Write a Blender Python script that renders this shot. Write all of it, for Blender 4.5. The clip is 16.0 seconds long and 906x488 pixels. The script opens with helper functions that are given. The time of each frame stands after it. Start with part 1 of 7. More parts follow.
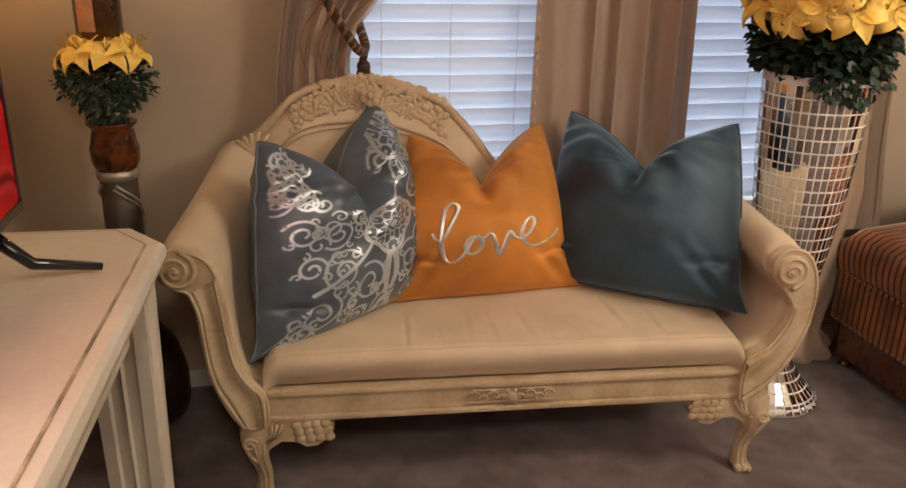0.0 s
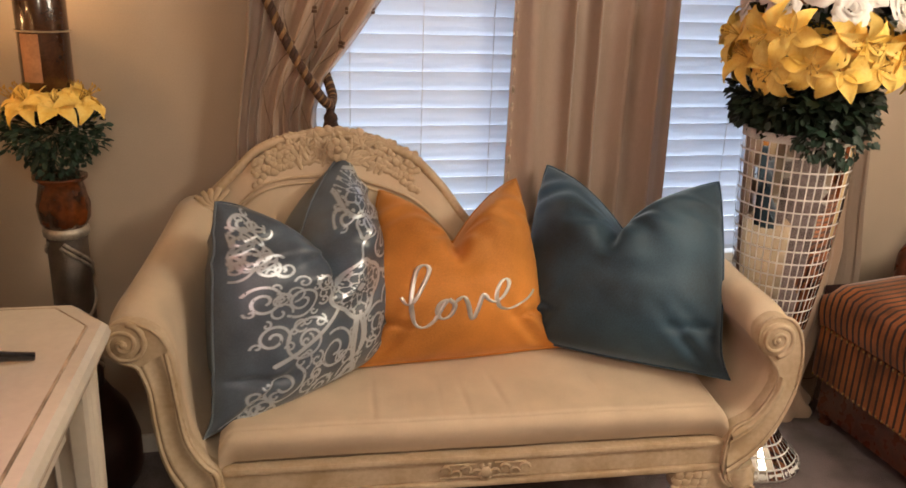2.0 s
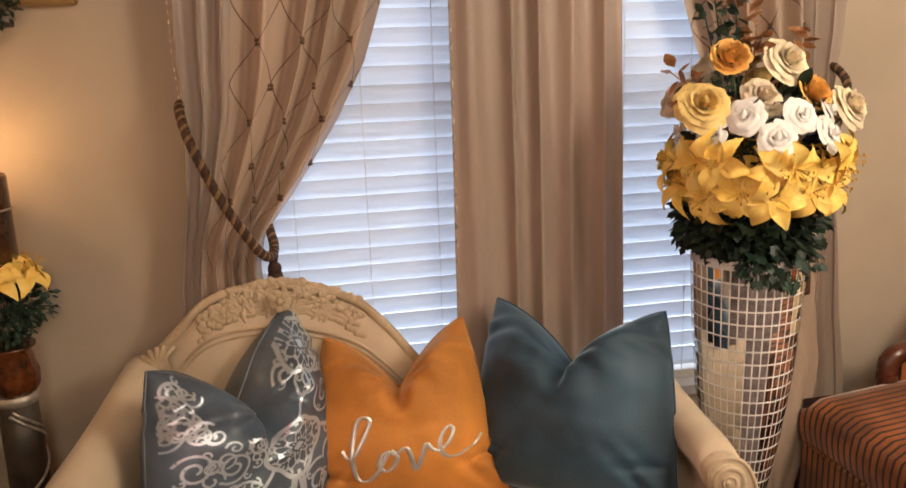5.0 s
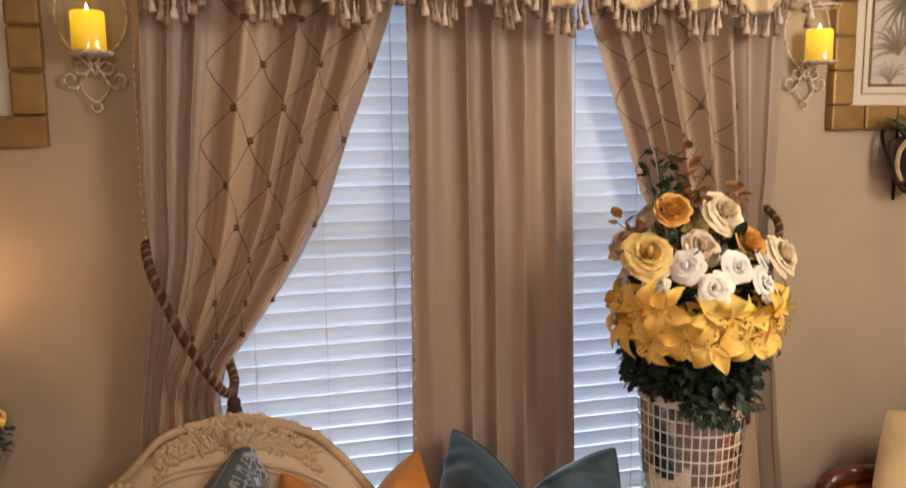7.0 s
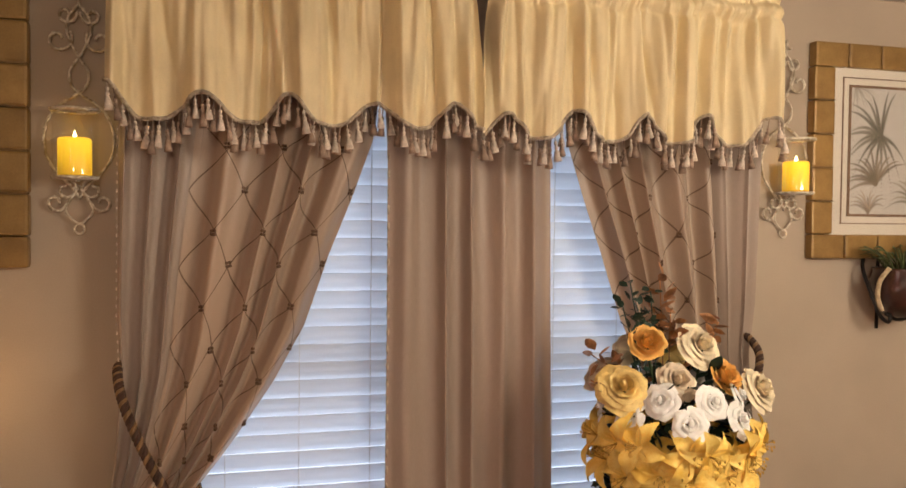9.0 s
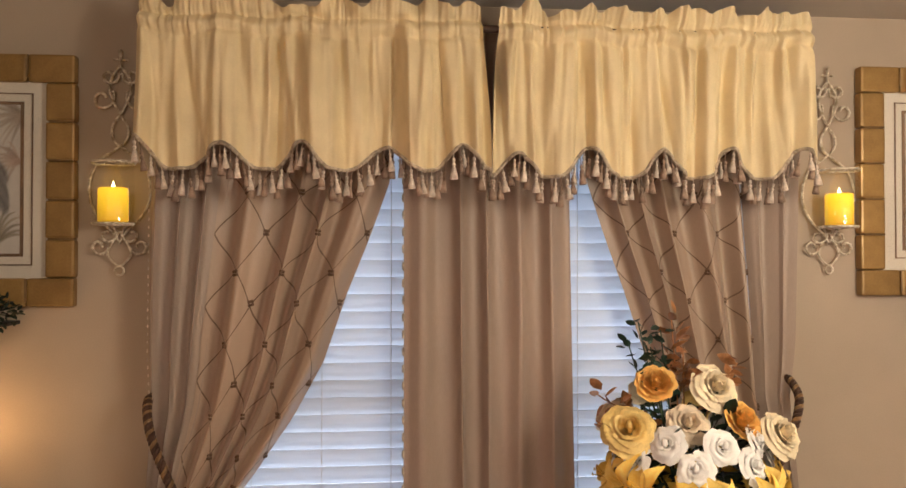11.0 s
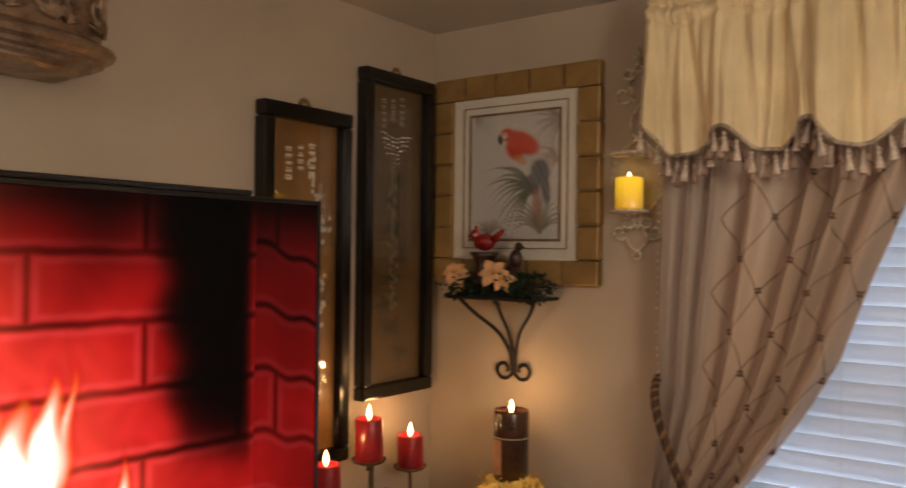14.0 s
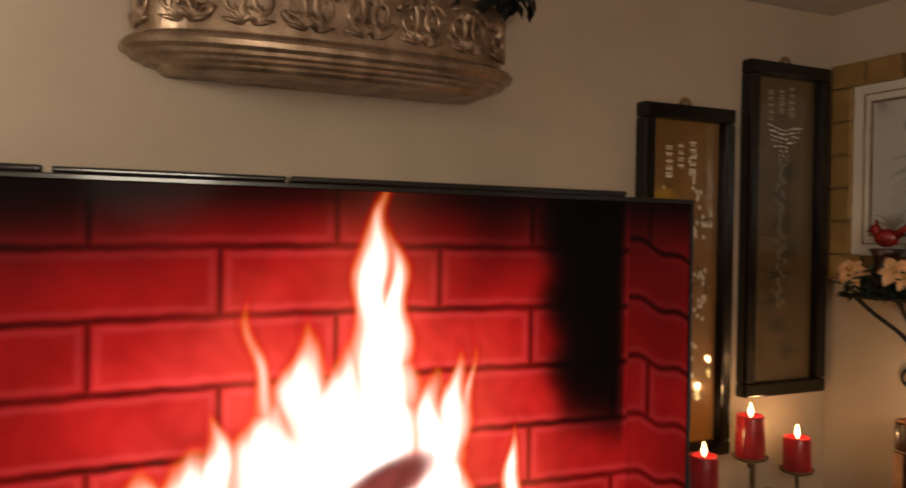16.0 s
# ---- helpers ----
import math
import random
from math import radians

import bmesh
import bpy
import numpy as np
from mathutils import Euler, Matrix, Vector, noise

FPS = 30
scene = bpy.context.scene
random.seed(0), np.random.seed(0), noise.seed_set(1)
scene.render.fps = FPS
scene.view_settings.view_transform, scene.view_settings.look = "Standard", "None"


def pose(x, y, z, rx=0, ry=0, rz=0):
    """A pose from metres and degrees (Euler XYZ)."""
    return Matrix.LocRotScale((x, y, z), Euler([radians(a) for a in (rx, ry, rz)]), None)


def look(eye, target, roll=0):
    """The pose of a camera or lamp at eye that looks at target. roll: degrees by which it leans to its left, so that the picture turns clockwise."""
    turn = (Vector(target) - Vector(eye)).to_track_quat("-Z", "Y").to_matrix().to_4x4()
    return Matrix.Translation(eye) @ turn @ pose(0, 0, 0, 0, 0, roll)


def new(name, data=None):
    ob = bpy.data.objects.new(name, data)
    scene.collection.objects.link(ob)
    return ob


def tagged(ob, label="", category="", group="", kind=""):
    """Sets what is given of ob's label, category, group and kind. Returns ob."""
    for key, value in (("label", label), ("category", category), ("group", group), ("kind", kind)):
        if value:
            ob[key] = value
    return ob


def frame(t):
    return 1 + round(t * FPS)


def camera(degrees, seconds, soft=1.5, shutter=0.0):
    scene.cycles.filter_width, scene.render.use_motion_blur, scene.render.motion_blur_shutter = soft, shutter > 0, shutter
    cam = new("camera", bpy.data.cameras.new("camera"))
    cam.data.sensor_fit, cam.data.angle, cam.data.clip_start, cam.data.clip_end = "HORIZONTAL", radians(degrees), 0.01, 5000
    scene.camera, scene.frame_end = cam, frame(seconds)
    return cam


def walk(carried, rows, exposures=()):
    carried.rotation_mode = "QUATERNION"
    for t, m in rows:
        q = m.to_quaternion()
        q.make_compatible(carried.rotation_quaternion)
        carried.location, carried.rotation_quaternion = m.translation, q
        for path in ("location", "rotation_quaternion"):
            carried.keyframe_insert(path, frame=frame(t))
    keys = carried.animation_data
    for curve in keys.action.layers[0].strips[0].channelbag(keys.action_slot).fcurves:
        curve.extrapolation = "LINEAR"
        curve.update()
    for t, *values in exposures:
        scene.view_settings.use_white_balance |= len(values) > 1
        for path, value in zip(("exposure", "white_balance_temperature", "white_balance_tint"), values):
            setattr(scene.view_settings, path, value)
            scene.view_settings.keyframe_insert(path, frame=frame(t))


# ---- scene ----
cam = camera(58.2, 16.0, shutter=0.5)
PATH = [
    (0, (0.802, -2.2, 1.269), (1.202, -0.365, 0.581), 1.2),
    (0.5, (0.805, -2.166, 1.271), (1.214, -0.33, 0.59), 1.6),
    (1, (0.784, -2.132, 1.279), (1.218, -0.299, 0.608), 1.9),
    (1.5, (0.792, -2.105, 1.301), (1.245, -0.27, 0.648), 2.0),
    (2, (0.825, -2.083, 1.316), (1.298, -0.244, 0.69), 2.1),
    (2.5, (0.854, -2.071, 1.328), (1.34, -0.225, 0.733), 2.2),
    (3, (0.901, -2.054, 1.352), (1.383, -0.2, 0.778), 1.9),
    (3.2, (0.919, -2.049, 1.359), (1.402, -0.193, 0.793), 1.7),
    (5.3, (1.075, -2.094, 1.522), (1.453, -0.183, 1.069), -2.2),
    (5.5, (1.054, -2.098, 1.552), (1.476, -0.198, 1.094), -2.0),
    (6, (1.048, -2.109, 1.584), (1.536, -0.211, 1.185), -1.4),
    (6.5, (1.042, -2.111, 1.612), (1.544, -0.21, 1.246), -1.1),
    (7, (1.04, -2.129, 1.648), (1.556, -0.217, 1.368), -0.6),
    (7.5, (1.037, -2.145, 1.678), (1.551, -0.221, 1.492), -0.3),
    (8, (1.038, -2.153, 1.696), (1.563, -0.227, 1.577), -0.1),
    (8.5, (1.063, -2.157, 1.72), (1.578, -0.226, 1.642), 0.2),
    (9, (1.113, -2.148, 1.738), (1.62, -0.214, 1.68), 0.6),
    (9.2, (1.13, -2.159, 1.736), (1.609, -0.218, 1.697), 0.6),
    (11.3, (1.419, -2.236, 1.755), (1.605, -0.245, 1.784), -0.0),
    (11.5, (1.422, -2.232, 1.765), (1.622, -0.242, 1.792), -0.0),
    (12, (1.49, -2.225, 1.771), (1.468, -0.225, 1.8), 0.1),
    (12.5, (1.605, -2.245, 1.741), (1.178, -0.291, 1.782), 0.7),
    (13, (1.687, -2.258, 1.734), (0.93, -0.407, 1.756), 0.7),
    (13.5, (1.7, -2.209, 1.72), (0.656, -0.504, 1.734), 0.6),
    (14, (1.681, -2.158, 1.717), (0.492, -0.55, 1.731), 0.7),
    (14.5, (1.728, -2.135, 1.722), (0.284, -0.751, 1.72), 1.0),
    (15, (1.783, -2.148, 1.716), (0.194, -0.933, 1.694), 1.2),
    (15.5, (1.82, -2.157, 1.71), (0.106, -1.128, 1.675), 1.0),
    (16, (1.816, -2.188, 1.731), (0.012, -1.323, 1.708), 0.9),
]
walk(cam, [(t, look(eye, target, roll)) for t, eye, target, roll in PATH],
     exposures=[(0, 0.27), (3, 0.50), (6, 0.36), (8, 0.10), (9, 0.14), (11.5, 0.14), (12.5, 0.19), (13.2, 0.18), (14, -0.18), (14.6, -0.52), (15.2, -0.50), (16, -0.44)])

# ---- light ----
world = bpy.data.worlds.new("sky")
scene.world = world
world.use_nodes = True
wn = world.node_tree
sky = wn.nodes.new("ShaderNodeTexSky")
sky.sky_type, sky.sun_disc = "NISHITA", False
sky.sun_elevation, sky.sun_rotation = radians(30), radians(140)
wn.nodes["Background"].inputs["Strength"].default_value = 0.12
wn.links.new(sky.outputs["Color"], wn.nodes["Background"].inputs["Color"])


def lamp(name, kind, place, power, colour, size=0.1, target=None):
    data = bpy.data.lights.new(name, kind)
    data.energy, data.color = power, colour
    if kind == "AREA":
        data.size = size
    else:
        data.shadow_soft_size = size
    ob = new(name, data)
    ob.matrix_world = look(place, target) if target else pose(*place)
    return ob


WARM = (1.0, 0.87, 0.69)
CHANDELIER = (2.75, -1.85, 2.27)
lamp("chandelier_light", "POINT", (CHANDELIER[0], CHANDELIER[1], CHANDELIER[2] - 0.24), 68, WARM, 0.28)
# unseen fill lamp, added behind the viewpoint to brighten the west wall
lamp("rear_fill_light", "POINT", (0.9, -3.1, 2.25), 31, WARM, 0.15)


# ---- mesh helpers ----
class Soup:
    """Vertices and faces gathered for one mesh."""

    def __init__(self):
        self.v, self.f, self.s = [], [], []

    def add(self, verts, faces, smooth=True):
        n = len(self.v)
        self.v += [tuple(map(float, p)) for p in verts]
        self.f += [tuple(i + n for i in f) for f in faces]
        self.s += [smooth] * len(faces)
        return self

    def box(self, a, b, bevel=0.0, m=None):
        """A box from corner a to corner b with chamfered edges."""
        a, b = np.minimum(a, b), np.maximum(a, b)
        k = min(bevel, 0.45 * float((b - a).min()))
        bm = bmesh.new()
        bmesh.ops.create_cube(bm, size=1.0)
        for v in bm.verts:
            v.co = Vector((a + b) / 2 + np.array(v.co) * (b - a))
        if k > 0:
            bmesh.ops.bevel(bm, geom=bm.edges[:], offset=k, segments=2, profile=0.6, affect="EDGES")
        return self.take(bm, m, False)

    def take(self, bm, m=None, smooth=True):
        if m is not None:
            bmesh.ops.transform(bm, matrix=m, verts=bm.verts)
        bm.verts.index_update()
        self.add([v.co[:] for v in bm.verts], [[v.index for v in f.verts] for f in bm.faces], smooth)
        bm.free()
        return self

    def grid(self, rows, wrap=False, smooth=True, flip=False):
        """Faces over a list of rows of points."""
        nr, nc = len(rows), len(rows[0])
        faces = []
        for i in range(nr - 1):
            for j in range(nc if wrap else nc - 1):
                k = (j + 1) % nc
                f = (i * nc + j, i * nc + k, (i + 1) * nc + k, (i + 1) * nc + j)
                faces.append(f[::-1] if flip else f)
        return self.add([p for r in rows for p in r], faces, smooth)

    def lathe(self, profile, n=32, centre=(0, 0, 0), wave=None, smooth=True):
        """Turned round the upright axis. profile: rows of radius, height."""
        rows = []
        for r, z in profile:
            rows.append([(centre[0] + (r + (wave(a, z) if wave else 0)) * math.cos(a), centre[1] + (r + (wave(a, z) if wave else 0)) * math.sin(a), centre[2] + z)
                         for a in (2 * math.pi * k / n for k in range(n))])
        return self.grid(rows, wrap=True, smooth=smooth)

    def tube(self, pts, r, n=8, closed=False, flat=1.0):
        """A rod along points; r a number or a row of numbers."""
        pts = [Vector(p) for p in pts]
        rad = [r] * len(pts) if isinstance(r, (int, float)) else list(r)
        rows, up = [], None
        for i, p in enumerate(pts):
            a = pts[(i - 1) % len(pts)] if closed or i else p
            b = pts[(i + 1) % len(pts)] if closed or i < len(pts) - 1 else p
            d = (b - a).normalized() if (b - a).length > 1e-9 else Vector((0, 0, 1))
            if up is None:
                up = d.orthogonal().normalized()
            up = (up - d * up.dot(d)).normalized()
            side = d.cross(up)
            rows.append([p + (up * math.cos(t) + side * flat * math.sin(t)) * rad[i] for t in (2 * math.pi * k / n for k in range(n))])
        if closed:
            rows.append(rows[0])
        self.grid(rows, wrap=True)
        if not closed:
            k = len(self.v) - len(rows) * n
            self.f += [tuple(range(k, k + n))[::-1], tuple(range(len(self.v) - n, len(self.v)))]
            self.s += [False, False]
        return self

    def ball(self, c, r, n=8, squash=(1, 1, 1), turn=None):
        m = Matrix.Translation(c) @ (turn or Matrix.Identity(4)) @ Matrix.Diagonal((r * squash[0], r * squash[1], r * squash[2], 1))
        bm = bmesh.new()
        bmesh.ops.create_uvsphere(bm, u_segments=n, v_segments=max(4, n * 2 // 3), radius=1)
        return self.take(bm, m)

    def mesh(self, name):
        me = bpy.data.meshes.new(name)
        me.from_pydata(self.v, [], self.f)
        me.polygons.foreach_set("use_smooth", self.s)
        me.update()
        return me


def spline(points, n=8, closed=False):
    """A smooth curve through points."""
    p = np.array(points, float)
    k = len(p)
    out = []
    for i in range(k if closed else k - 1):
        a, b, c, d = (p[j % k] if closed else p[min(max(j, 0), k - 1)] for j in (i - 1, i, i + 1, i + 2))
        for t in np.arange(n) / n:
            out.append(0.5 * (2 * b + (c - a) * t + (2 * a - 5 * b + 4 * c - d) * t * t + (3 * b - a - 3 * c + d) * t**3))
    if not closed:
        out.append(p[-1])
    return [tuple(q) for q in out]


def part(name, soup, material, parent, label="", m=None):
    """One mesh object under a thing or under a part."""
    me = soup if isinstance(soup, bpy.types.Mesh) else soup.mesh(name)
    if not me.materials:
        me.materials.append(material)
    ob = new(name, me)
    ob.parent = parent
    if m is not None:
        ob.matrix_basis = m
    return tagged(ob, label)


def thing(name, label, category, m=None, group="", kind=""):
    ob = new(name)
    ob.empty_display_size = 0.05
    if m is not None:
        ob.matrix_basis = m
    return tagged(ob, label, category, group, kind)


def single(name, soup, material, label, category, group="", kind="", m=None):
    """A thing of one mesh."""
    ob = part(name, soup, material, None, label, m)
    return tagged(ob, label, category, group, kind)


# ---- materials ----
def lin(r, g, b):
    """0 to 255 display values as scene values."""
    return tuple((c / 12.92 if c <= 0.04045 else ((c + 0.055) / 1.055) ** 2.4) for c in (r / 255, g / 255, b / 255))


def material(name, colour, rough=0.6, metal=0.0, vary=0.12, scale=6.0, grain=0.0, grain_scale=200.0, sheen=0.0, coat=0.0, second=None, trans=0.0, stretch=None, by_piece=0.0, by_island=0.0):
    """A surface with two scales of variation and fine relief."""
    mt = bpy.data.materials.new(name)
    mt.use_nodes = True
    nt = mt.node_tree
    b = nt.nodes["Principled BSDF"]
    b.inputs["Roughness"].default_value, b.inputs["Metallic"].default_value = rough, metal
    b.inputs["Sheen Weight"].default_value, b.inputs["Sheen Roughness"].default_value = sheen, 0.35
    b.inputs["Coat Weight"].default_value, b.inputs["Coat Roughness"].default_value = coat, 0.08
    b.inputs["Transmission Weight"].default_value = trans
    tc = nt.nodes.new("ShaderNodeTexCoord")
    src = tc.outputs["Object"]
    if stretch:
        mp = nt.nodes.new("ShaderNodeMapping")
        mp.inputs["Scale"].default_value = stretch
        nt.links.new(src, mp.inputs["Vector"])
        src = mp.outputs["Vector"]
    big, small = nt.nodes.new("ShaderNodeTexNoise"), nt.nodes.new("ShaderNodeTexNoise")
    big.inputs["Scale"].default_value, big.inputs["Detail"].default_value = scale, 4
    small.inputs["Scale"].default_value, small.inputs["Detail"].default_value = grain_scale, 3
    for n in (big, small):
        nt.links.new(src, n.inputs["Vector"])
    mix = nt.nodes.new("ShaderNodeMix")
    mix.data_type = "RGBA"
    c2 = second or tuple(c * (1 - 2 * vary) for c in colour)
    mix.inputs["A"].default_value, mix.inputs["B"].default_value = (*(min(1, c * (1 + vary)) for c in colour), 1), (*c2, 1)
    add = nt.nodes.new("ShaderNodeMath")
    add.operation, add.inputs[1].default_value = "MULTIPLY_ADD", 0.35
    ramp = nt.nodes.new("ShaderNodeMapRange")
    ramp.inputs["From Min"].default_value, ramp.inputs["From Max"].default_value = 0.45, 0.85
    nt.links.new(small.outputs["Fac"], add.inputs[0])
    nt.links.new(big.outputs["Fac"], add.inputs[2])
    nt.links.new(add.outputs[0], ramp.inputs["Value"])
    nt.links.new(ramp.outputs["Result"], mix.inputs["Factor"])
    out = mix.outputs["Result"]
    if by_piece or by_island:
        src2 = nt.nodes.new("ShaderNodeObjectInfo" if by_piece else "ShaderNodeNewGeometry")
        hs = nt.nodes.new("ShaderNodeHueSaturation")
        mr = nt.nodes.new("ShaderNodeMapRange")
        k = by_piece or by_island
        mr.inputs["To Min"].default_value, mr.inputs["To Max"].default_value = 1 - k, 1 + k
        nt.links.new(src2.outputs["Random" if by_piece else "Random Per Island"], mr.inputs["Value"])
        nt.links.new(mr.outputs["Result"], hs.inputs["Value"])
        nt.links.new(out, hs.inputs["Color"])
        out = hs.outputs["Color"]
    nt.links.new(out, b.inputs["Base Color"])
    rr = nt.nodes.new("ShaderNodeMapRange")
    rr.inputs["To Min"].default_value, rr.inputs["To Max"].default_value = max(0.02, rough * 0.8), min(1, rough * 1.2)
    nt.links.new(big.outputs["Fac"], rr.inputs["Value"])
    nt.links.new(rr.outputs["Result"], b.inputs["Roughness"])
    if grain:
        bump = nt.nodes.new("ShaderNodeBump")
        bump.inputs["Strength"].default_value, bump.inputs["Distance"].default_value = grain, 0.004
        nt.links.new(small.outputs["Fac"], bump.inputs["Height"])
        nt.links.new(bump.outputs["Normal"], b.inputs["Normal"])
    return mt


def glow(name, colour, strength):
    mt = bpy.data.materials.new(name)
    mt.use_nodes = True
    b = mt.node_tree.nodes["Principled BSDF"]
    b.inputs["Base Color"].default_value = (*colour, 1)
    b.inputs["Emission Color"].default_value, b.inputs["Emission Strength"].default_value = (*colour, 1), strength
    return mt


def glass(name, colour=(1, 1, 1), rough=0.02):
    mt = bpy.data.materials.new(name)
    mt.use_nodes = True
    nt = mt.node_tree
    b = nt.nodes["Principled BSDF"]
    b.inputs["Base Color"].default_value, b.inputs["Roughness"].default_value = (*colour, 1), rough
    b.inputs["Transmission Weight"].default_value = 1.0
    b.inputs["IOR"].default_value = 1.12
    return mt


def clear_pane(name, gloss=0.07):
    """Thin clear glass: see-through with a faint sheen."""
    mt = bpy.data.materials.new(name)
    mt.use_nodes = True
    nt = mt.node_tree
    see, shine, mix = nt.nodes.new("ShaderNodeBsdfTransparent"), nt.nodes.new("ShaderNodeBsdfGlossy"), nt.nodes.new("ShaderNodeMixShader")
    shine.inputs["Roughness"].default_value = 0.03
    mix.inputs["Fac"].default_value = gloss
    nt.links.new(see.outputs[0], mix.inputs[1])
    nt.links.new(shine.outputs[0], mix.inputs[2])
    nt.links.new(mix.outputs[0], nt.nodes["Material Output"].inputs["Surface"])
    return mt


def painting(name, rough=0.5, emit=0.0, metal_too=False):
    """A surface whose colours are held by its mesh."""
    mt = bpy.data.materials.new(name)
    mt.use_nodes = True
    nt = mt.node_tree
    b = nt.nodes["Principled BSDF"]
    at = nt.nodes.new("ShaderNodeAttribute")
    at.attribute_name = "paint"
    b.inputs["Roughness"].default_value = rough
    if emit:
        b.inputs["Base Color"].default_value = (0.01, 0.01, 0.01, 1)
        nt.links.new(at.outputs["Color"], b.inputs["Emission Color"])
        b.inputs["Emission Strength"].default_value = emit
    else:
        nt.links.new(at.outputs["Color"], b.inputs["Base Color"])
    return mt


def painted(name, w, h, nx, ny, fn):
    """A flat sheet in x and z, w by h metres, coloured by fn(s, t) with s and t from 0 to 1 (to the right, up)."""
    s, t = np.meshgrid(np.linspace(0, 1, nx), np.linspace(0, 1, ny))
    rgb = fn(s, t)
    sp = Soup()
    sp.grid([[((s[j, i] - 0.5) * w, 0, (t[j, i] - 0.5) * h) for i in range(nx)] for j in range(ny)], smooth=False)
    me = sp.mesh(name)
    at = me.attributes.new("paint", "FLOAT_COLOR", "POINT")
    at.data.foreach_set("color", np.concatenate([rgb, np.ones((*s.shape, 1))], -1).ravel().astype(np.float32))
    return me


M = dict(
    wall=material("wall_paint", (0.48, 0.388, 0.300), 0.85, vary=0.05, scale=2.5, grain=0.12, grain_scale=260),
    ceiling=material("ceiling_paint", (0.60, 0.54, 0.47), 0.9, vary=0.04, scale=2, grain=0.3, grain_scale=120),
    carpet=material("carpet", (0.150, 0.115, 0.118), 0.97, vary=0.45, scale=13, second=(0.105, 0.072, 0.070), grain=1.0, grain_scale=420, sheen=0.3),
    trim=material("white_trim", (0.72, 0.70, 0.67), 0.45, vary=0.04, scale=5),
    suede=material("cream_suede", (0.65, 0.525, 0.38), 0.9, vary=0.07, scale=7, grain=0.15, grain_scale=500, sheen=0.25),
    sofawood=material("antiqued_cream_wood", (0.60, 0.49, 0.35), 0.5, vary=0.08, scale=10, second=(0.43, 0.32, 0.195), grain=0.15, grain_scale=90),
    piping=material("suede_piping", (0.55, 0.40, 0.25), 0.85, vary=0.1, scale=30),
    orange=material("orange_velvet", (0.64, 0.25, 0.042), 0.7, vary=0.20, scale=4, grain=0.12, grain_scale=380, sheen=0.5),
    teal=material("teal_velvet", (0.026, 0.064, 0.100), 0.62, vary=0.45, scale=3.2, grain=0.1, grain_scale=380, sheen=0.9),
    slate=material("slate_satin", (0.115, 0.15, 0.185), 0.36, vary=0.2, scale=9, grain=0.15, grain_scale=300),
    silver=material("silver_foil", (0.72, 0.71, 0.69), 0.33, 0.75, vary=0.12, scale=30),
    silk=material("taupe_satin_curtain", (0.41, 0.31, 0.25), 0.44, vary=0.08, scale=5, grain=0.12, grain_scale=500, stretch=(1, 1, 0.15), sheen=0.25),
    cream_silk=material("cream_valance_cloth", (0.80, 0.655, 0.40), 0.6, vary=0.06, scale=8, grain=0.25, grain_scale=320, sheen=0.2),
    tassel=material("tassel_thread", (0.70, 0.59, 0.50), 0.7, vary=0.25, scale=40, grain=0.6, grain_scale=300, by_piece=0.2),
    braid=material("braid", (0.54, 0.44, 0.33), 0.7, vary=0.25, scale=60, grain=0.5),
    rope_dark=material("brown_cord", (0.065, 0.028, 0.016), 0.6, vary=0.2, scale=60, grain=0.4),
    rope_gold=material("gold_cord", (0.27, 0.155, 0.065), 0.5, vary=0.2, scale=60, grain=0.4),
    slat=material("white_slat", (0.74, 0.75, 0.78), 0.5, vary=0.03, scale=5, stretch=(1, 12, 12)),
    cream_wood=material("cream_painted_wood", (0.62, 0.57, 0.49), 0.42, vary=0.06, scale=6, grain=0.05, grain_scale=80),
    cream_edge=material("worn_cream_edge", (0.50, 0.38, 0.26), 0.5, vary=0.3, scale=18),
    black_gloss=material("black_plastic", (0.006, 0.006, 0.007), 0.22, vary=0.2, scale=8, coat=0.4),
    lacquer=material("black_lacquer", (0.004, 0.0035, 0.004), 0.24, vary=0.3, scale=10),
    mirror=material("mirror_tile", (0.86, 0.86, 0.86), 0.03, 1.0, vary=0.02, scale=3),
    grout=material("white_grout", (0.84, 0.82, 0.79), 0.6, vary=0.1, scale=30),
)

for velvet, tint in (("teal", (0.52, 0.72, 0.90)), ("orange", (1.0, 0.72, 0.42))):
    M[velvet].node_tree.nodes["Principled BSDF"].inputs["Sheen Tint"].default_value = (*tint, 1)

# ---- room ----
RX, RY, RZ = 3.75, -4.4, 2.44
FZ = 0.05          # top of the carpet
WINDOWS = ((0.93, 1.60), (1.82, 2.52))
WZ0, WZ1 = 0.50, 2.22


def structure(name, soup, mat, label, category):
    return single(name, soup, mat, label, category, kind="structure")


sp = Soup().grid([[(x, y, FZ + 0.003 * noise.noise((x * 3, y * 3, 0))) for x in np.linspace(0, RX, 40)] for y in np.linspace(RY, 0, 46)])
structure("floor", sp.box((-0.1, RY - 0.1, -0.08), (RX + 0.1, 0.16, FZ - 0.012)), M["carpet"], "mauve-brown cut pile carpet over the whole room", "carpet")
structure("ceiling", Soup().box((-0.12, RY - 0.12, RZ), (RX + 0.12, 0.16, RZ + 0.08)), M["ceiling"], "plain beige painted ceiling", "ceiling")
sp = Soup()
xs = [-0.12, WINDOWS[0][0], WINDOWS[0][1], WINDOWS[1][0], WINDOWS[1][1], RX + 0.12]
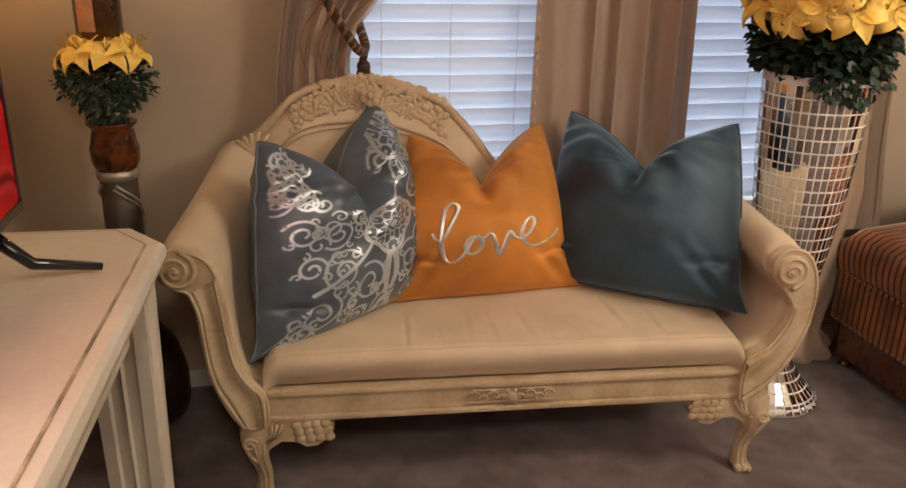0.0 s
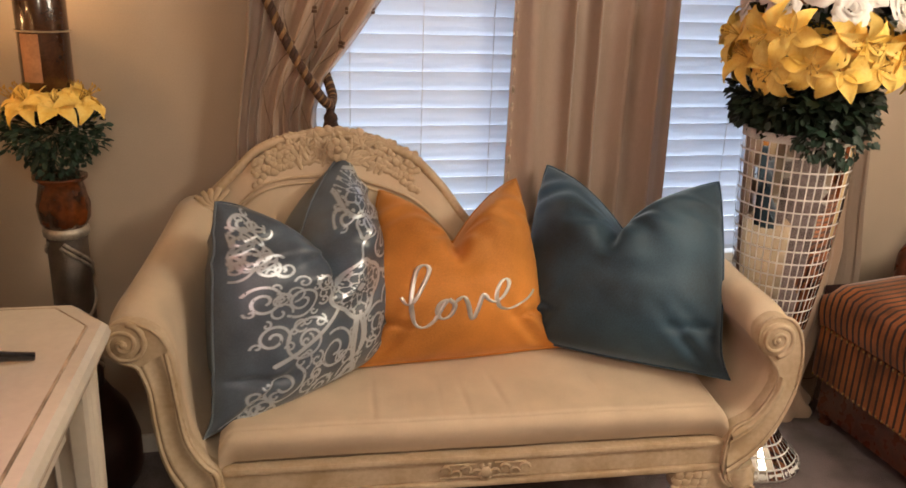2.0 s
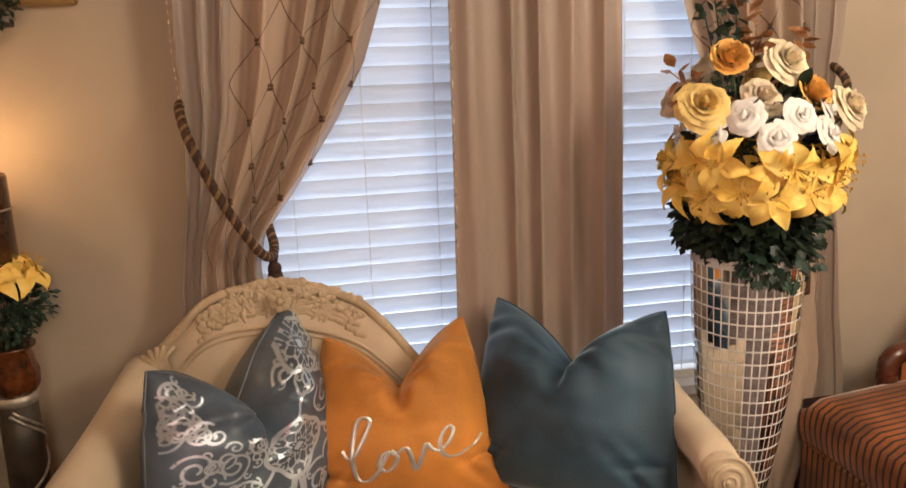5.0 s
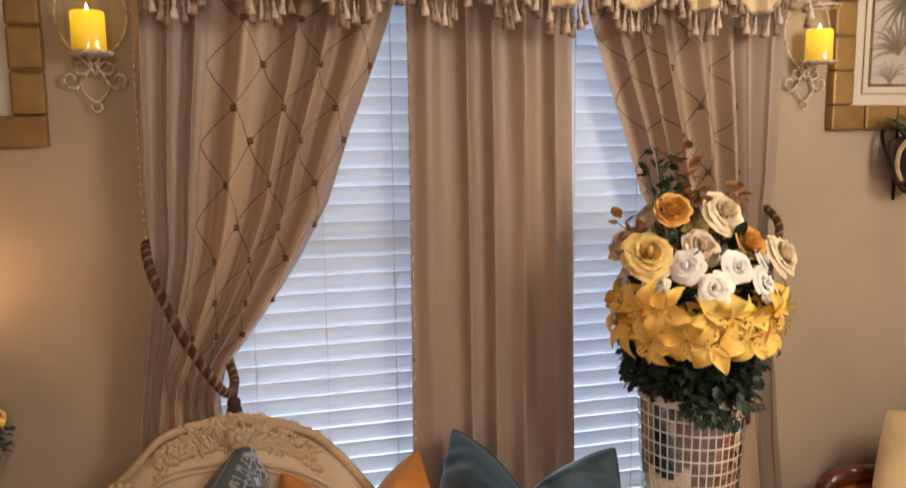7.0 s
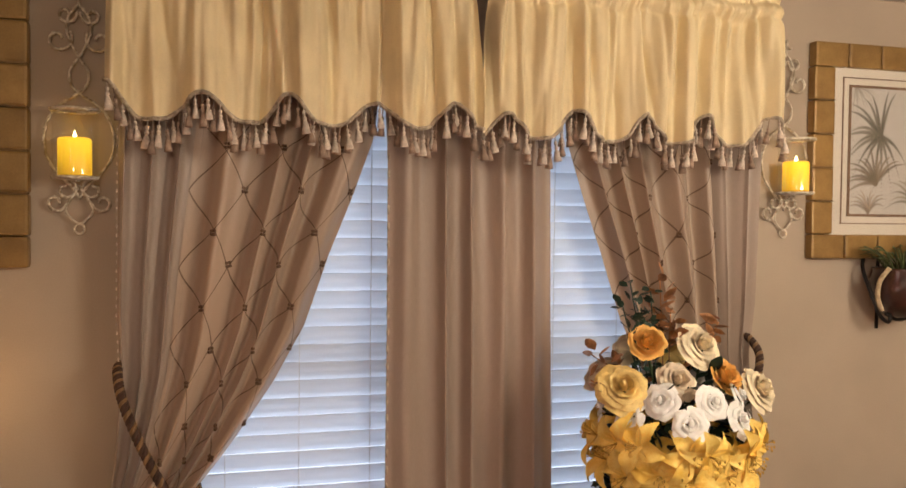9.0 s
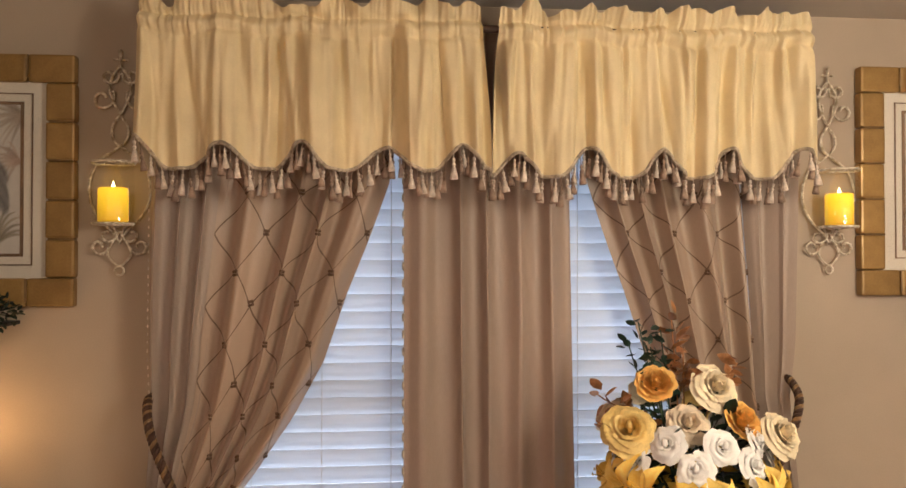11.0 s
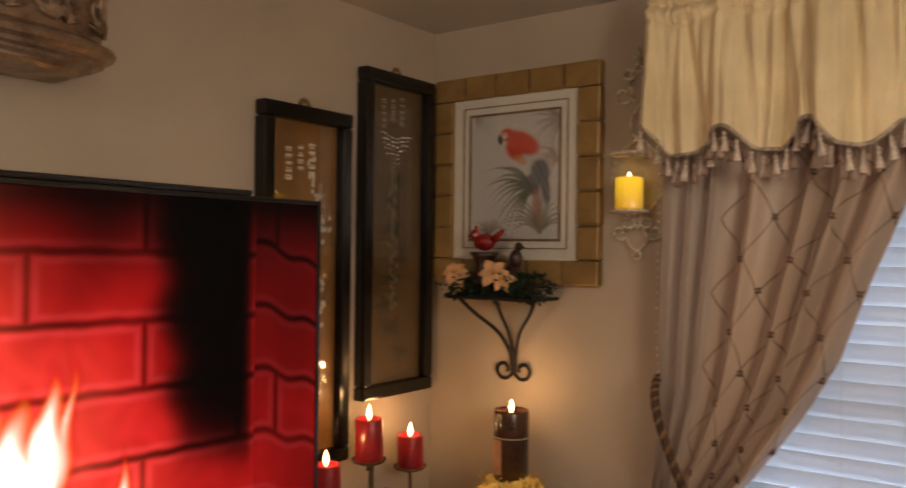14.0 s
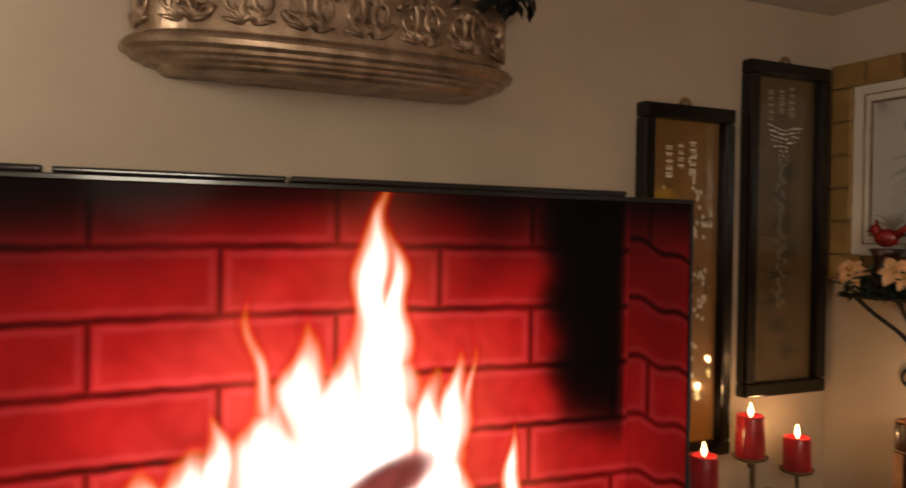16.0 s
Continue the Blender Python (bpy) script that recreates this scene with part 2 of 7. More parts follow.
for i in (0, 2, 4):
    sp.box((xs[i], 0, 0), (xs[i + 1], 0.14, RZ))
for a, b in WINDOWS:
    sp.box((a, 0, 0), (b, 0.14, WZ0)).box((a, 0, WZ1), (b, 0.14, RZ))
structure("wall_north", sp, M["wall"], "beige painted wall with two window openings", "wall")
structure("wall_west", Soup().box((-0.12, RY, 0), (0, 0, RZ)), M["wall"], "beige painted wall behind the television", "wall")
structure("wall_east", Soup().box((RX, RY, 0), (RX + 0.12, 0, RZ)), M["wall"], "beige painted plain wall", "wall")
# unseen opening and box behind it, added to darken the vase's mirror reflections
structure("wall_south", Soup().box((-0.12, RY - 0.12, 0), (1.0, RY, RZ)).box((2.6, RY - 0.12, 0), (RX + 0.12, RY, RZ)).box((1.0, RY - 0.12, 2.1), (2.6, RY, RZ)), M["wall"], "beige painted wall, its wide opening added for dark vase reflections", "wall")
structure("wall_hall", Soup().box((0.6, RY - 1.9, 0), (3.0, RY - 1.8, RZ)).box((0.6, RY - 1.8, 0), (0.7, RY - 0.12, RZ)).box((2.9, RY - 1.8, 0), (3.0, RY - 0.12, RZ)).box((0.6, RY - 1.9, RZ), (3.0, RY - 0.12, RZ + 0.05)).box((0.6, RY - 1.9, -0.06), (3.0, RY - 0.1, -0.012)), M["wall"], "unseen dark box added behind the opening for vase reflections", "wall")


def skirting(name, a, b):
    sp = Soup().box(a, b, 0.004)
    structure(name, sp, M["trim"], "white painted wooden baseboard", "baseboard")


skirting("baseboard", (0.014, -0.014, 0.0), (RX - 0.014, -0.0005, 0.10))
skirting("baseboard", (0.0005, RY + 0.014, 0.0), (0.014, -0.015, 0.10))
skirting("baseboard", (RX - 0.014, RY + 0.014, 0.0), (RX - 0.0005, -0.015, 0.10))

M["pane"] = glass("window_pane")
M["sky_card"] = glow("overcast_daylight", (0.74, 0.85, 1.0), 1.85)
single("backdrop", Soup().add([(-1.0, 1.4, -0.5), (4.8, 1.4, -0.5), (4.8, 1.4, 3.2), (-1.0, 1.4, 3.2)], [(0, 1, 2, 3)]), M["sky_card"], "pale blue overcast daylight beyond the windows", "backdrop", kind="structure")
PITCH = 0.0472
nt = M["slat"].node_tree
thin = nt.nodes.new("ShaderNodeBsdfTranslucent")
thin.inputs["Color"].default_value = (0.80, 0.84, 0.90, 1)
blend = nt.nodes.new("ShaderNodeMixShader")
blend.inputs["Fac"].default_value = 0.38
nt.links.new(nt.nodes["Principled BSDF"].outputs[0], blend.inputs[1])
nt.links.new(thin.outputs[0], blend.inputs[2])
nt.links.new(blend.outputs[0], nt.nodes["Material Output"].inputs["Surface"])
for k, (a, b) in enumerate(WINDOWS):
    win = thing(f"window_{k + 1}", "white framed sash window behind closed blinds", "window", kind="structure")
    fr = Soup()
    for x0, x1, z0, z1 in ((a, a + 0.04, WZ0, WZ1), (b - 0.04, b, WZ0, WZ1), (a + 0.04, b - 0.04, WZ0, WZ0 + 0.05), (a + 0.04, b - 0.04, WZ1 - 0.05, WZ1), (a + 0.04, b - 0.04, 1.34, 1.38)):
        fr.box((x0, 0.09, z0), (x1, 0.13, z1), 0.004)
    part("window_frame", fr, M["trim"], win)
    for z0, z1 in ((WZ0 + 0.05, 1.34), (1.38, WZ1 - 0.05)):
        p = part("pane", Soup().box((a + 0.04, 0.108, z0), (b - 0.04, 0.112, z1)), M["pane"], win)
        p.visible_shadow = False
    part("window_sill", Soup().box((a - 0.03, -0.035, WZ0 - 0.026), (b + 0.03, 0.085, WZ0 + 0.005), 0.004), M["trim"], win)
    blind = thing("window_blind", "white faux-wood horizontal blind with closed slats", "blind", group="window blinds")
    part("headrail", Soup().box((a + 0.006, 0.012, WZ1 - 0.05), (b - 0.006, 0.065, WZ1 - 0.004), 0.004), M["trim"], blind)
    w = b - a - 0.016
    sl = Soup()
    prof = [(-0.0255, 0.0), (-0.012, 0.0022), (0.0, 0.003), (0.012, 0.0022), (0.0255, 0.0), (0.0255, -0.0024), (0.0, 0.0006), (-0.0255, -0.0024)]
    sl.grid([[(x, p[0], p[1]) for p in prof] for x in (-w / 2, w / 2)], wrap=True, smooth=False)
    sl.f += [tuple(range(8)), tuple(range(15, 7, -1))]
    sl.s += [False, False]
    me = sl.mesh("slat")
    z = WZ1 - 0.085
    while z > WZ0 + 0.05:
        part("slat", me, M["slat"], blind, m=pose((a + b) / 2, 0.036, z, 105.5 + random.uniform(-0.8, 0.8)))
        z -= PITCH
    part("bottom_rail", Soup().box((a + 0.008, 0.016, WZ0 + 0.0055), (b - 0.008, 0.06, WZ0 + 0.034), 0.004), M["trim"], blind)
    for f in (0.22, 0.5, 0.78):
        for y in (0.008, 0.064):
            part("ladder_cord", Soup().tube([(a + f * (b - a), y, WZ0 + 0.02), (a + f * (b - a), y, WZ1 - 0.05)], 0.0011, 5), M["trim"], blind)


# ---- settee ----
SOFA = pose(1.287, -0.63, 0, 0, 0, -4.5)
# brown of the thin lines along the arm grooves
M["antique"] = material("groove_brown", (0.20, 0.12, 0.06), 0.7, vary=0.25, scale=30)
settee = thing("settee", "cream suede settee with carved antiqued wooden frame, below the window", "settee", SOFA)

LEFT_ARM = [(-0.600, 0.272), (-0.649, 0.367), (-0.666, 0.468), (-0.672, 0.542), (-0.688, 0.590), (-0.715, 0.602), (-0.743, 0.628), (-0.739, 0.665), (-0.705, 0.683), (-0.659, 0.669), (-0.629, 0.624), (-0.617, 0.519), (-0.604, 0.431), (-0.575, 0.376), (-0.549, 0.345), (-0.548, 0.272)]
RIGHT_ARM = [(0.552, 0.268), (0.615, 0.318), (0.662, 0.391), (0.690, 0.471), (0.692, 0.566), (0.664, 0.632), (0.618, 0.649), (0.585, 0.627), (0.588, 0.583), (0.618, 0.553), (0.645, 0.510), (0.637, 0.466), (0.601, 0.408), (0.552, 0.372)]


def resampled(points, n):
    """The same curve in n even steps."""
    p = np.array(points)
    d = np.r_[0, np.cumsum(np.hypot(*np.diff(p, axis=0).T))]
    return [(np.interp(k, d, p[:, 0]), np.interp(k, d, p[:, 1])) for k in np.linspace(0, d[-1], n)]


def arm(outline, rise, drift, name):
    """An upholstered arm: its front outline carried back, rising to the back."""
    prof = spline(outline, 5, closed=True)
    rows = []
    for v in np.linspace(0, 1, 12):
        row = []
        for x, z in prof:
            s = max(0, (z - 0.36) / 0.3)
            puff = 0.012 * math.sin(math.pi * min(1, v * 6) / 2)
            row.append((x + drift * v**1.5 * s + math.copysign(puff * 0.4 * s, x), 0.012 + 0.43 * v, z + rise * v * v * s + puff * s))
        rows.append(row)
    sp = Soup().grid(rows, wrap=True, flip=True)
    n = len(prof)
    sp.f += [tuple(range(n)), tuple(range(len(rows) * n - 1, (len(rows) - 1) * n - 1, -1))]
    sp.s += [False, False]
    part(name, sp, M["suede"], settee, "cream suede upholstered scrolled arm")
    return prof


for outline, rise, drift, centre, sgn in ((LEFT_ARM, 0.10, 0.07, (-0.707, 0.643), -1), (RIGHT_ARM, 0.07, -0.03, (0.622, 0.597), 1)):
    prof = arm(outline, rise, drift, "arm")
    # carved front facing with two raised mouldings and a scroll
    cx, cz = np.mean(prof, 0)
    face = [(x, 0.004, z) for x, z in prof]
    sp = Soup().grid([[(x, y, z) for x, z in prof] for y in (-0.022, 0.016)], wrap=True, flip=True)
    sp.f.append(tuple(range(len(prof))))
    sp.s.append(False)
    part("arm_front", sp, M["sofawood"], settee, "carved cream wooden arm front with scroll")
    sp = Soup().tube([(x, -0.022, z) for x, z in prof], 0.0042, 6, closed=True)
    # broad hollow between two beads, from the post up to the scroll
    one, two = (resampled(spline(side, 8), 34) for side in ((outline[:5], outline[::-1][:6]) if sgn < 0 else (outline[:4], outline[::-1][:4])))
    section = ((0.0, -0.022), (0.03, -0.033), (0.07, -0.035), (0.11, -0.033), (0.14, -0.026), (0.18, -0.030), (0.25, -0.0285), (0.38, -0.0245), (0.5, -0.0235), (0.62, -0.0245), (0.75, -0.0285), (0.82, -0.030), (0.86, -0.026), (0.89, -0.033), (0.93, -0.035), (0.97, -0.033), (1.0, -0.022))
    sp.grid([[(a[0] + (b[0] - a[0]) * s, y, a[1] + (b[1] - a[1]) * s) for s, y in section] for a, b in zip(one, two)], flip=sgn < 0)
    part("arm_moulding", sp, M["sofawood"], settee)
    sp = Soup()
    for s in (0.14, 0.86):
        sp.tube([(a[0] + (b[0] - a[0]) * s, -0.0268, a[1] + (b[1] - a[1]) * s) for a, b in zip(one, two)], 0.0014, 5)
    part("antique_line", sp, M["antique"], settee, "thin brown line along the carved groove")
    spiral = []
    for i in range(60):
        t = i / 59
        a = sgn * (-1.4 + t * 4.2 * math.pi)
        r = 0.037 * (1 - t) + 0.004
        spiral.append((centre[0] + r * math.cos(a), -0.028 - 0.006 * t, centre[1] + r * math.sin(a)))
    part("scroll", Soup().tube(spiral, [0.0062 - 0.003 * i / 59 for i in range(60)], 6).ball((centre[0], -0.024, centre[1]), 0.040, 20, (1, 0.22, 1)).ball((centre[0], -0.032, centre[1]), 0.0075, 8), M["sofawood"], settee)

# seat
rows = []
CREASES = ((-0.235, 0.02, 0.42, 0.0042), (-0.09, 0.01, 0.42, 0.002), (-0.035, -0.04, 0.42, 0.003), (0.045, -0.10, 0.45, 0.0045), (0.27, -0.12, 0.50, 0.0035), (-0.16, 0.0, 0.36, 0.0016), (0.10, -0.03, 0.36, 0.0018), (0.36, -0.06, 0.40, 0.002))
for v in np.linspace(0, 1, 40):
    row = []
    for u in np.linspace(0, 1, 220):
        x = -0.552 + 1.104 * u
        if v < 0.3:
            a = v / 0.3 * math.pi / 2
            y, z = 0.012 - 0.028 * math.sin(a * 1.9) * (1 - v), 0.352 + 0.075 * math.sin(a)
        else:
            y, z = 0.0 + 0.46 * (v - 0.3) / 0.7, 0.427 + 0.022 * math.sin((v - 0.3) / 0.7 * math.pi / 1.5)
        e = min(u, 1 - u)
        z -= 0.03 * max(0, 1 - e / 0.03) ** 2
        z += 0.003 * noise.noise((x * 5, y * 5, 1)) + 0.0035 * noise.noise((x * 2.2, y * 2.2, 5))
        for xc, lean, vc, deep in CREASES:
            off = x - xc - lean * (v - vc)
            z += deep * (0.55 * math.exp(-((off - 0.011) / 0.010) ** 2) - math.exp(-(off / 0.0055) ** 2)) * math.exp(-((v - vc) / 0.085) ** 2)
        row.append((x, y, z))
    rows.append(row)
part("seat", Soup().grid(rows), M["suede"], settee, "cream suede sprung seat, slightly creased")
part("seat_frame", Soup().box((-0.545, 0.03, 0.30), (0.545, 0.46, 0.36)), M["sofawood"], settee)
part("lower_bead", Soup().box((-0.548, -0.012, 0.268), (0.548, 0.02, 0.2825), 0.005), M["sofawood"], settee)
part("front_rail", Soup().box((-0.546, -0.004, 0.283), (0.546, 0.02, 0.3295), 0.003), M["sofawood"], settee, "moulded cream wooden rail")
part("upper_bead", Soup().box((-0.548, -0.012, 0.330), (0.548, 0.02, 0.346), 0.006), M["sofawood"], settee)
sp = Soup()
for k in range(-1, 2, 2):
    for i in range(4):
        pts = []
        for j in range(14):
            t = j / 13
            a = t * 4.2
            r = 0.014 * (1 - 0.7 * t)
            pts.append((k * (0.018 + i * 0.022 + r * math.cos(a)), -0.014, 0.306 + (0.006 if i % 2 else -0.004) + r * math.sin(a)))
        sp.tube(pts, 0.0035, 5)
    sp.box((k * 0.012, -0.012, 0.291), (k * 0.10, -0.006, 0.296), 0.002).box((k * 0.02, -0.012, 0.322), (k * 0.09, -0.006, 0.327), 0.002)
sp.ball((0, -0.014, 0.306), 0.014, 10, (1, 0.5, 1))
for a in range(6):
    sp.ball((0.016 * math.cos(a * 1.047), -0.012, 0.306 + 0.016 * math.sin(a * 1.047)), 0.007, 6, (1, 0.5, 1))
part("rail_carving", sp, M["sofawood"], settee, "carved floral plaque")


def leg(x, y, sgn, name="leg"):
    """A cabriole leg with a carved knee wing; sgn: the side to which the wing points."""
    pts = spline([(x, y + 0.004, 0.268), (x - sgn * 0.008, y - 0.002, 0.222), (x - sgn * 0.004, y - 0.002, 0.175), (x + sgn * 0.006, y + 0.010, 0.12), (x + sgn * 0.003, y + 0.010, FZ + 0.016)], 8)
    rad = np.interp(np.linspace(0, 1, len(pts)), [0, 0.2, 0.42, 0.62, 0.86, 1], [0.036, 0.037, 0.027, 0.0185, 0.0175, 0.0225])
    sp = Soup().tube(pts, rad, 14)
    for t in (-1, 0, 1):
        sp.ball((x + t * 0.013, y - 0.008, FZ + 0.011), 0.0115, 8, (0.8, 1.5, 1.0))
    for t in (-0.55, 0.0, 0.55):
        sp.tube([Vector(p) + Vector((t * r, -r * math.sqrt(1 - t * t) * 0.97, 0)) for p, r in list(zip(pts, rad))[8:]], 0.0032, 6)
    knee = []
    for i in range(30):
        a, r = sgn * (0.4 + i * 0.30), 0.017 * (1 - i / 34)
        knee.append((x - sgn * 0.018 + r * math.cos(a), y - 0.036, 0.222 + r * math.sin(a)))
    sp.tube(knee, 0.0038, 6).tube(spline([(x - sgn * 0.033, y - 0.030, 0.225), (x - sgn * 0.022, y - 0.032, 0.196), (x - sgn * 0.006, y - 0.027, 0.170)], 6), 0.004, 6)
    sp.box((x - 0.035, y - 0.025, 0.24), (x + 0.035, y + 0.03, 0.27), 0.006)
    ob = part(name, sp, M["sofawood"], settee, "carved cabriole leg with scaled knee wing")
    wing = [(x + sgn * (0.02 + 0.0), 0.268), (x + sgn * 0.15, 0.268), (x + sgn * 0.168, 0.252), (x + sgn * 0.16, 0.225), (x + sgn * 0.13, 0.203), (x + sgn * 0.105, 0.20), (x + sgn * 0.085, 0.214), (x + sgn * 0.05, 0.218), (x + sgn * 0.02, 0.196)]
    w = Soup().grid([[(p, yy, q) for p, q in wing] for yy in (y - 0.02, y + 0.012)], wrap=True, smooth=False)
    k = len(wing)
    w.f += [tuple(range(k)), tuple(range(2 * k - 1, k - 1, -1))]
    w.s += [False, False]
    for i in range(4):
        for j in range(3):
            w.ball((x + sgn * (0.085 + i * 0.021 + j * 0.004), y - 0.02, 0.256 - j * 0.017 + i * 0.001), 0.0125, 8, (1.1, 0.40, 1.0))
    for t in range(3):
        w.tube([(x + sgn * (0.03 + t * 0.012), y - 0.022, 0.262), (x + sgn * (0.028 + t * 0.008), y - 0.024, 0.24), (x + sgn * (0.012 + t * 0.006), y - 0.024, 0.222)], 0.004, 5)
    part("knee_wing", w, M["sofawood"], ob)


leg(-0.57, 0.012, 1)
leg(0.60, 0.012, -1)
leg(-0.55, 0.42, 1)
leg(0.55, 0.42, -1)

TOP = [(-0.71, 0.62), (-0.655, 0.735), (-0.61, 0.780), (-0.542, 0.846), (-0.483, 0.903), (-0.411, 0.930), (-0.297, 0.942), (-0.211, 0.926), (-0.122, 0.890), (-0.068, 0.843), (-0.022, 0.789), (0.012, 0.742), (0.06, 0.69), (0.14, 0.645), (0.30, 0.62), (0.46, 0.61), (0.60, 0.655)]
tops = spline(TOP, 8)
rows_f, rows_b = [], []
for x, zt in tops:
    rf, rb = [], []
    for v in np.linspace(0, 1, 16):
        z = 0.40 + (zt - 0.40) * v
        edge = math.sqrt(max(0, 1 - max(0, (v - 0.9) / 0.1) ** 2))
        belly = 0.022 * math.sin(math.pi * min(1, v * 1.15))
        rf.append((x, 0.40 + 0.07 * v - belly - 0.012 * edge + 0.02 * (1 - edge), z))
        rb.append((x, 0.46 + 0.05 * v + 0.02 * edge - 0.02 * (1 - edge), z))
    rows_f.append(rf)
    rows_b.append(rb)
part("backrest", Soup().grid(rows_f, flip=True).grid(rows_b), M["suede"], settee, "cream suede serpentine backrest, high at one end")


def on_back(x, dz, out=0.0):
    zt = float(np.interp(x, [p[0] for p in tops], [p[1] for p in tops]))
    v = (zt + dz - 0.40) / max(0.05, zt - 0.40)
    edge = math.sqrt(max(0, 1 - max(0, (v - 0.9) / 0.1) ** 2)) if v < 1 else 0
    return (x, 0.40 + 0.07 * v - 0.022 * math.sin(math.pi * min(1, v * 1.15)) - 0.012 * edge - out, zt + dz)


sp = Soup().tube([(x, 0.478, z + 0.002) for x, z in tops], 0.012, 8)
part("top_rail", sp, M["sofawood"], settee)
sp = Soup()
xs = np.linspace(-0.60, 0.20, 50)
for d, r in ((-0.078, 0.0042), (-0.092, 0.003)):
    sp.tube([on_back(x, d - 0.06 * math.sin((x + 0.6) / 0.8 * math.pi) ** 2 * 0.3, 0.004) for x in xs], r, 6)
part("back_moulding", sp, M["sofawood"], settee)
rg = random.Random(4)
BEAD = Soup().ball((0, 0, 0), 1.0, 10).mesh("carved_bead")


def carved(name, place, r, squash=(1, 1, 1), turn=0.0):
    part(name, BEAD, M["sofawood"], settee, m=Matrix.Translation(place) @ Matrix.Rotation(turn, 4, "Y") @ Matrix.Diagonal((r * squash[0], r * squash[1], r * squash[2], 1)))


def top_at(x):
    return float(np.interp(x, [p[0] for p in tops], [p[1] for p in tops]))


for side in (-1, 1):
    for i in range(15):
        t = i / 14
        x = -0.300 + side * (0.105 + 0.090 * t)
        for d in (-0.006, -0.022, -0.038, -0.054):
            if rg.random() < 0.95 - 0.25 * t:
                carved("grape", on_back(x + rg.uniform(-0.003, 0.003), d - 0.016 * t + rg.uniform(-0.004, 0.004), 0.001), rg.uniform(0.0078, 0.0100), (1, 0.55, 1))
for i in range(165):
    x = -0.300 + rg.uniform(-0.115, 0.115)
    carved("carved_leaf", on_back(x, rg.uniform(-0.062, 0.006), 0.001), rg.uniform(0.008, 0.015), (1.35, 0.26, 0.42), rg.uniform(0, 3.1))
for a in range(7):
    carved("carved_petal", (-0.296 + 0.018 * math.cos(a * 0.9), 0.432, 0.915 + 0.018 * math.sin(a * 0.9)), 0.011, (1, 0.4, 1))
carved("flower_centre", (-0.296, 0.426, 0.915), 0.010)
for i in range(38):
    x = -0.300 + (i / 37 - 0.5) * 0.40
    carved("crest_leaf", (x, 0.474, top_at(x) + 0.006 + 0.006 * math.exp(-((x + 0.300) / 0.09) ** 2)), 0.007 + 0.008 * rg.random(), (1.2, 0.5, 0.8), rg.uniform(-1.2, 1.2))
for i in range(6):
    a = 0.5 + i * 0.28
    part("shell_rib", Soup().tube([(-0.565, 0.435, 0.765), (-0.585 - 0.03 * math.cos(a), 0.425, 0.765 + 0.035 * math.sin(a)), (-0.575 - 0.075 * math.cos(a), 0.43, 0.755 + 0.07 * math.sin(a))], [0.005, 0.009, 0.006], 6), M["sofawood"], settee)


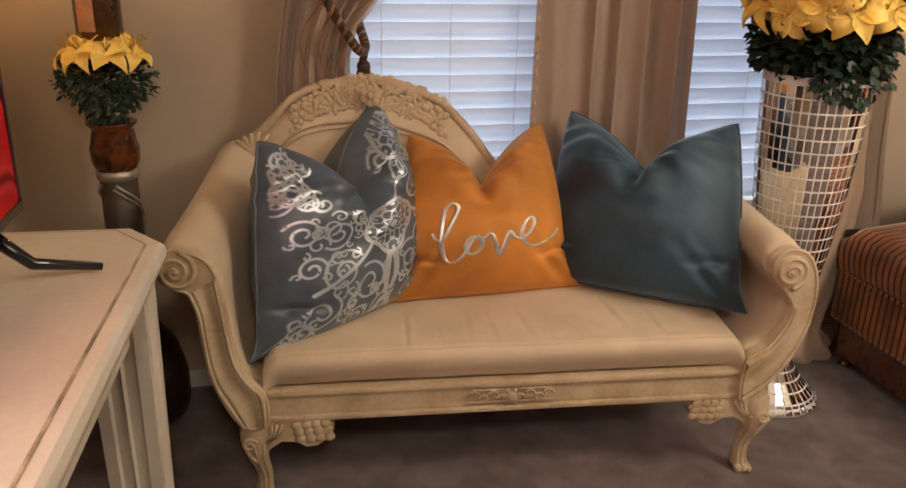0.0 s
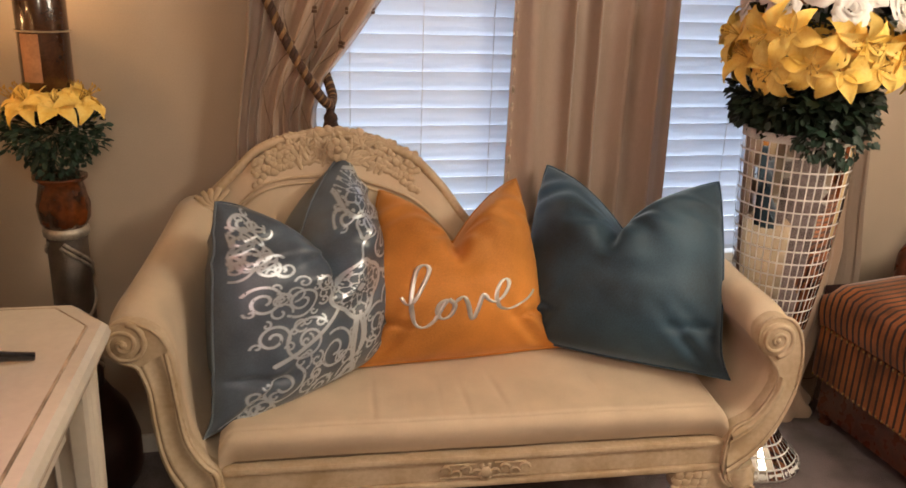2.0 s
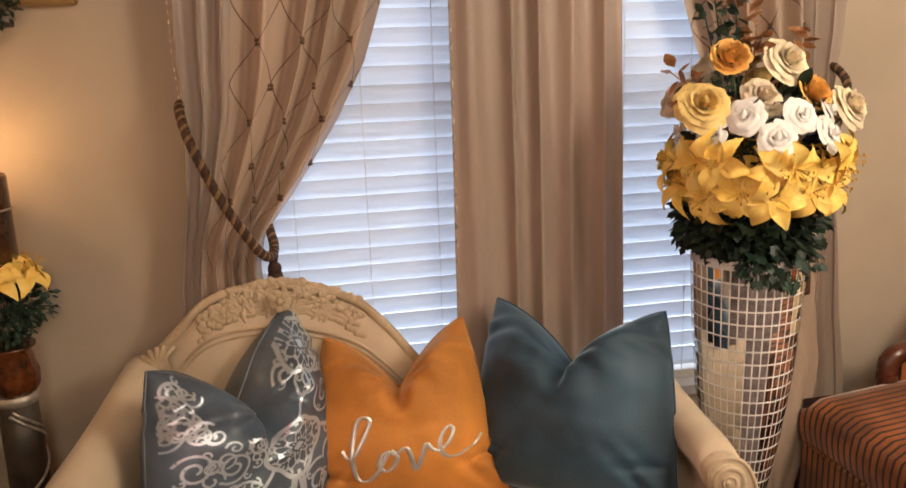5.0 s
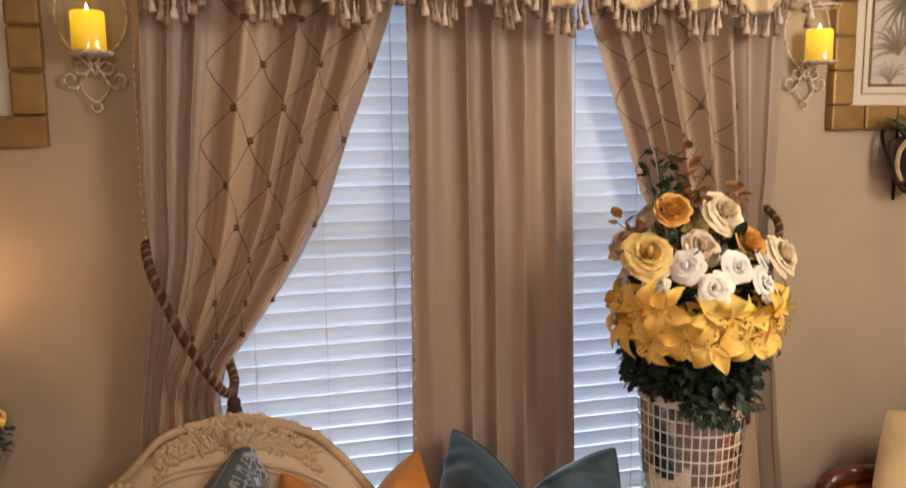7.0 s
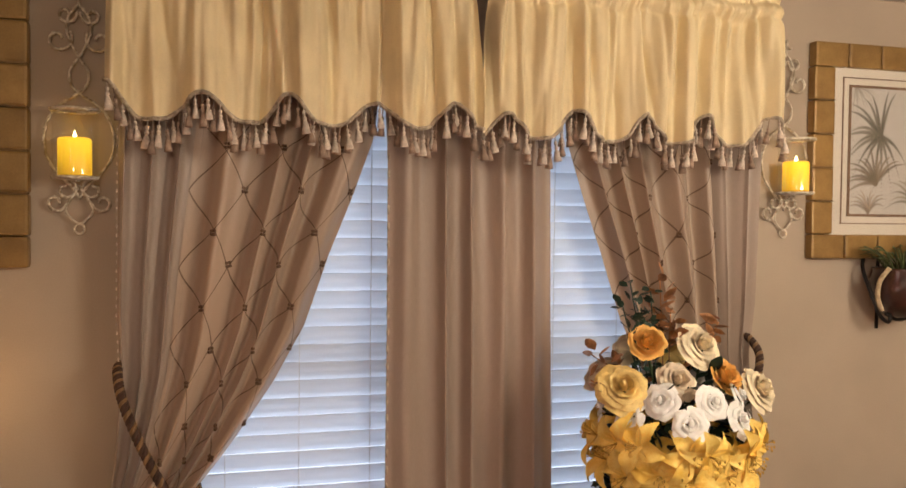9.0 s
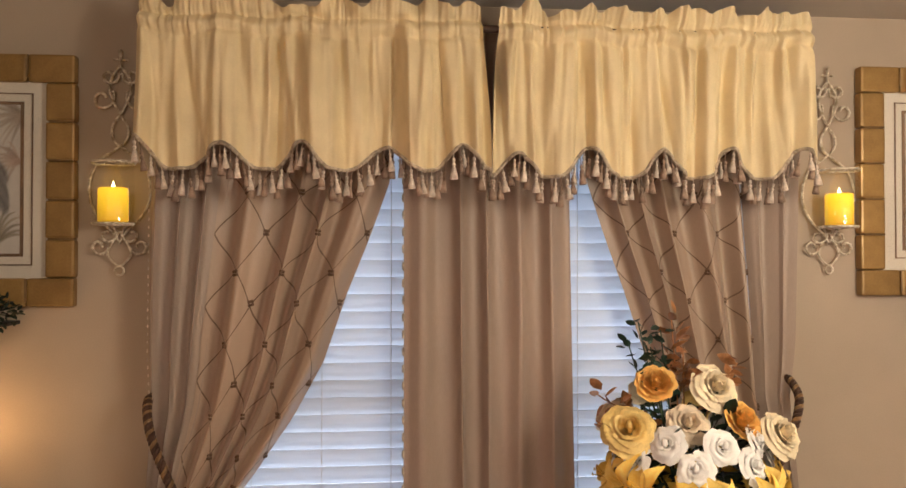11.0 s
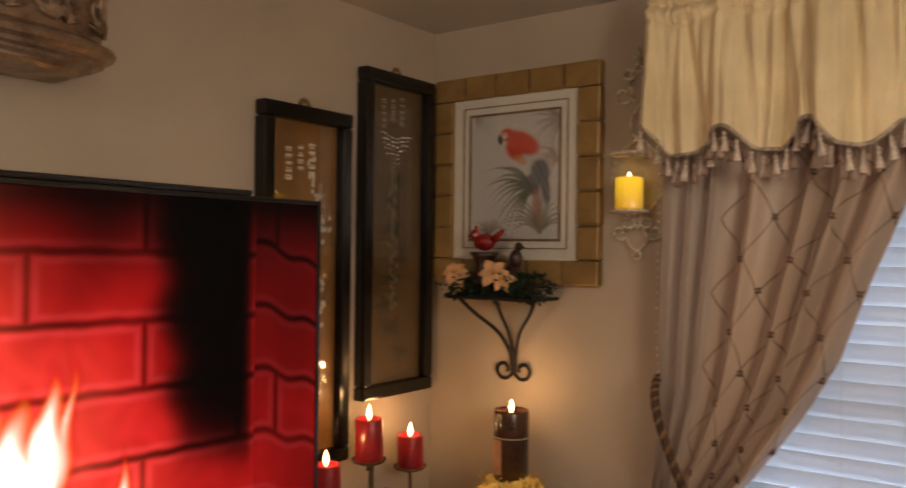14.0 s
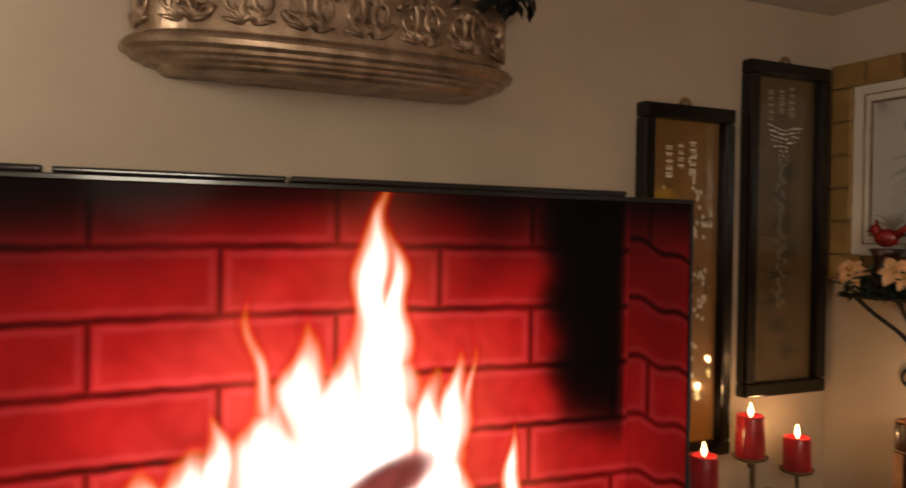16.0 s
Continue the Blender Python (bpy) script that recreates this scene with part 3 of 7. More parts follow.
# ---- pillows ----
def pillow_point(corners, u, v, side, thick, chop):
    """A point of a pillow's skin; u and v from -1 to 1, v upwards."""
    tl, tr, br, bl = (Vector(c) for c in corners)
    s, t = (u + 1) / 2, (v + 1) / 2
    n = (tr - tl).cross(bl - tl).normalized()
    if n.y > 0:
        n = -n
    ear = abs(u * v) ** 5
    pin = -0.06
    uu = u * (1 - pin * (1 - v * v) ** 0.8)
    vv = v * (1 - 0.4 * pin * (1 - u * u) ** 0.8 * (1.0 if v < 0 else 0.0))
    s, t = (uu + 1) / 2, (vv + 1) / 2
    top, bot = tl.lerp(tr, s), bl.lerp(br, s)
    p = bot.lerp(top, t)
    up = (top - bot).normalized()
    fall = max(0.0, 1 - abs(u))
    dip = (0.45 * fall + 0.55 * fall ** 2.4) * max(0.0, (v + 0.35) / 1.35) ** 1.5
    p -= up * chop * dip
    if v < 0:
        side_way = (br - bl).normalized()
        p += (side_way * math.copysign(0.034, u) - up * 0.004) * abs(u) ** 9 * abs(v) ** 7
    h = math.sqrt(max(0.0, (1 - abs(u) ** 2.1) * (1 - abs(v) ** 2.1)))
    crease = math.exp(-((u + 0.06 * (1 - v)) / 0.10) ** 2) * max(0.0, (v + 0.05) / 1.05) ** 1.1
    h *= 1 - 0.72 * crease
    h += 0.20 * math.exp(-((abs(u) - 0.45) / 0.22) ** 2) * max(0.0, v + 0.2) * (1 - v ** 4) - 0.05 * math.exp(-((v + 0.1) / 0.25) ** 2) * (1 - u * u)
    h += 0.05 * noise.noise((u * 2.2, v * 2.2, thick * 90)) * h
    for cu, cv, ang in ((-0.82, -0.80, 0.78), (0.82, -0.80, -0.78), (-0.86, 0.62, 0.5), (0.86, 0.62, -0.5)):
        along, over = (u - cu) * math.cos(ang) + (v - cv) * math.sin(ang), -(u - cu) * math.sin(ang) + (v - cv) * math.cos(ang)
        h += (0.085 if cv < 0 else 0.055) * math.sin(over * 26) * math.exp(-(over / 0.17) ** 2 - (along / 0.32) ** 2) * (1 - ear)
    h -= 0.13 * math.exp(-((v + 0.60 - 0.25 * (abs(u) - 0.8)) / 0.045) ** 2 - ((abs(u) - 0.78) / 0.20) ** 2)
    ang, far = math.atan2(u, 0.75 - v), math.hypot(u, 0.75 - v)
    h += 0.075 * math.sin(9 * ang + 2.5 * noise.noise((u * 2, v * 2, thick * 50))) * math.exp(-((far - 0.45) / 0.26) ** 2) * max(0.0, 1 - v * v) * min(1.0, 4 * (1 - abs(u)))
    h += 0.05 * noise.noise((u * 4 + 3, v * 4, thick * 70)) * h
    gather = 0.05 * math.sin(14 * v + 7 * u) * math.exp(-((abs(u) - 0.25) / 0.22) ** 2) * max(0, v - 0.1) * fall
    return p + n * side * thick * (h + (gather if side > 0 else 0)), n


def pillow_skin(corners, side, thick, chop, n):
    return [[pillow_point(corners, u, v, side, thick, chop)[0] for u in np.linspace(-1, 1, n)] for v in np.linspace(-1, 1, n)]


def pillow(name, label, corners, thick, chop, mats, n=44):
    ob = thing(name, label, "pillow", group="pillows on the settee")
    front = part("front_cover", Soup().grid(pillow_skin(corners, 1, thick, chop, n), flip=True), mats[0], ob)
    part("back_cover", Soup().grid(pillow_skin(corners, -1, thick * 0.75, chop, 24)), mats[1], ob)
    rim = [(u, -1) for u in np.linspace(-1, 1, 24)] + [(1, v) for v in np.linspace(-1, 1, 24)][1:] + [(u, 1) for u in np.linspace(1, -1, 40)][1:] + [(-1, v) for v in np.linspace(1, -1, 24)][1:-1]
    part("piping", Soup().tube([pillow_point(corners, u, v, 1, thick, chop)[0] for u, v in rim], 0.0035, 6, closed=True), mats[1], ob)
    return ob


P1 = [(0.752, -0.420, 0.862), (1.046, -0.123, 0.900), (1.128, -0.325, 0.466), (0.738, -0.545, 0.412)]
P2 = [(1.124, -0.185, 0.815), (1.460, -0.210, 0.842), (1.508, -0.375, 0.458), (1.066, -0.395, 0.458)]
P3 = [(1.580, -0.114, 0.852), (1.916, -0.386, 0.866), (1.846, -0.590, 0.460), (1.462, -0.330, 0.468)]
damask = pillow("blue_damask_pillow", "slate blue pillow with silver foil damask scrolls, dented top", P1, 0.150, 0.165, (M["slate"], M["slate"]), 290)
love = pillow("orange_velvet_pillow", "orange velvet pillow with silver script word, dented top", P2, 0.150, 0.15, (M["orange"], M["orange"]), 90)
pillow("teal_velvet_pillow", "dark teal velvet pillow with piping, dented top", P3, 0.150, 0.155, (M["teal"], M["teal"]), 90)


def curl(cx, cy, r, a0, turns, sgn, n=46):
    """A spiral of points that winds inwards."""
    return [(cx + r * (1 - 0.8 * i / n) * math.cos(a0 + sgn * turns * 6.283 * i / n), cy + r * (1 - 0.8 * i / n) * math.sin(a0 + sgn * turns * 6.283 * i / n)) for i in range(n + 1)]


def damask_strokes():
    """Strokes of the scroll pattern: rows of points and their half width."""
    out = []
    for cx, cy, k in ((0.14, -0.02, 1.3), (-0.95, 0.55, 0.9), (0.62, 0.80, 1.1), (-0.75, -1.0, 0.8), (1.05, -0.85, 0.8)):
        for j in range(8):
            a = j * 0.785
            out.append((curl(cx + 0.155 * k * math.cos(a), cy + 0.155 * k * math.sin(a), 0.06 * k, a + 3.14, 0.9, 1 if j % 2 else -1), 0.011 * k))
            out.append(([(cx + r * math.cos(a), cy + r * math.sin(a)) for r in np.linspace(0.02, 0.13 * k, 10)], 0.016 * k))
            out.append(([(cx + 0.09 * k * math.cos(a + t), cy + 0.09 * k * math.sin(a + t)) for t in np.linspace(0, 0.8, 10)], 0.014 * k))
        out.append(([(cx + (0.235 + 0.028 * math.cos(4 * t)) * k * math.cos(t), cy + (0.235 + 0.028 * math.cos(4 * t)) * k * math.sin(t)) for t in np.linspace(0, 6.283, 90)], 0.012 * k))
        out.append(([(cx + 0.03 * k * math.cos(t), cy + 0.03 * k * math.sin(t)) for t in np.linspace(0, 6.283, 24)], 0.012 * k))
    for cx, cy, r, a0, s in ((-0.45, -0.35, 0.22, 0.5, 1), (-0.15, -0.55, 0.20, 2.0, -1), (-0.6, -0.72, 0.18, 1.0, -1), (0.35, -0.5, 0.20, 1.2, 1), (0.62, -0.35, 0.17, 3.0, -1), (-0.5, 0.05, 0.16, 4.0, 1), (-0.28, 0.22, 0.12, 0.2, -1), (0.62, 0.25, 0.2, 2.2, 1), (0.72, 0.62, 0.18, 5.0, -1), (0.42, 0.55, 0.16, 1.0, 1), (-0.78, 0.10, 0.15, 2.6, -1), (-0.72, -0.25, 0.13, 5.4, 1), (-0.2, -0.88, 0.12, 0.0, 1), (0.1, -0.82, 0.13, 3.3, -1), (0.66, -0.72, 0.16, 1.9, 1), (-0.72, 0.42, 0.12, 0.8, 1), (-0.85, 0.82, 0.10, 3.8, -1), (0.85, 0.0, 0.13, 0.9, -1), (0.3, 0.8, 0.11, 2.9, -1), (0.9, 0.85, 0.10, 4.4, 1)):
        c = curl(cx, cy, r, a0, 1.55, s)
        out.append((c, 0.0125))
        for j in (6, 14, 22):
            x, y = c[j]
            out.append((curl(x + 0.045 * math.cos(j), y + 0.045 * math.sin(j), 0.040, j, 0.8, -s, 14), 0.009))
    rg = random.Random(17)
    for k in range(80):
        cx, cy = rg.uniform(-0.92, 0.92), rg.uniform(-0.92, 0.92)
        if math.hypot(cx - 0.14, cy + 0.02) > 0.36 and (cx + cy < 0.1 or cx > 0.45):
            out.append((curl(cx, cy, rg.uniform(0.05, 0.10), rg.uniform(0, 6.28), 1.1, rg.choice((-1, 1)), 24), 0.010))
    for x0, y0, x1, y1, b in ((0.12, -0.25, -0.05, -0.95, 0.16), (0.12, -0.25, 0.3, -0.95, -0.16), (0.12, -0.3, 0.05, -0.9, 0.08), (0.12, -0.3, 0.2, -0.9, -0.08), (-0.1, 0.0, -0.7, -0.5, 0.2), (0.35, 0.05, 0.8, -0.45, 0.2), (0.12, 0.28, 0.5, 0.9, 0.15)):
        out.append(([(x0 + (x1 - x0) * t + b * math.sin(math.pi * t), y0 + (y1 - y0) * t) for t in np.linspace(0, 1, 40)], 0.02))
    return out


def foil_cloth():
    """Slate satin where the mesh's foil value is low, silver where it is high."""
    mt = material("foiled_slate_satin", (0.095, 0.130, 0.178), 0.30, vary=0.2, scale=9, grain=0.15, grain_scale=300)
    nt = mt.node_tree
    b = nt.nodes["Principled BSDF"]
    at = nt.nodes.new("ShaderNodeAttribute")
    at.attribute_name = "foil"
    rub = nt.nodes.new("ShaderNodeTexNoise")
    rub.inputs["Scale"].default_value = 55
    keep = nt.nodes.new("ShaderNodeMapRange")
    keep.inputs["From Min"].default_value, keep.inputs["From Max"].default_value = 0.24, 0.36
    mul = nt.nodes.new("ShaderNodeMath")
    mul.operation = "MULTIPLY"
    b.inputs["Sheen Weight"].default_value = 0.08
    nt.links.new(rub.outputs["Fac"], keep.inputs["Value"])
    nt.links.new(keep.outputs["Result"], mul.inputs[0])
    nt.links.new(at.outputs["Fac"], mul.inputs[1])
    old = b.inputs["Base Color"].links[0].from_socket
    mix = nt.nodes.new("ShaderNodeMix")
    mix.data_type = "RGBA"
    mix.inputs["B"].default_value = (0.60, 0.68, 0.76, 1)
    nt.links.new(old, mix.inputs["A"])
    nt.links.new(mul.outputs[0], mix.inputs["Factor"])
    nt.links.new(mix.outputs["Result"], b.inputs["Base Color"])
    half = nt.nodes.new("ShaderNodeMath")
    half.operation, half.inputs[1].default_value = "MULTIPLY", 0.7
    nt.links.new(mul.outputs[0], half.inputs[0])
    nt.links.new(half.outputs[0], b.inputs["Metallic"])
    return mt


front = [o for o in damask.children if o.name.startswith("front_cover")][0]
n = 290
gu, gv = np.meshgrid(np.linspace(-1, 1, n), np.linspace(-1, 1, n))
foil = np.zeros(n * n)
gu, gv = gu.ravel(), gv.ravel()
for pts, w in damask_strokes():
    w *= 0.95
    q = np.array(pts)
    box = (gu > q[:, 0].min() - 0.05) & (gu < q[:, 0].max() + 0.05) & (gv > q[:, 1].min() - 0.05) & (gv < q[:, 1].max() + 0.05)
    ab, ap = q[1:] - q[:-1], np.stack([gu[box], gv[box]], -1)[:, None] - q[None, :-1]
    along = np.clip((ap * ab).sum(-1) / np.maximum((ab * ab).sum(-1), 1e-9), 0, 1)
    d = np.sqrt(((ap - along[..., None] * ab) ** 2).sum(-1).min(1))
    foil[box] = np.maximum(foil[box], np.clip((w - d) / 0.006 + 0.5, 0, 1))
for cx, cy, k in ((0.14, -0.02, 1.3), (0.62, 0.80, 1.1)):
    rr, th = np.hypot(gu - cx, gv - cy) / k, np.arctan2(gv - cy, gu - cx)
    edge = 0.235 + 0.03 * np.cos(4 * th)
    q = rr / edge
    lace = (np.abs(q - 0.95) < 0.055) | (q < 0.15) | (np.abs(q - 0.42 - 0.15 * np.cos(8 * th)) < 0.05) | (np.abs(q - 0.66 + 0.13 * np.cos(8 * th)) < 0.05) | ((np.abs(q - 0.28) < 0.045) & (np.cos(16 * th) > 0)) | ((np.abs(q - 0.83) < 0.05) & (np.cos(24 * th) > 0.1))
    foil = np.where(q < 1.0, lace * 1.0, foil)
foil *= (np.maximum(abs(gu), abs(gv)) < 0.97)
at = front.data.attributes.new("foil", "FLOAT", "POINT")
at.data.foreach_set("value", foil.astype(np.float32))
front.data.materials[0] = foil_cloth()

# the word on the orange pillow, one running stroke of silver ribbon
STROKE = [(748, 400), (756, 415), (768, 408), (782, 375), (788, 350), (780, 341), (770, 352), (764, 385), (762, 420), (768, 450), (780, 458), (795, 448), (806, 428), (813, 414), (803, 420), (800, 435), (808, 446), (820, 440), (826, 424), (818, 413), (824, 420), (838, 411), (845, 424), (852, 450), (860, 435), (868, 410), (877, 420), (888, 424), (901, 412), (908, 392), (902, 383), (892, 395), (888, 415), (896, 434), (915, 436), (940, 421), (953, 402)]
line = []
for x, y in spline(STROKE, 6):
    t = (506 - y) / 276
    t = 0.15 + (t - 0.17) * 0.80
    l, r = 686 + 20 * t, 990 - 52 * t
    u, v = 2 * (x - l) / (r - l) - 1, 2 * t - 1
    p, nn = pillow_point(P2, u * 1.02 - 0.03, v, 1, 0.150, 0.15)
    line.append((p, nn))
rows = []
for i, (p, nn) in enumerate(line):
    along = (line[min(i + 1, len(line) - 1)][0] - line[max(i - 1, 0)][0]).normalized()
    across = along.cross(nn).normalized()
    half = 0.0024 + 0.0036 * abs(along.z) ** 1.5
    rows.append([p + across * half * s + nn * (0.0012 + 0.0022 * (1 - s * s)) for s in (-1, -0.5, 0, 0.5, 1)])
part("script_lettering", Soup().grid(rows), M["silver"], love, "silver script lettering reading love")

# ---- console table and television ----
table = thing("console_table", "cream painted wooden table with worn moulded edge and fluted legs", "table", Matrix.Translation((0.598, -0.80, 0)) @ pose(0, 0, 0, 0, 0, -2.6) @ Matrix.Translation((-0.598, 0.80, 0)))
TX0, TX1, TY0, TY1, TZ = 0.135, 0.606, -2.75, -0.768, 0.80


def table_outline(inset):
    c = 0.075
    x0, x1, y0, y1 = TX0 + inset, TX1 - inset, TY0 + inset, TY1 - inset
    return [(x0, y0), (x1 - c, y0), (x1, y0 + c), (x1, y1 - c), (x1 - c * 0.8, y1), (x0, y1)]


sp = Soup()
prof = [(0.030, TZ), (0.026, TZ - 0.003), (0.010, TZ - 0.004), (0.003, TZ - 0.012), (0.0, TZ - 0.024), (0.004, TZ - 0.036), (0.014, TZ - 0.042), (0.03, TZ - 0.044)]
sp.grid([[(x, y, z) for x, y in table_outline(i)] for i, z in prof], wrap=True, smooth=False, flip=True)
sp.f += [tuple(range(6)), tuple(range(len(sp.v) - 1, len(sp.v) - 7, -1))]
sp.s += [False, False]
part("tabletop", sp, M["cream_wood"], table)
sp = Soup()
o = [(x, y, TZ - 0.002) for x, y in table_outline(0.028)]
sp.tube(o, 0.0024, 5, closed=True)
o = [(x, y, TZ - 0.046) for x, y in table_outline(0.012)]
sp.tube(o, 0.0035, 5, closed=True)
part("worn_edge_line", sp, M["cream_edge"], table, "brown worn edge line")
sp = Soup().grid([[(x, y, z) for x, y in table_outline(i)] for i, z in ((0.022, TZ - 0.045), (0.022, TZ - 0.060), (0.05, TZ - 0.066), (0.05, TZ - 0.14))], wrap=True, smooth=False, flip=True)
part("apron", sp, M["cream_wood"], table)
for lx, ly in ((TX1 - 0.068, TY1 - 0.15), (TX0 + 0.06, TY1 - 0.15), (TX1 - 0.068, TY0 + 0.10), (TX0 + 0.06, TY0 + 0.10)):
    sp = Soup().grid([[(lx + a * r, ly + b * r, z) for a, b in ((-1, -1), (-0.55, -1), (-0.45, -0.9), (-0.1, -0.9), (0, -1), (0.1, -0.9), (0.45, -0.9), (0.55, -1), (1, -1), (1, -0.55), (0.9, -0.45), (0.9, -0.1), (1, 0), (0.9, 0.1), (0.9, 0.45), (1, 0.55), (1, 1), (-1, 1))] for r, z in ((0.038, FZ), (0.044, 0.45), (0.048, 0.735))], wrap=True, smooth=False)
    part("leg", sp, M["cream_wood"], table, "square fluted leg")

TVX, TV0, TV1, TB, TT = 0.415, -2.60, -0.926, 0.885, 1.817
tv = thing("television", "large flat television showing a brick fireplace with flames", "television")
part("body", Soup().box((TVX - 0.05, TV0, TB), (TVX - 0.004, TV1, TT), 0.006), M["black_gloss"], tv)
fr = Soup()
for y0, y1, z0, z1 in ((TV0, TV1, TT - 0.010, TT), (TV0, TV1, TB, TB + 0.016), (TV0, TV0 + 0.010, TB + 0.016, TT - 0.01), (TV1 - 0.010, TV1, TB + 0.016, TT - 0.01)):
    fr.box((TVX - 0.004, y0, z0), (TVX + 0.004, y1, z1), 0.002)
part("bezel", fr, M["black_gloss"], tv)
for y, d in ((-1.03, 1), (-2.54, -1)):
    sp = Soup().tube([(TVX - 0.025, y, TB + 0.004), (TVX + 0.03, y + d * 0.012, TZ + 0.03), (TVX + 0.115, y + d * 0.045, TZ + 0.008)], [0.012, 0.009, 0.006], 8)
    sp.tube([(TVX - 0.025, y, TB + 0.004), (TVX - 0.07, y + d * 0.012, TZ + 0.03), (TVX - 0.14, y + d * 0.045, TZ + 0.008)], [0.012, 0.009, 0.006], 8)
    part("foot", sp, M["black_gloss"], tv, "black splayed foot")


def soft_noise(x, z, k):
    """Smooth wavering from a few crossed waves."""
    return np.sin(x * k + 1.7 * np.sin(z * k * 0.6)) * np.sin(z * k * 0.8 + 1.3 * np.sin(x * k * 0.7))


def fire_picture(s, t):
    """Red bricks, a dark corner and bright flames."""
    W, H = TV1 - TV0, TT - TB
    x, z = (1 - s) * W, (1 - t) * H          # metres from the right edge, from the top
    bow = z + 0.010 * np.sin(x * 2.2) + 0.0015 * soft_noise(x, z, 60)
    row = np.floor((bow + 0.009) / 0.121)
    off = np.where(row % 2 == 0, 0.0, 0.205)
    col = np.floor((x + off) / 0.41)
    fx, fz = (x + off) / 0.41 - col, (bow + 0.009) / 0.121 - row
    ex, ez = np.minimum(fx, 1 - fx) * 0.41, np.minimum(fz, 1 - fz) * 0.121
    side = x < 0.165
    fz2 = (z - 0.34 * (0.165 - x) + 0.05 + 0.006 * np.sin(x * 60)) / 0.128
    r2 = np.floor(fz2)
    ez = np.where(side, np.minimum(fz2 - r2, 1 - fz2 + r2) * 0.128, ez)
    ex = np.where(side, np.abs(x - np.where(r2 % 3 == 0, 0.11, 0.40)), ex)
    near = np.minimum(ex, ez)
    mort = np.maximum(np.clip(1.3 - ez / 0.0075, 0, 1) * (0.8 + 0.2 * soft_noise(x, z, 9)), 0.75 * np.clip(1.3 - ex / 0.0055, 0, 1))
    rim = np.exp(-((near - 0.014) / 0.006) ** 2)
    tone = 0.78 + 0.22 * np.sin(row * 12.9 + col * 7.3)
    mottled = 0.85 + 0.15 * soft_noise(x, z, 23) + 0.08 * soft_noise(x, z, 71)
    heat = (0.25 + 0.75 * np.exp(-((x - 0.84) / 0.40) ** 2)) * np.clip(0.16 + z / 0.42, 0.12, 1.15)
    lit = heat * tone * mottled * (0.55 + 0.75 * np.clip(z / 0.35, 0, 1) * np.exp(-((x - 0.95) / 0.6) ** 2))
    rgb = np.stack([0.10 + 1.05 * lit + 0.16 * rim * heat, 0.003 + 0.060 * lit ** 2 + 0.030 * rim * heat, 0.003 + 0.048 * lit ** 2 + 0.030 * rim * heat], -1)
    rgb = rgb * (1 - 0.93 * mort[..., None])
    edge = 0.385 + 0.018 * soft_noise(x * 0, z, 31) - 0.06 * np.clip(z - 0.1, 0, 1)
    dark = 1 / (1 + np.exp((x - edge) / 0.012)) * 1 / (1 + np.exp((0.172 - x) / 0.005))
    low = 1 / (1 + np.exp((z - 0.46 - 0.30 * (0.4 - x)) / 0.02))
    rgb = rgb * (1 - 0.998 * (dark * low)[..., None])
    rgb = rgb * np.where(side, 0.26 + 0.46 * np.clip(z / 0.55, 0, 1), 1)[..., None]
    rgb = rgb * np.clip((z - 0.004) / 0.10, 0.10, 1)[..., None]
    smoke = np.exp(-((x - 1.35) / 0.28) ** 2 - ((z - 0.03) / 0.11) ** 2) + 0.8 * np.exp(-((x - 0.50) / 0.10) ** 2 - ((z - 0.05) / 0.12) ** 2)
    rgb = rgb * (0.86 + 0.14 * soft_noise(x, z, 15))[..., None] * (0.95 * (1 - 0.9 * np.clip(smoke, 0, 1)))[..., None]
    flame, glowing = np.zeros_like(x), np.zeros_like(x)
    for cx, top, w, lean, k in ((0.765, -0.07, 0.058, -0.015, 1.0), (0.680, 0.01, 0.050, 0.02, 1.0), (0.82, 0.20, 0.075, 0.03, 1), (0.725, 0.15, 0.080, 0.0, 1.0), (0.60, 0.27, 0.055, -0.01, 0.95), (0.655, 0.30, 0.070, -0.02, 1), (1.02, 0.36, 0.05, 0.01, 1), (0.965, 0.37, 0.05, -0.01, 1), (1.10, 0.45, 0.07, 0.02, 1), (1.20, 0.52, 0.06, 0.0, 0.9),
                               (0.545, 0.45, 0.024, 0.02, 0.85), (0.440, 0.43, 0.028, 0.0, 0.8), (0.745, 0.33, 0.15, 0.0, 1.15), (0.95, 0.48, 0.24, 0.0, 1.1), (1.38, 0.56, 0.07, 0.02, 0.8), (0.80, 0.24, 0.11, 0.0, 1.1), (0.93, 0.33, 0.11, 0.0, 1.05), (1.06, 0.42, 0.12, 0.0, 1.05), (0.88, 0.13, 0.030, 0.05, 0.55), (0.60, 0.22, 0.025, -0.03, 0.5)):
        h = np.clip((z - top) / (H - top), 0, 1)
        centre = cx + lean * (1 - h) * 2 + (0.012 * np.sin(z * 17 + cx * 40) + 0.006 * np.sin(z * 43 + cx * 90)) * (1 - h * 0.7)
        width = 1.55 * w * h ** 0.62 * (1 + 0.16 * np.sin(z * 37 + cx * 70)) + 1e-4
        body = np.clip(1.45 - np.abs(x - centre) / width, 0, 1.3) * np.clip(h * 4.5, 0, 1)
        flame = np.maximum(flame, np.where(h > 0, body * k, 0))
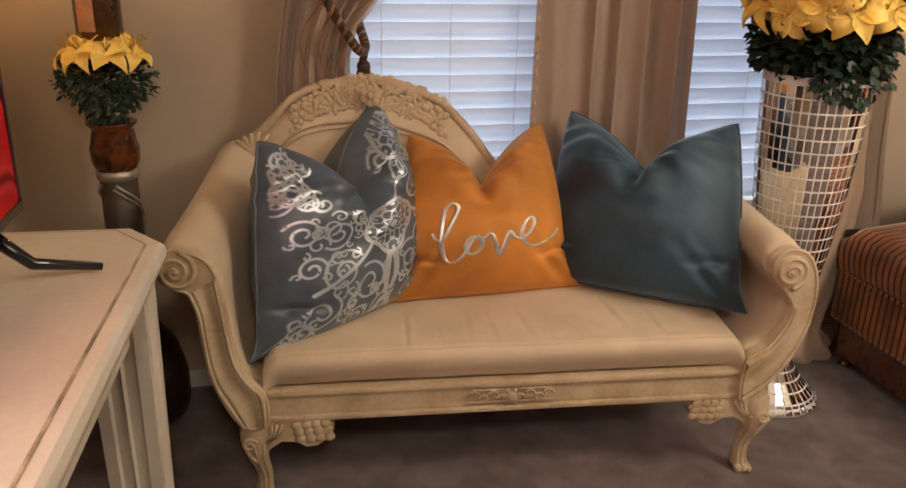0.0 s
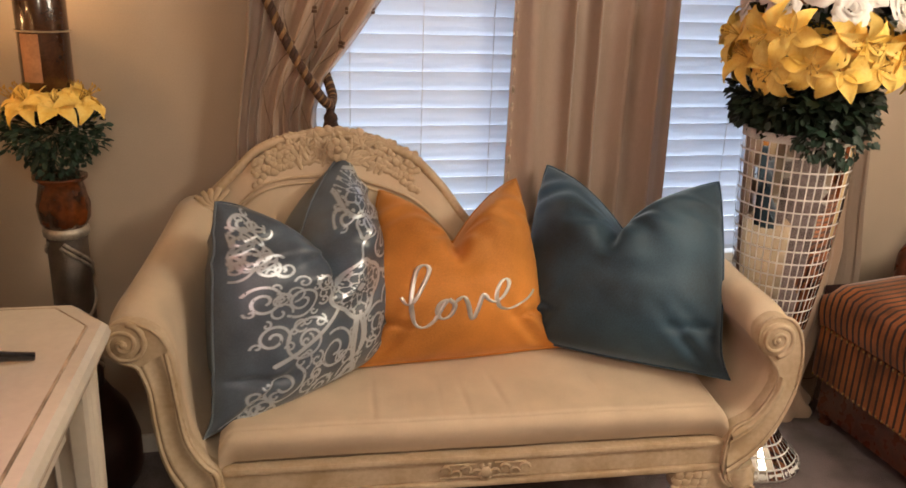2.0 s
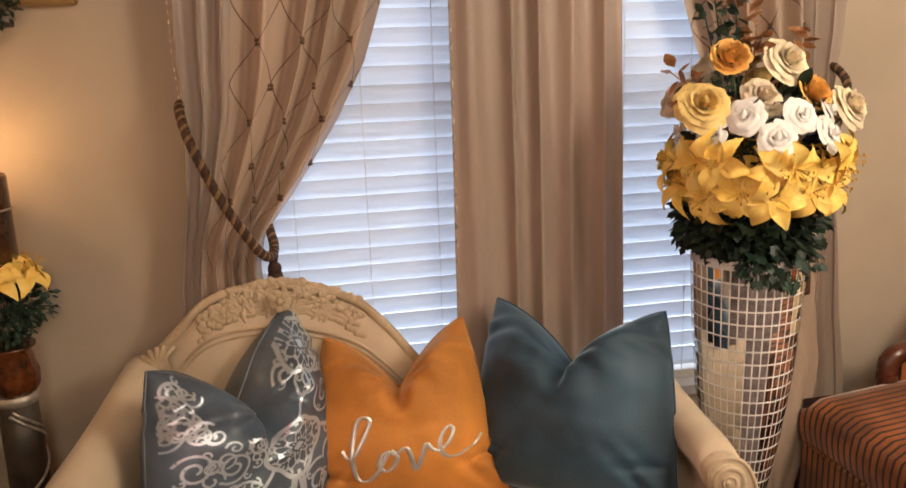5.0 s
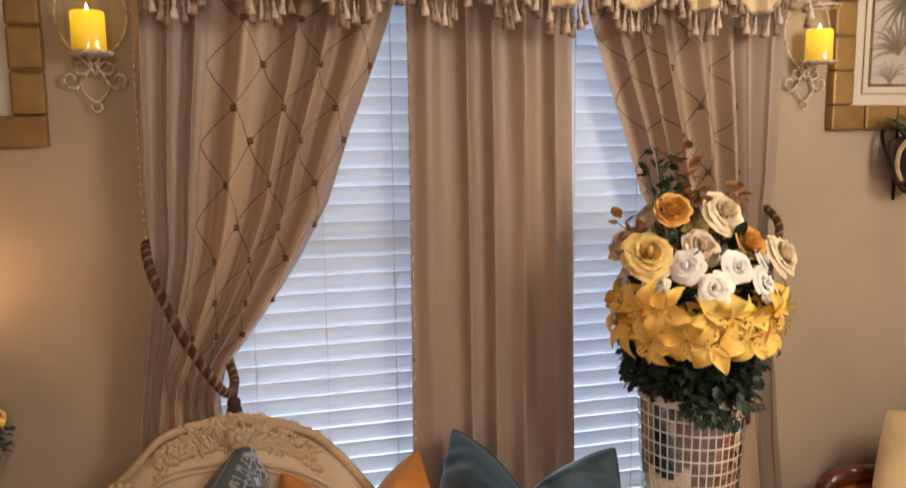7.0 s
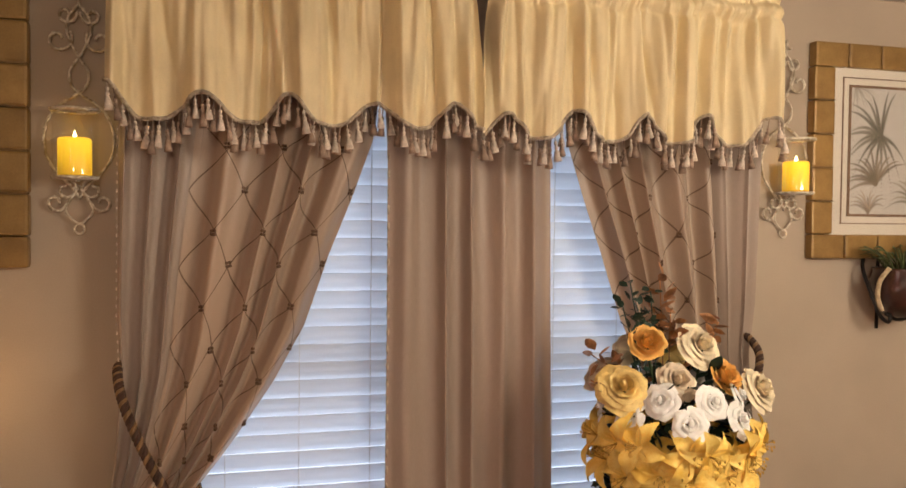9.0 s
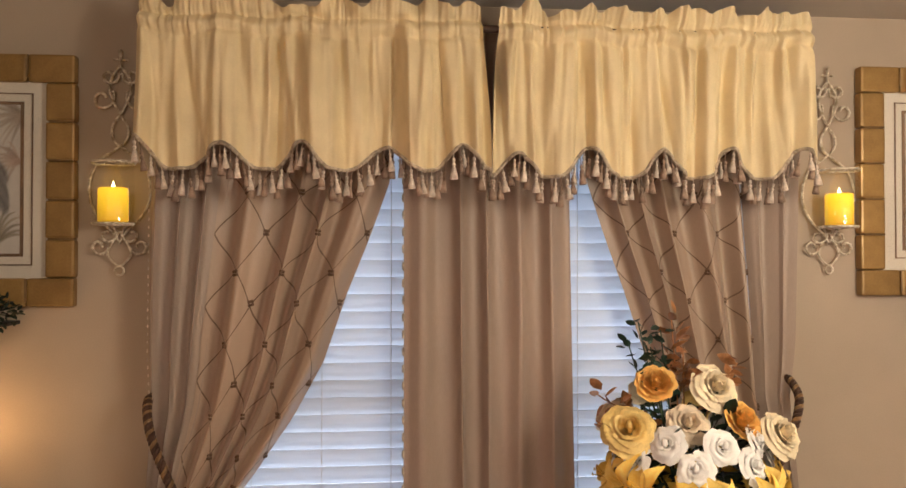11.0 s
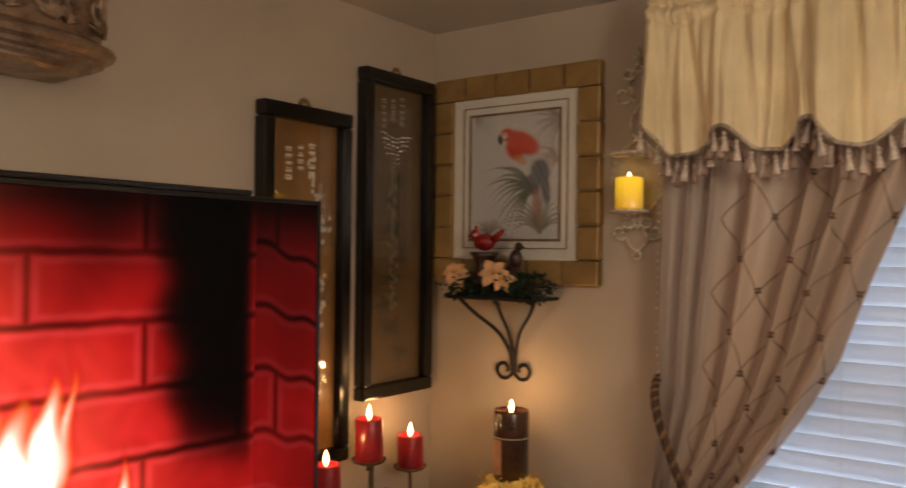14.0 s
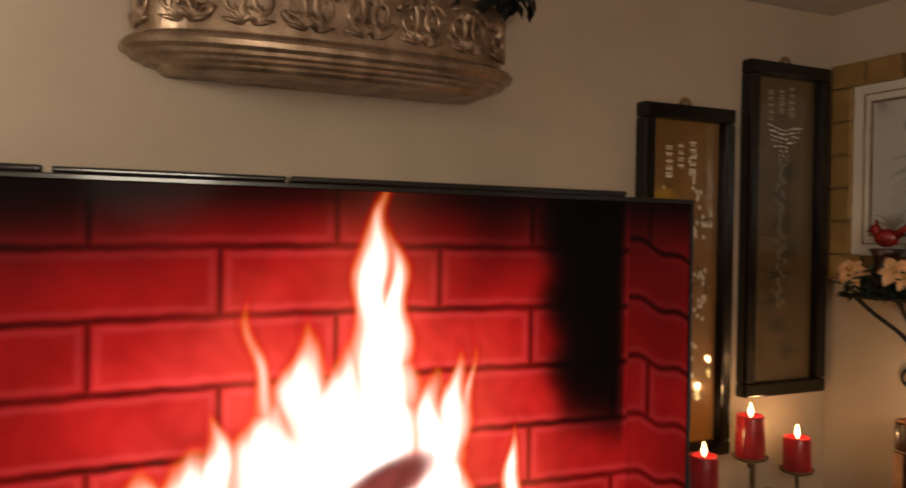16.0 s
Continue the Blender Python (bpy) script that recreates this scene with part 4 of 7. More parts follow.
        glowing = np.maximum(glowing, np.where(h > 0, np.exp(-((x - centre) / (width + 0.06)) ** 2) * np.clip(h * 2, 0, 1), 0))
    streak = 0.9 + 0.1 * soft_noise(x * 3, z * 0.6, 40)
    flame = np.clip(flame * streak, 0, 1.25)
    rgb = rgb + np.array([0.30, 0.045, 0.02]) * glowing[..., None]
    hot = np.stack([np.clip(flame * 2.2, 0, 2.4), np.clip(flame - 0.26, 0, 1.2) ** 1.25 * 2.0, np.clip(flame - 0.36, 0, 1.2) ** 1.2 * 2.0], -1)
    k = np.clip(flame * 1.25, 0, 1)[..., None]
    rgb = rgb * (1 - k) + hot * k
    log = np.exp(-(((x - 0.72) / 0.105) ** 2 + ((z - 0.555 - 0.36 * (x - 0.72)) / 0.046) ** 2) ** 4)[..., None]
    return rgb * (1 - log) + np.array([0.30, 0.055, 0.045]) * (0.35 + 0.8 * mottled[..., None] ** 4) * log


M["screen"] = painting("television_picture", 0.12, 1.62)
panel = M["screen"].node_tree.nodes["Principled BSDF"]
for link in list(panel.inputs["Base Color"].links):
    M["screen"].node_tree.links.remove(link)
panel.inputs["Base Color"].default_value = (0.006, 0.006, 0.006, 1)
panel.inputs["Specular IOR Level"].default_value = 0.008
me = painted("screen", TV1 - TV0 - 0.02, TT - TB - 0.026, 420, 240, fire_picture)
part("screen", me, M["screen"], tv, "lit screen showing a fire before red bricks", m=pose(TVX + 0.001, (TV0 + TV1) / 2, (TT + TB) / 2 + 0.003, 0, 0, 90))

for y0, y1, h in ((-2.56, -2.217, 0.012), (-2.205, -1.838, 0.011), (-1.830, -1.109, 0.012)):
    part("top_strip", Soup().box((TVX - 0.036, y0, TT + 0.0005), (TVX + 0.002, y1, TT + h), 0.004), M["black_gloss"], tv, "glossy black strip on the top edge")

# ---- curtains ----
M["lining"] = material("grey_taupe_lining", (0.40, 0.315, 0.26), 0.46, vary=0.08, scale=5, grain=0.12, grain_scale=500, stretch=(1, 1, 0.15), sheen=0.2)


def lattice_cloth():
    """Taupe satin with a brown stitched diamond lattice laid along the cloth."""
    mt = material("stitched_taupe_satin", (0.45, 0.335, 0.255), 0.42, vary=0.08, scale=5, grain=0.12, grain_scale=500, stretch=(1, 1, 0.15), sheen=0.25)
    nt = mt.node_tree
    uv = nt.nodes.new("ShaderNodeUVMap")
    sep = nt.nodes.new("ShaderNodeSeparateXYZ")
    nt.links.new(uv.outputs["UV"], sep.inputs[0])

    def op(kind, a, b=None):
        n = nt.nodes.new("ShaderNodeMath")
        n.operation = kind
        for i, v in enumerate((a, b)):
            if v is None:
                continue
            if isinstance(v, (int, float)):
                n.inputs[i].default_value = v
            else:
                nt.links.new(v, n.inputs[i])
        return n.outputs[0]

    wob = op("MULTIPLY", op("SINE", op("MULTIPLY", sep.outputs["Y"], 2 * math.pi)), 0.05)
    lines = None
    for sign in (1, -1):
        a = op("ADD", op("MULTIPLY", sep.outputs["X"], sign), op("ADD", sep.outputs["Y"], wob))
        d = op("ABSOLUTE", op("SUBTRACT", op("FRACT", a), 0.5))
        near = op("LESS_THAN", d, 0.014)
        lines = near if lines is None else op("MAXIMUM", lines, near)
    b = nt.nodes["Principled BSDF"]
    old = b.inputs["Base Color"].links[0].from_socket
    mix = nt.nodes.new("ShaderNodeMix")
    mix.data_type = "RGBA"
    mix.inputs["B"].default_value = (0.16, 0.10, 0.065, 1)
    nt.links.new(old, mix.inputs["A"])
    nt.links.new(lines, mix.inputs["Factor"])
    nt.links.new(mix.outputs["Result"], b.inputs["Base Color"])
    return mt


M["lattice"] = lattice_cloth()
M["tuft"] = material("brown_tuft_thread", (0.15, 0.085, 0.05), 0.7, vary=0.2, scale=60)


def interp(z, pts):
    zs, xs = zip(*sorted(pts))
    return float(np.interp(z, zs, xs))


def cloth(left, right, z0, z1, folds, depth, y0, nu=150, nv=70, phase=0.0, spread=None, seed=0, u0=0.0, u1=1.0, harmonic=0.25):
    """Rows of points of a hanging cloth; left and right give its edges at each height."""
    rows, uvs = [], []
    for z in np.linspace(z1, z0, nv):
        l, r = interp(z, left), interp(z, right)
        k = min(1.0, (r - l) / 0.4)
        row = []
        for u in np.linspace(u0, u1, nu):
            ph = 2 * math.pi * (folds * (u + 0.16 * noise.noise((u * 2.6, seed, 0.3)) + 0.02 * noise.noise((u * 2, z * 1.1, seed))) + phase)
            w = math.sin(ph) + harmonic * math.sin(2.1 * ph + 1.3 + seed) + 0.45 * noise.noise((u * 6, z * 0.9, seed)) + 0.22 * noise.noise((u * 17, z * 1.6, seed + 5))
            x = l + (r - l) * u + 0.006 * math.cos(ph) * k
            row.append((x, y0 - depth * (0.35 + 0.65 * k) * w - (1 - k) * 0.02 * math.sin(math.pi * u), z))
        rows.append(row)
    return rows


def cloth_mesh(name, rows, uv=None):
    sp = Soup().grid(rows, flip=False)
    me = sp.mesh(name)
    if uv:
        layer = me.uv_layers.new(name="UVMap")
        nr, nc = len(rows), len(rows[0])
        flat = np.array([uv(j / (nc - 1), rows[i][j][2]) for i in range(nr) for j in range(nc)])
        idx = np.zeros(len(me.loops), dtype=np.int32)
        me.loops.foreach_get("vertex_index", idx)
        layer.data.foreach_set("uv", flat[idx].ravel().astype(np.float32))
    return me


LEFT_OUT = [(2.36, 0.83), (1.96, 0.828), (1.5, 0.825), (1.36, 0.832), (1.15, 0.820), (0.93, 0.790), (0.5, 0.770), (0.02, 0.76)]
LEFT_IN = [(2.36, 1.50), (1.95, 1.452), (1.80, 1.398), (1.651, 1.338), (1.466, 1.275), (1.324, 1.198), (1.167, 1.09), (1.06, 1.005), (0.98, 0.985), (0.7, 1.02), (0.02, 1.06)]
RIGHT_IN = [(2.36, 1.93), (1.95, 1.985), (1.80, 2.035), (1.65, 2.09), (1.47, 2.15), (1.32, 2.22), (1.167, 2.30), (1.06, 2.36), (0.98, 2.375), (0.7, 2.33), (0.02, 2.28)]
RIGHT_OUT = [(2.36, 2.59), (1.96, 2.575), (1.5, 2.56), (1.36, 2.545), (1.05, 2.58), (0.9, 2.60), (0.7, 2.62), (0.5, 2.65), (0.02, 2.68)]
PER_U, PER_Z = 4.4, 0.19
for left, right, label, flip in ((LEFT_OUT, LEFT_IN, "taupe satin curtain with stitched diamond lattice, tied back with rope", 0), (RIGHT_IN, RIGHT_OUT, "taupe satin curtain with stitched diamond lattice, tied back beside the vase", 1)):
    cur = thing("side_curtain", label, "curtain", group="tied-back curtains")
    a, b = (0.30, 1.0) if not flip else (0.0, 0.74)
    rows = cloth(left, right, 0.02, 2.36, 6.5, 0.024, -0.076, nu=240, nv=90, seed=3 + flip, u0=a, u1=b)
    me = cloth_mesh("patterned_panel", rows, lambda u, z, f=flip: ((u * 0.7) * PER_U, z / PER_Z + (0.5 if f else 0)))
    part("patterned_panel", me, M["lattice"], cur)
    a, b = (0.0, 0.315) if not flip else (0.725, 1.0)
    part("plain_panel", cloth_mesh("plain_panel", cloth(left, right, 0.02, 2.36, 7.0, 0.017, -0.08, nu=100, nv=90, seed=3 + flip, u0=a, u1=b)), M["lining"], cur, "plain taupe edge panel")
    if not flip:
        edge = Soup()
        for z in np.arange(1.40, 1.98, 0.021):
            edge.ball((interp(z, left) + 0.006, -0.094, z), 0.0030, 6, (0.7, 0.7, 1.6))
        tagged(part("bead_edging", edge, M["tassel"], cur, "pale beaded edging"), kind="stuff")
    # small square tufts where the stitched lines cross
    tuft = Soup()
    for i in (-1, 1):
        for j in (-1, 1):
            tuft.box((i * 0.0055 - 0.0045, -0.005, j * 0.0055 - 0.0045), (i * 0.0055 + 0.0045, 0.003, j * 0.0055 + 0.0045), 0.002)
    tme = tuft.mesh("tuft")
    nr, nc = len(rows), len(rows[0])
    off = 0.5 if flip else 0.0
    for iu in range(-8, 40):
        for iz in range(0, 40):
            # both line families cross where u' + z' and z' - u' are half numbers
            up, zp = iu * 0.5, iz * 0.5
            if abs((up + zp) % 1 - 0.5) > 0.01:
                continue
            u, z = up / (0.7 * PER_U), (zp - off) * PER_Z
            if not 0.02 < u < 0.98 or not 1.06 < z < 2.0:
                continue
            i, j = round((2.36 - z) / 2.34 * (nr - 1)), round(u * (nc - 1))
            p = rows[i][j]
            q = rows[i][min(nc - 1, j + 1)]
            part("tuft", tme, M["tuft"], cur, m=pose(p[0], p[1] - 0.002, p[2], 0, random.uniform(-12, 12), math.degrees(math.atan2(q[1] - p[1], q[0] - p[0])) if abs(q[0] - p[0]) > 1e-4 else 0) @ Matrix.Scale(0.8, 4))
    # twisted rope tie
    if flip:
        path = spline([(2.55, -0.05, 1.42), (2.548, -0.135, 1.36), (2.50, -0.16, 1.24), (2.43, -0.165, 1.12), (2.37, -0.15, 1.03), (2.345, -0.12, 0.99), (2.36, -0.06, 1.03)], 12)
    else:
        path = spline([(0.845, -0.045, 1.385), (0.835, -0.10, 1.375), (0.855, -0.145, 1.30), (0.91, -0.160, 1.17), (0.97, -0.165, 1.065), (1.005, -0.150, 1.02), (1.022, -0.10, 1.03), (1.01, -0.055, 1.08)], 12)
    tie = thing("rope_tieback", "brown and gold twisted rope curtain tieback", "tieback", group="tiebacks")
    n = len(path)
    for k, (mat, nm) in enumerate(((M["rope_dark"], "dark_strand"), (M["rope_gold"], "gold_strand"), (M["rope_dark"], "dark_strand"))):
        pts = []
        fine = spline(path, 4)
        for i, p in enumerate(fine):
            d = (Vector(fine[min(i + 1, len(fine) - 1)]) - Vector(fine[max(i - 1, 0)])).normalized()
            s1 = d.orthogonal().normalized()
            s1 = Vector((0, -1, 0)) - d * d.dot(Vector((0, -1, 0)))
            s1.normalize()
            s2 = d.cross(s1)
            a = i * 0.52 + k * 2.094
            pts.append(Vector(p) + (s1 * math.cos(a) + s2 * math.sin(a)) * 0.0062)
        part(nm, Soup().tube(pts, 0.0062, 7), mat, tie)
    end = Vector((1.018, -0.092, 1.0)) if not flip else Vector((2.415, -0.175, 0.955))
    part("hanging_cord", Soup().tube([end + Vector((0.002 * math.sin(t * 9), -0.006, 0.02 - t * (0.06 if not flip else 0.06))) for t in np.linspace(0, 1, 10)], 0.010, 8), M["rope_dark"], tie)
    sk = Soup()
    zt = end.z - (0.03 if not flip else 0.03)
    for k in range(26):
        a = k / 26 * 2 * math.pi
        sk.tube([(end.x + 0.012 * math.cos(a), end.y + 0.012 * math.sin(a), zt), (end.x + 0.026 * math.cos(a), end.y + 0.022 * math.sin(a), zt - 0.05), (end.x + 0.028 * math.cos(a), end.y + 0.024 * math.sin(a), zt - 0.12)], 0.0034, 5)
    sk.ball((end.x, end.y, zt + 0.005), 0.018, 10)
    part("tassel", sk, M["rope_dark"] if not flip else material("bronze_tassel", (0.16, 0.075, 0.035), 0.5, vary=0.3, scale=80), tie, "bronze-brown tassel")

MIDL, MIDR = [(2.36, 1.46), (1.9, 1.482), (0.8, 1.480), (0.02, 1.47)], [(2.36, 1.96), (1.9, 1.935), (0.8, 1.955), (0.02, 1.97)]
cur = thing("centre_curtain", "plain taupe curtain hanging straight between the two windows", "curtain")
part("cloth", cloth_mesh("cloth", cloth(MIDL, MIDR, 0.02, 2.36, 4.6, 0.017, -0.062, nu=170, nv=60, seed=9, harmonic=0.12)), M["silk"], cur)
sp = Soup()
for z in np.arange(0.1, 2.0, 0.045):
    sp.ball((1.482, -0.085, z), 0.007, 6, (0.6, 0.6, 1.8))
part("hem_edging", sp, M["braid"], cur)

rod = thing("curtain_rod", "slim bronze-brown curtain rod under the ceiling", "curtain rod")
part("rail", Soup().tube([(0.828, -0.142, 2.338), (2.578, -0.142, 2.338)], 0.010, 10), M["rope_dark"], rod)
for x in (0.84, 2.57):
    part("rod_bracket", Soup().box((x - 0.008, -0.142, 2.325), (x + 0.008, -0.0005, 2.331), 0.002).box((x - 0.015, -0.006, 2.30), (x + 0.015, -0.0005, 2.355), 0.002), M["rope_dark"], rod)

M["tassel_dark"] = material("dark_tassel_thread", (0.34, 0.235, 0.175), 0.7, vary=0.25, scale=40, grain=0.6, grain_scale=300, by_piece=0.25)
TASSELS = []
for drop in (0.0, 0.012):
    stem = Soup().tube([(0, 0, 0), (0, 0, -0.012 - drop)], 0.0013, 5)
    stem.lathe([(0.0, -0.010 - drop), (0.0042, -0.013 - drop), (0.0042, -0.018 - drop), (0.0022, -0.022 - drop), (0.0048, -0.025 - drop), (0.0048, -0.029 - drop), (0.003, -0.031 - drop), (0.0058, -0.037 - drop), (0.0085, -0.050 - drop), (0.0098, -0.060 - drop), (0.0070, -0.0605 - drop), (0.0, -0.056 - drop)], 9, wave=lambda a, z: 0.0006 * math.sin(5 * a) * (z < -0.035))
    TASSELS.append(stem.mesh("tassel"))
for x0, x1, seed, period, peak, floor_z, rise in ((0.822, 1.702, 1, 0.2025, 0.823, 1.966, 0.066), (1.706, 2.585, 2, 0.1915, 1.966, 1.954, 0.074)):
    val = thing("valance", "gathered cream valance with scalloped hem and tassel fringe", "valance", group="valances")
    pleats = random.Random(40 + seed)
    creases = [(pleats.uniform(x0, x1), pleats.uniform(0.006, 0.014), pleats.uniform(0.016, 0.040), pleats.uniform(-0.04, 0.04)) for k in range(34)]

    def low(x):
        """Height of the hem: broad lobes with narrow arches between them."""
        w = (x - peak + 0.018 * noise.noise((x * 5, seed, 2))) / period
        return floor_z + rise * (0.5 + 0.5 * math.cos(2 * math.pi * w)) ** 1.7 * (1 + 0.45 * noise.noise((x * 3.1, seed, 0)))

    def vpoint(s, v):
        """s across from 0 to 1; v from 0 at the top ruffle to 1 at the hem."""
        inner = 0.024 * (1 - v) ** 1.4
        x = x0 + (inner if seed == 2 else 0) + (x1 - x0 - inner) * s
        body = min(1.0, max(0.0, (v - 0.13) / 0.16))
        deep = 0.0
        for cx, width, depth, lean in creases:
            d = (x - cx - lean * v) / (width * (0.8 + 1.1 * v))
            deep += depth * (0.45 + 0.55 * v) * math.exp(-d * d)
        wave = 0.034 * noise.noise((x * 15, v * 0.7, seed)) + 0.024 * noise.noise((x * 34, v * 1.1, seed + 3)) + 0.004 * noise.noise((x * 70, v * 3, seed))
        gather = 0.011 * noise.noise((x * 62, 0.3 + v, seed)) + 0.009 * noise.noise((x * 110, 2, seed))
        ruffle = max(0.0, 1 - v / 0.10)
        z = 2.396 + 0.034 * noise.noise((x * 24, 0.5, seed)) * ruffle + (low(x) - 2.398) * v
        stand = ruffle * (0.010 + 0.040 * noise.noise((x * 28, 1.5, seed)))
        rod_bulge = 0.011 * math.exp(-((v - 0.165) / 0.035) ** 2)
        pinch = 0.012 * math.exp(-((v - 0.105) / 0.018) ** 2) + 0.007 * math.exp(-((v - 0.225) / 0.02) ** 2)
        y = -0.158 - 0.020 * v + (min(deep, 0.040) - 0.014) * body - wave * (0.25 + 0.75 * body) - gather * (1 - body) - stand - rod_bulge + pinch
        return (x + 0.004 * noise.noise((x * 40, v, 9)), min(y, -0.128), z)

    part("cloth", Soup().grid([[vpoint(s, v) for s in np.linspace(0, 1, 330)] for v in np.concatenate([np.linspace(0, 0.26, 22), np.linspace(0.29, 1, 22)])]), M["cream_silk"], val)
    part("braid", Soup().tube([vpoint(s, 1.0) for s in np.linspace(0, 1, 200)], 0.0052, 6), M["braid"], val, "brown braided hem")
    for k, s in enumerate(np.arange(0.006, 1, 0.0152)):
        p = vpoint(s, 1.0)
        part("tassel", TASSELS[k % 2], M["tassel"] if k % 4 != 1 else M["tassel_dark"], val, m=Matrix.Translation((p[0], p[1] - 0.003, p[2] - 0.003)) @ pose(0, 0, 0, random.uniform(-7, 7), random.uniform(-8, 8), 0) @ Matrix.Scale(random.uniform(0.9, 1.12), 4))


# ---- sconces with candles ----
M["sconce"] = material("distressed_white_iron", (0.74, 0.68, 0.58), 0.5, 0.2, vary=0.25, scale=60, second=(0.38, 0.30, 0.20))
M["led_wax"] = glow("lit_yellow_wax", (1.0, 0.60, 0.03), 0.8)
nt = M["led_wax"].node_tree
place, split, fade = nt.nodes.new("ShaderNodeTexCoord"), nt.nodes.new("ShaderNodeSeparateXYZ"), nt.nodes.new("ShaderNodeMapRange")
fade.inputs["From Max"].default_value, fade.inputs["To Min"].default_value, fade.inputs["To Max"].default_value = 0.085, 0.22, 0.95
nt.links.new(place.outputs["Object"], split.inputs[0])
nt.links.new(split.outputs["Z"], fade.inputs["Value"])
nt.links.new(fade.outputs["Result"], nt.nodes["Principled BSDF"].inputs["Emission Strength"])
M["flame"] = glow("flame", (1.0, 0.72, 0.30), 14.0)
M["clear"] = clear_pane("clear_glass")


def scroll_path(cx, cz, r0, a0, turns, sgn, n=22, y=-0.016):
    return [(cx + sgn * r0 * (1 - 0.72 * i / n) * math.cos(a0 + turns * 6.283 * i / n), y, cz + r0 * (1 - 0.72 * i / n) * math.sin(a0 + turns * 6.283 * i / n)) for i in range(n + 1)]


def sconce(x, z0):
    ob = thing("wall_sconce", "distressed white iron scroll sconce with glass candle tray", "sconce", pose(x, 0, z0), group="wall sconces")
    bead = Soup()
    for s in (-1, 1):
        fr = Soup()
        paths = [spline([(0, -0.016, 0.415), (s * 0.022, -0.016, 0.385), (s * 0.026, -0.016, 0.345), (s * 0.004, -0.016, 0.295), (s * -0.020, -0.016, 0.255), (s * -0.016, -0.016, 0.220), (s * 0.012, -0.016, 0.195), (s * 0.052, -0.016, 0.165), (s * 0.076, -0.016, 0.115), (s * 0.074, -0.016, 0.055), (s * 0.046, -0.016, 0.008), (s * 0.014, -0.016, -0.026), (0, -0.016, -0.05)], 6),
                 scroll_path(s * 0.028, 0.390, 0.024, 3.0, 0.95, s), scroll_path(s * 0.046, 0.330, 0.032, 2.6, 1.05, s),
                 scroll_path(s * 0.030, -0.030, 0.028, 1.4, 1.05, s), scroll_path(s * 0.052, -0.060, 0.024, 3.4, 1.0, s), spline([(0, -0.016, -0.02), (s * 0.030, -0.016, -0.075), (s * 0.012, -0.016, -0.105), (0, -0.016, -0.112)], 6)]
        for pts in paths:
            fr.tube(pts, 0.0034, 6)
        part("scroll_frame", fr, M["sconce"], ob)
        for pts in paths[:5]:
            for p in pts[::3]:
                bead.ball(p, 0.0046, 6)
    tagged(part("wire_wrap", bead, M["sconce"], ob, "pale wire knots wound round the scrolls"), kind="stuff")
    part("drop_ring", Soup().tube([(0.012 * math.cos(a), -0.016, -0.124 + 0.012 * math.sin(a)) for a in np.linspace(0, 6.283, 18)], 0.003, 6), M["sconce"], ob)
    fr = Soup()
    fr.tube([(0, -0.016, 0.41), (0, -0.016, 0.445)], 0.0035, 6).ball((0, -0.016, 0.450), 0.007, 8, (0.8, 0.8, 1.7)).ball((-0.012, -0.016, 0.434), 0.005, 6, (1.7, 0.8, 0.8)).ball((0.012, -0.016, 0.434), 0.005, 6, (1.7, 0.8, 0.8))
    part("finial", fr, M["sconce"], ob)
    tray = Soup().lathe([(0.0, -0.008), (0.05, -0.007), (0.054, -0.001), (0.051, 0.001), (0.046, -0.003), (0.0, -0.004)], 28, (0, -0.07, 0.0))
    tray.tube([(0, -0.016, -0.006), (0, -0.07, -0.01)], 0.004, 6)
    part("tray", tray, M["sconce"], ob)
    ring = Soup().tube([(0.052 * math.cos(a), -0.07 + 0.052 * math.sin(a), 0.155) for a in np.linspace(0, 6.283, 30)], 0.0042, 6)
    ring.tube([(0, -0.016, 0.155), (0, -0.022, 0.155)], 0.0035, 6)
    part("ring", ring, M["sconce"], ob)
    part("glass_cup", Soup().lathe([(0.0515, 0.004), (0.052, 0.153), (0.050, 0.153), (0.0495, 0.006)], 32, (0, -0.07, 0.0)), M["clear"], ob, "clear glass cylinder").visible_shadow = False
    can = thing("pillar_candle", "lit yellow pillar candle standing in a wall sconce", "candle", pose(x, -0.07, z0 + 0.002), group="sconce candles")
    part("wax", Soup().lathe([(0.0, 0.0), (0.036, 0.0), (0.0375, 0.004), (0.037, 0.084), (0.033, 0.088), (0.028, 0.083), (0.0, 0.076)], 28), M["led_wax"], can)
    part("flame", Soup().lathe([(0.0, 0.078), (0.0045, 0.084), (0.005, 0.09), (0.0025, 0.099), (0.0, 0.106)], 10), M["flame"], can)


sconce(0.738, 1.832)
sconce(2.704, 1.832)

# ---- pictures ----
M["bamboo"] = material("gilded_bamboo", (0.32, 0.195, 0.065), 0.38, 0.25, vary=0.15, scale=16, second=(0.26, 0.15, 0.05), by_piece=0.08)
M["node"] = material("dark_bamboo_node", (0.22, 0.125, 0.045), 0.55, vary=0.2, scale=40)
M["mat"] = material("ivory_mat", (0.72, 0.66, 0.57), 0.85, vary=0.03, scale=4)
M["fillet"] = material("brown_fillet", (0.20, 0.11, 0.06), 0.5, vary=0.2, scale=20)
M["picture_glass"] = clear_pane("picture_glass", 0.06)
M["print"] = painting("bird_print", 0.6)


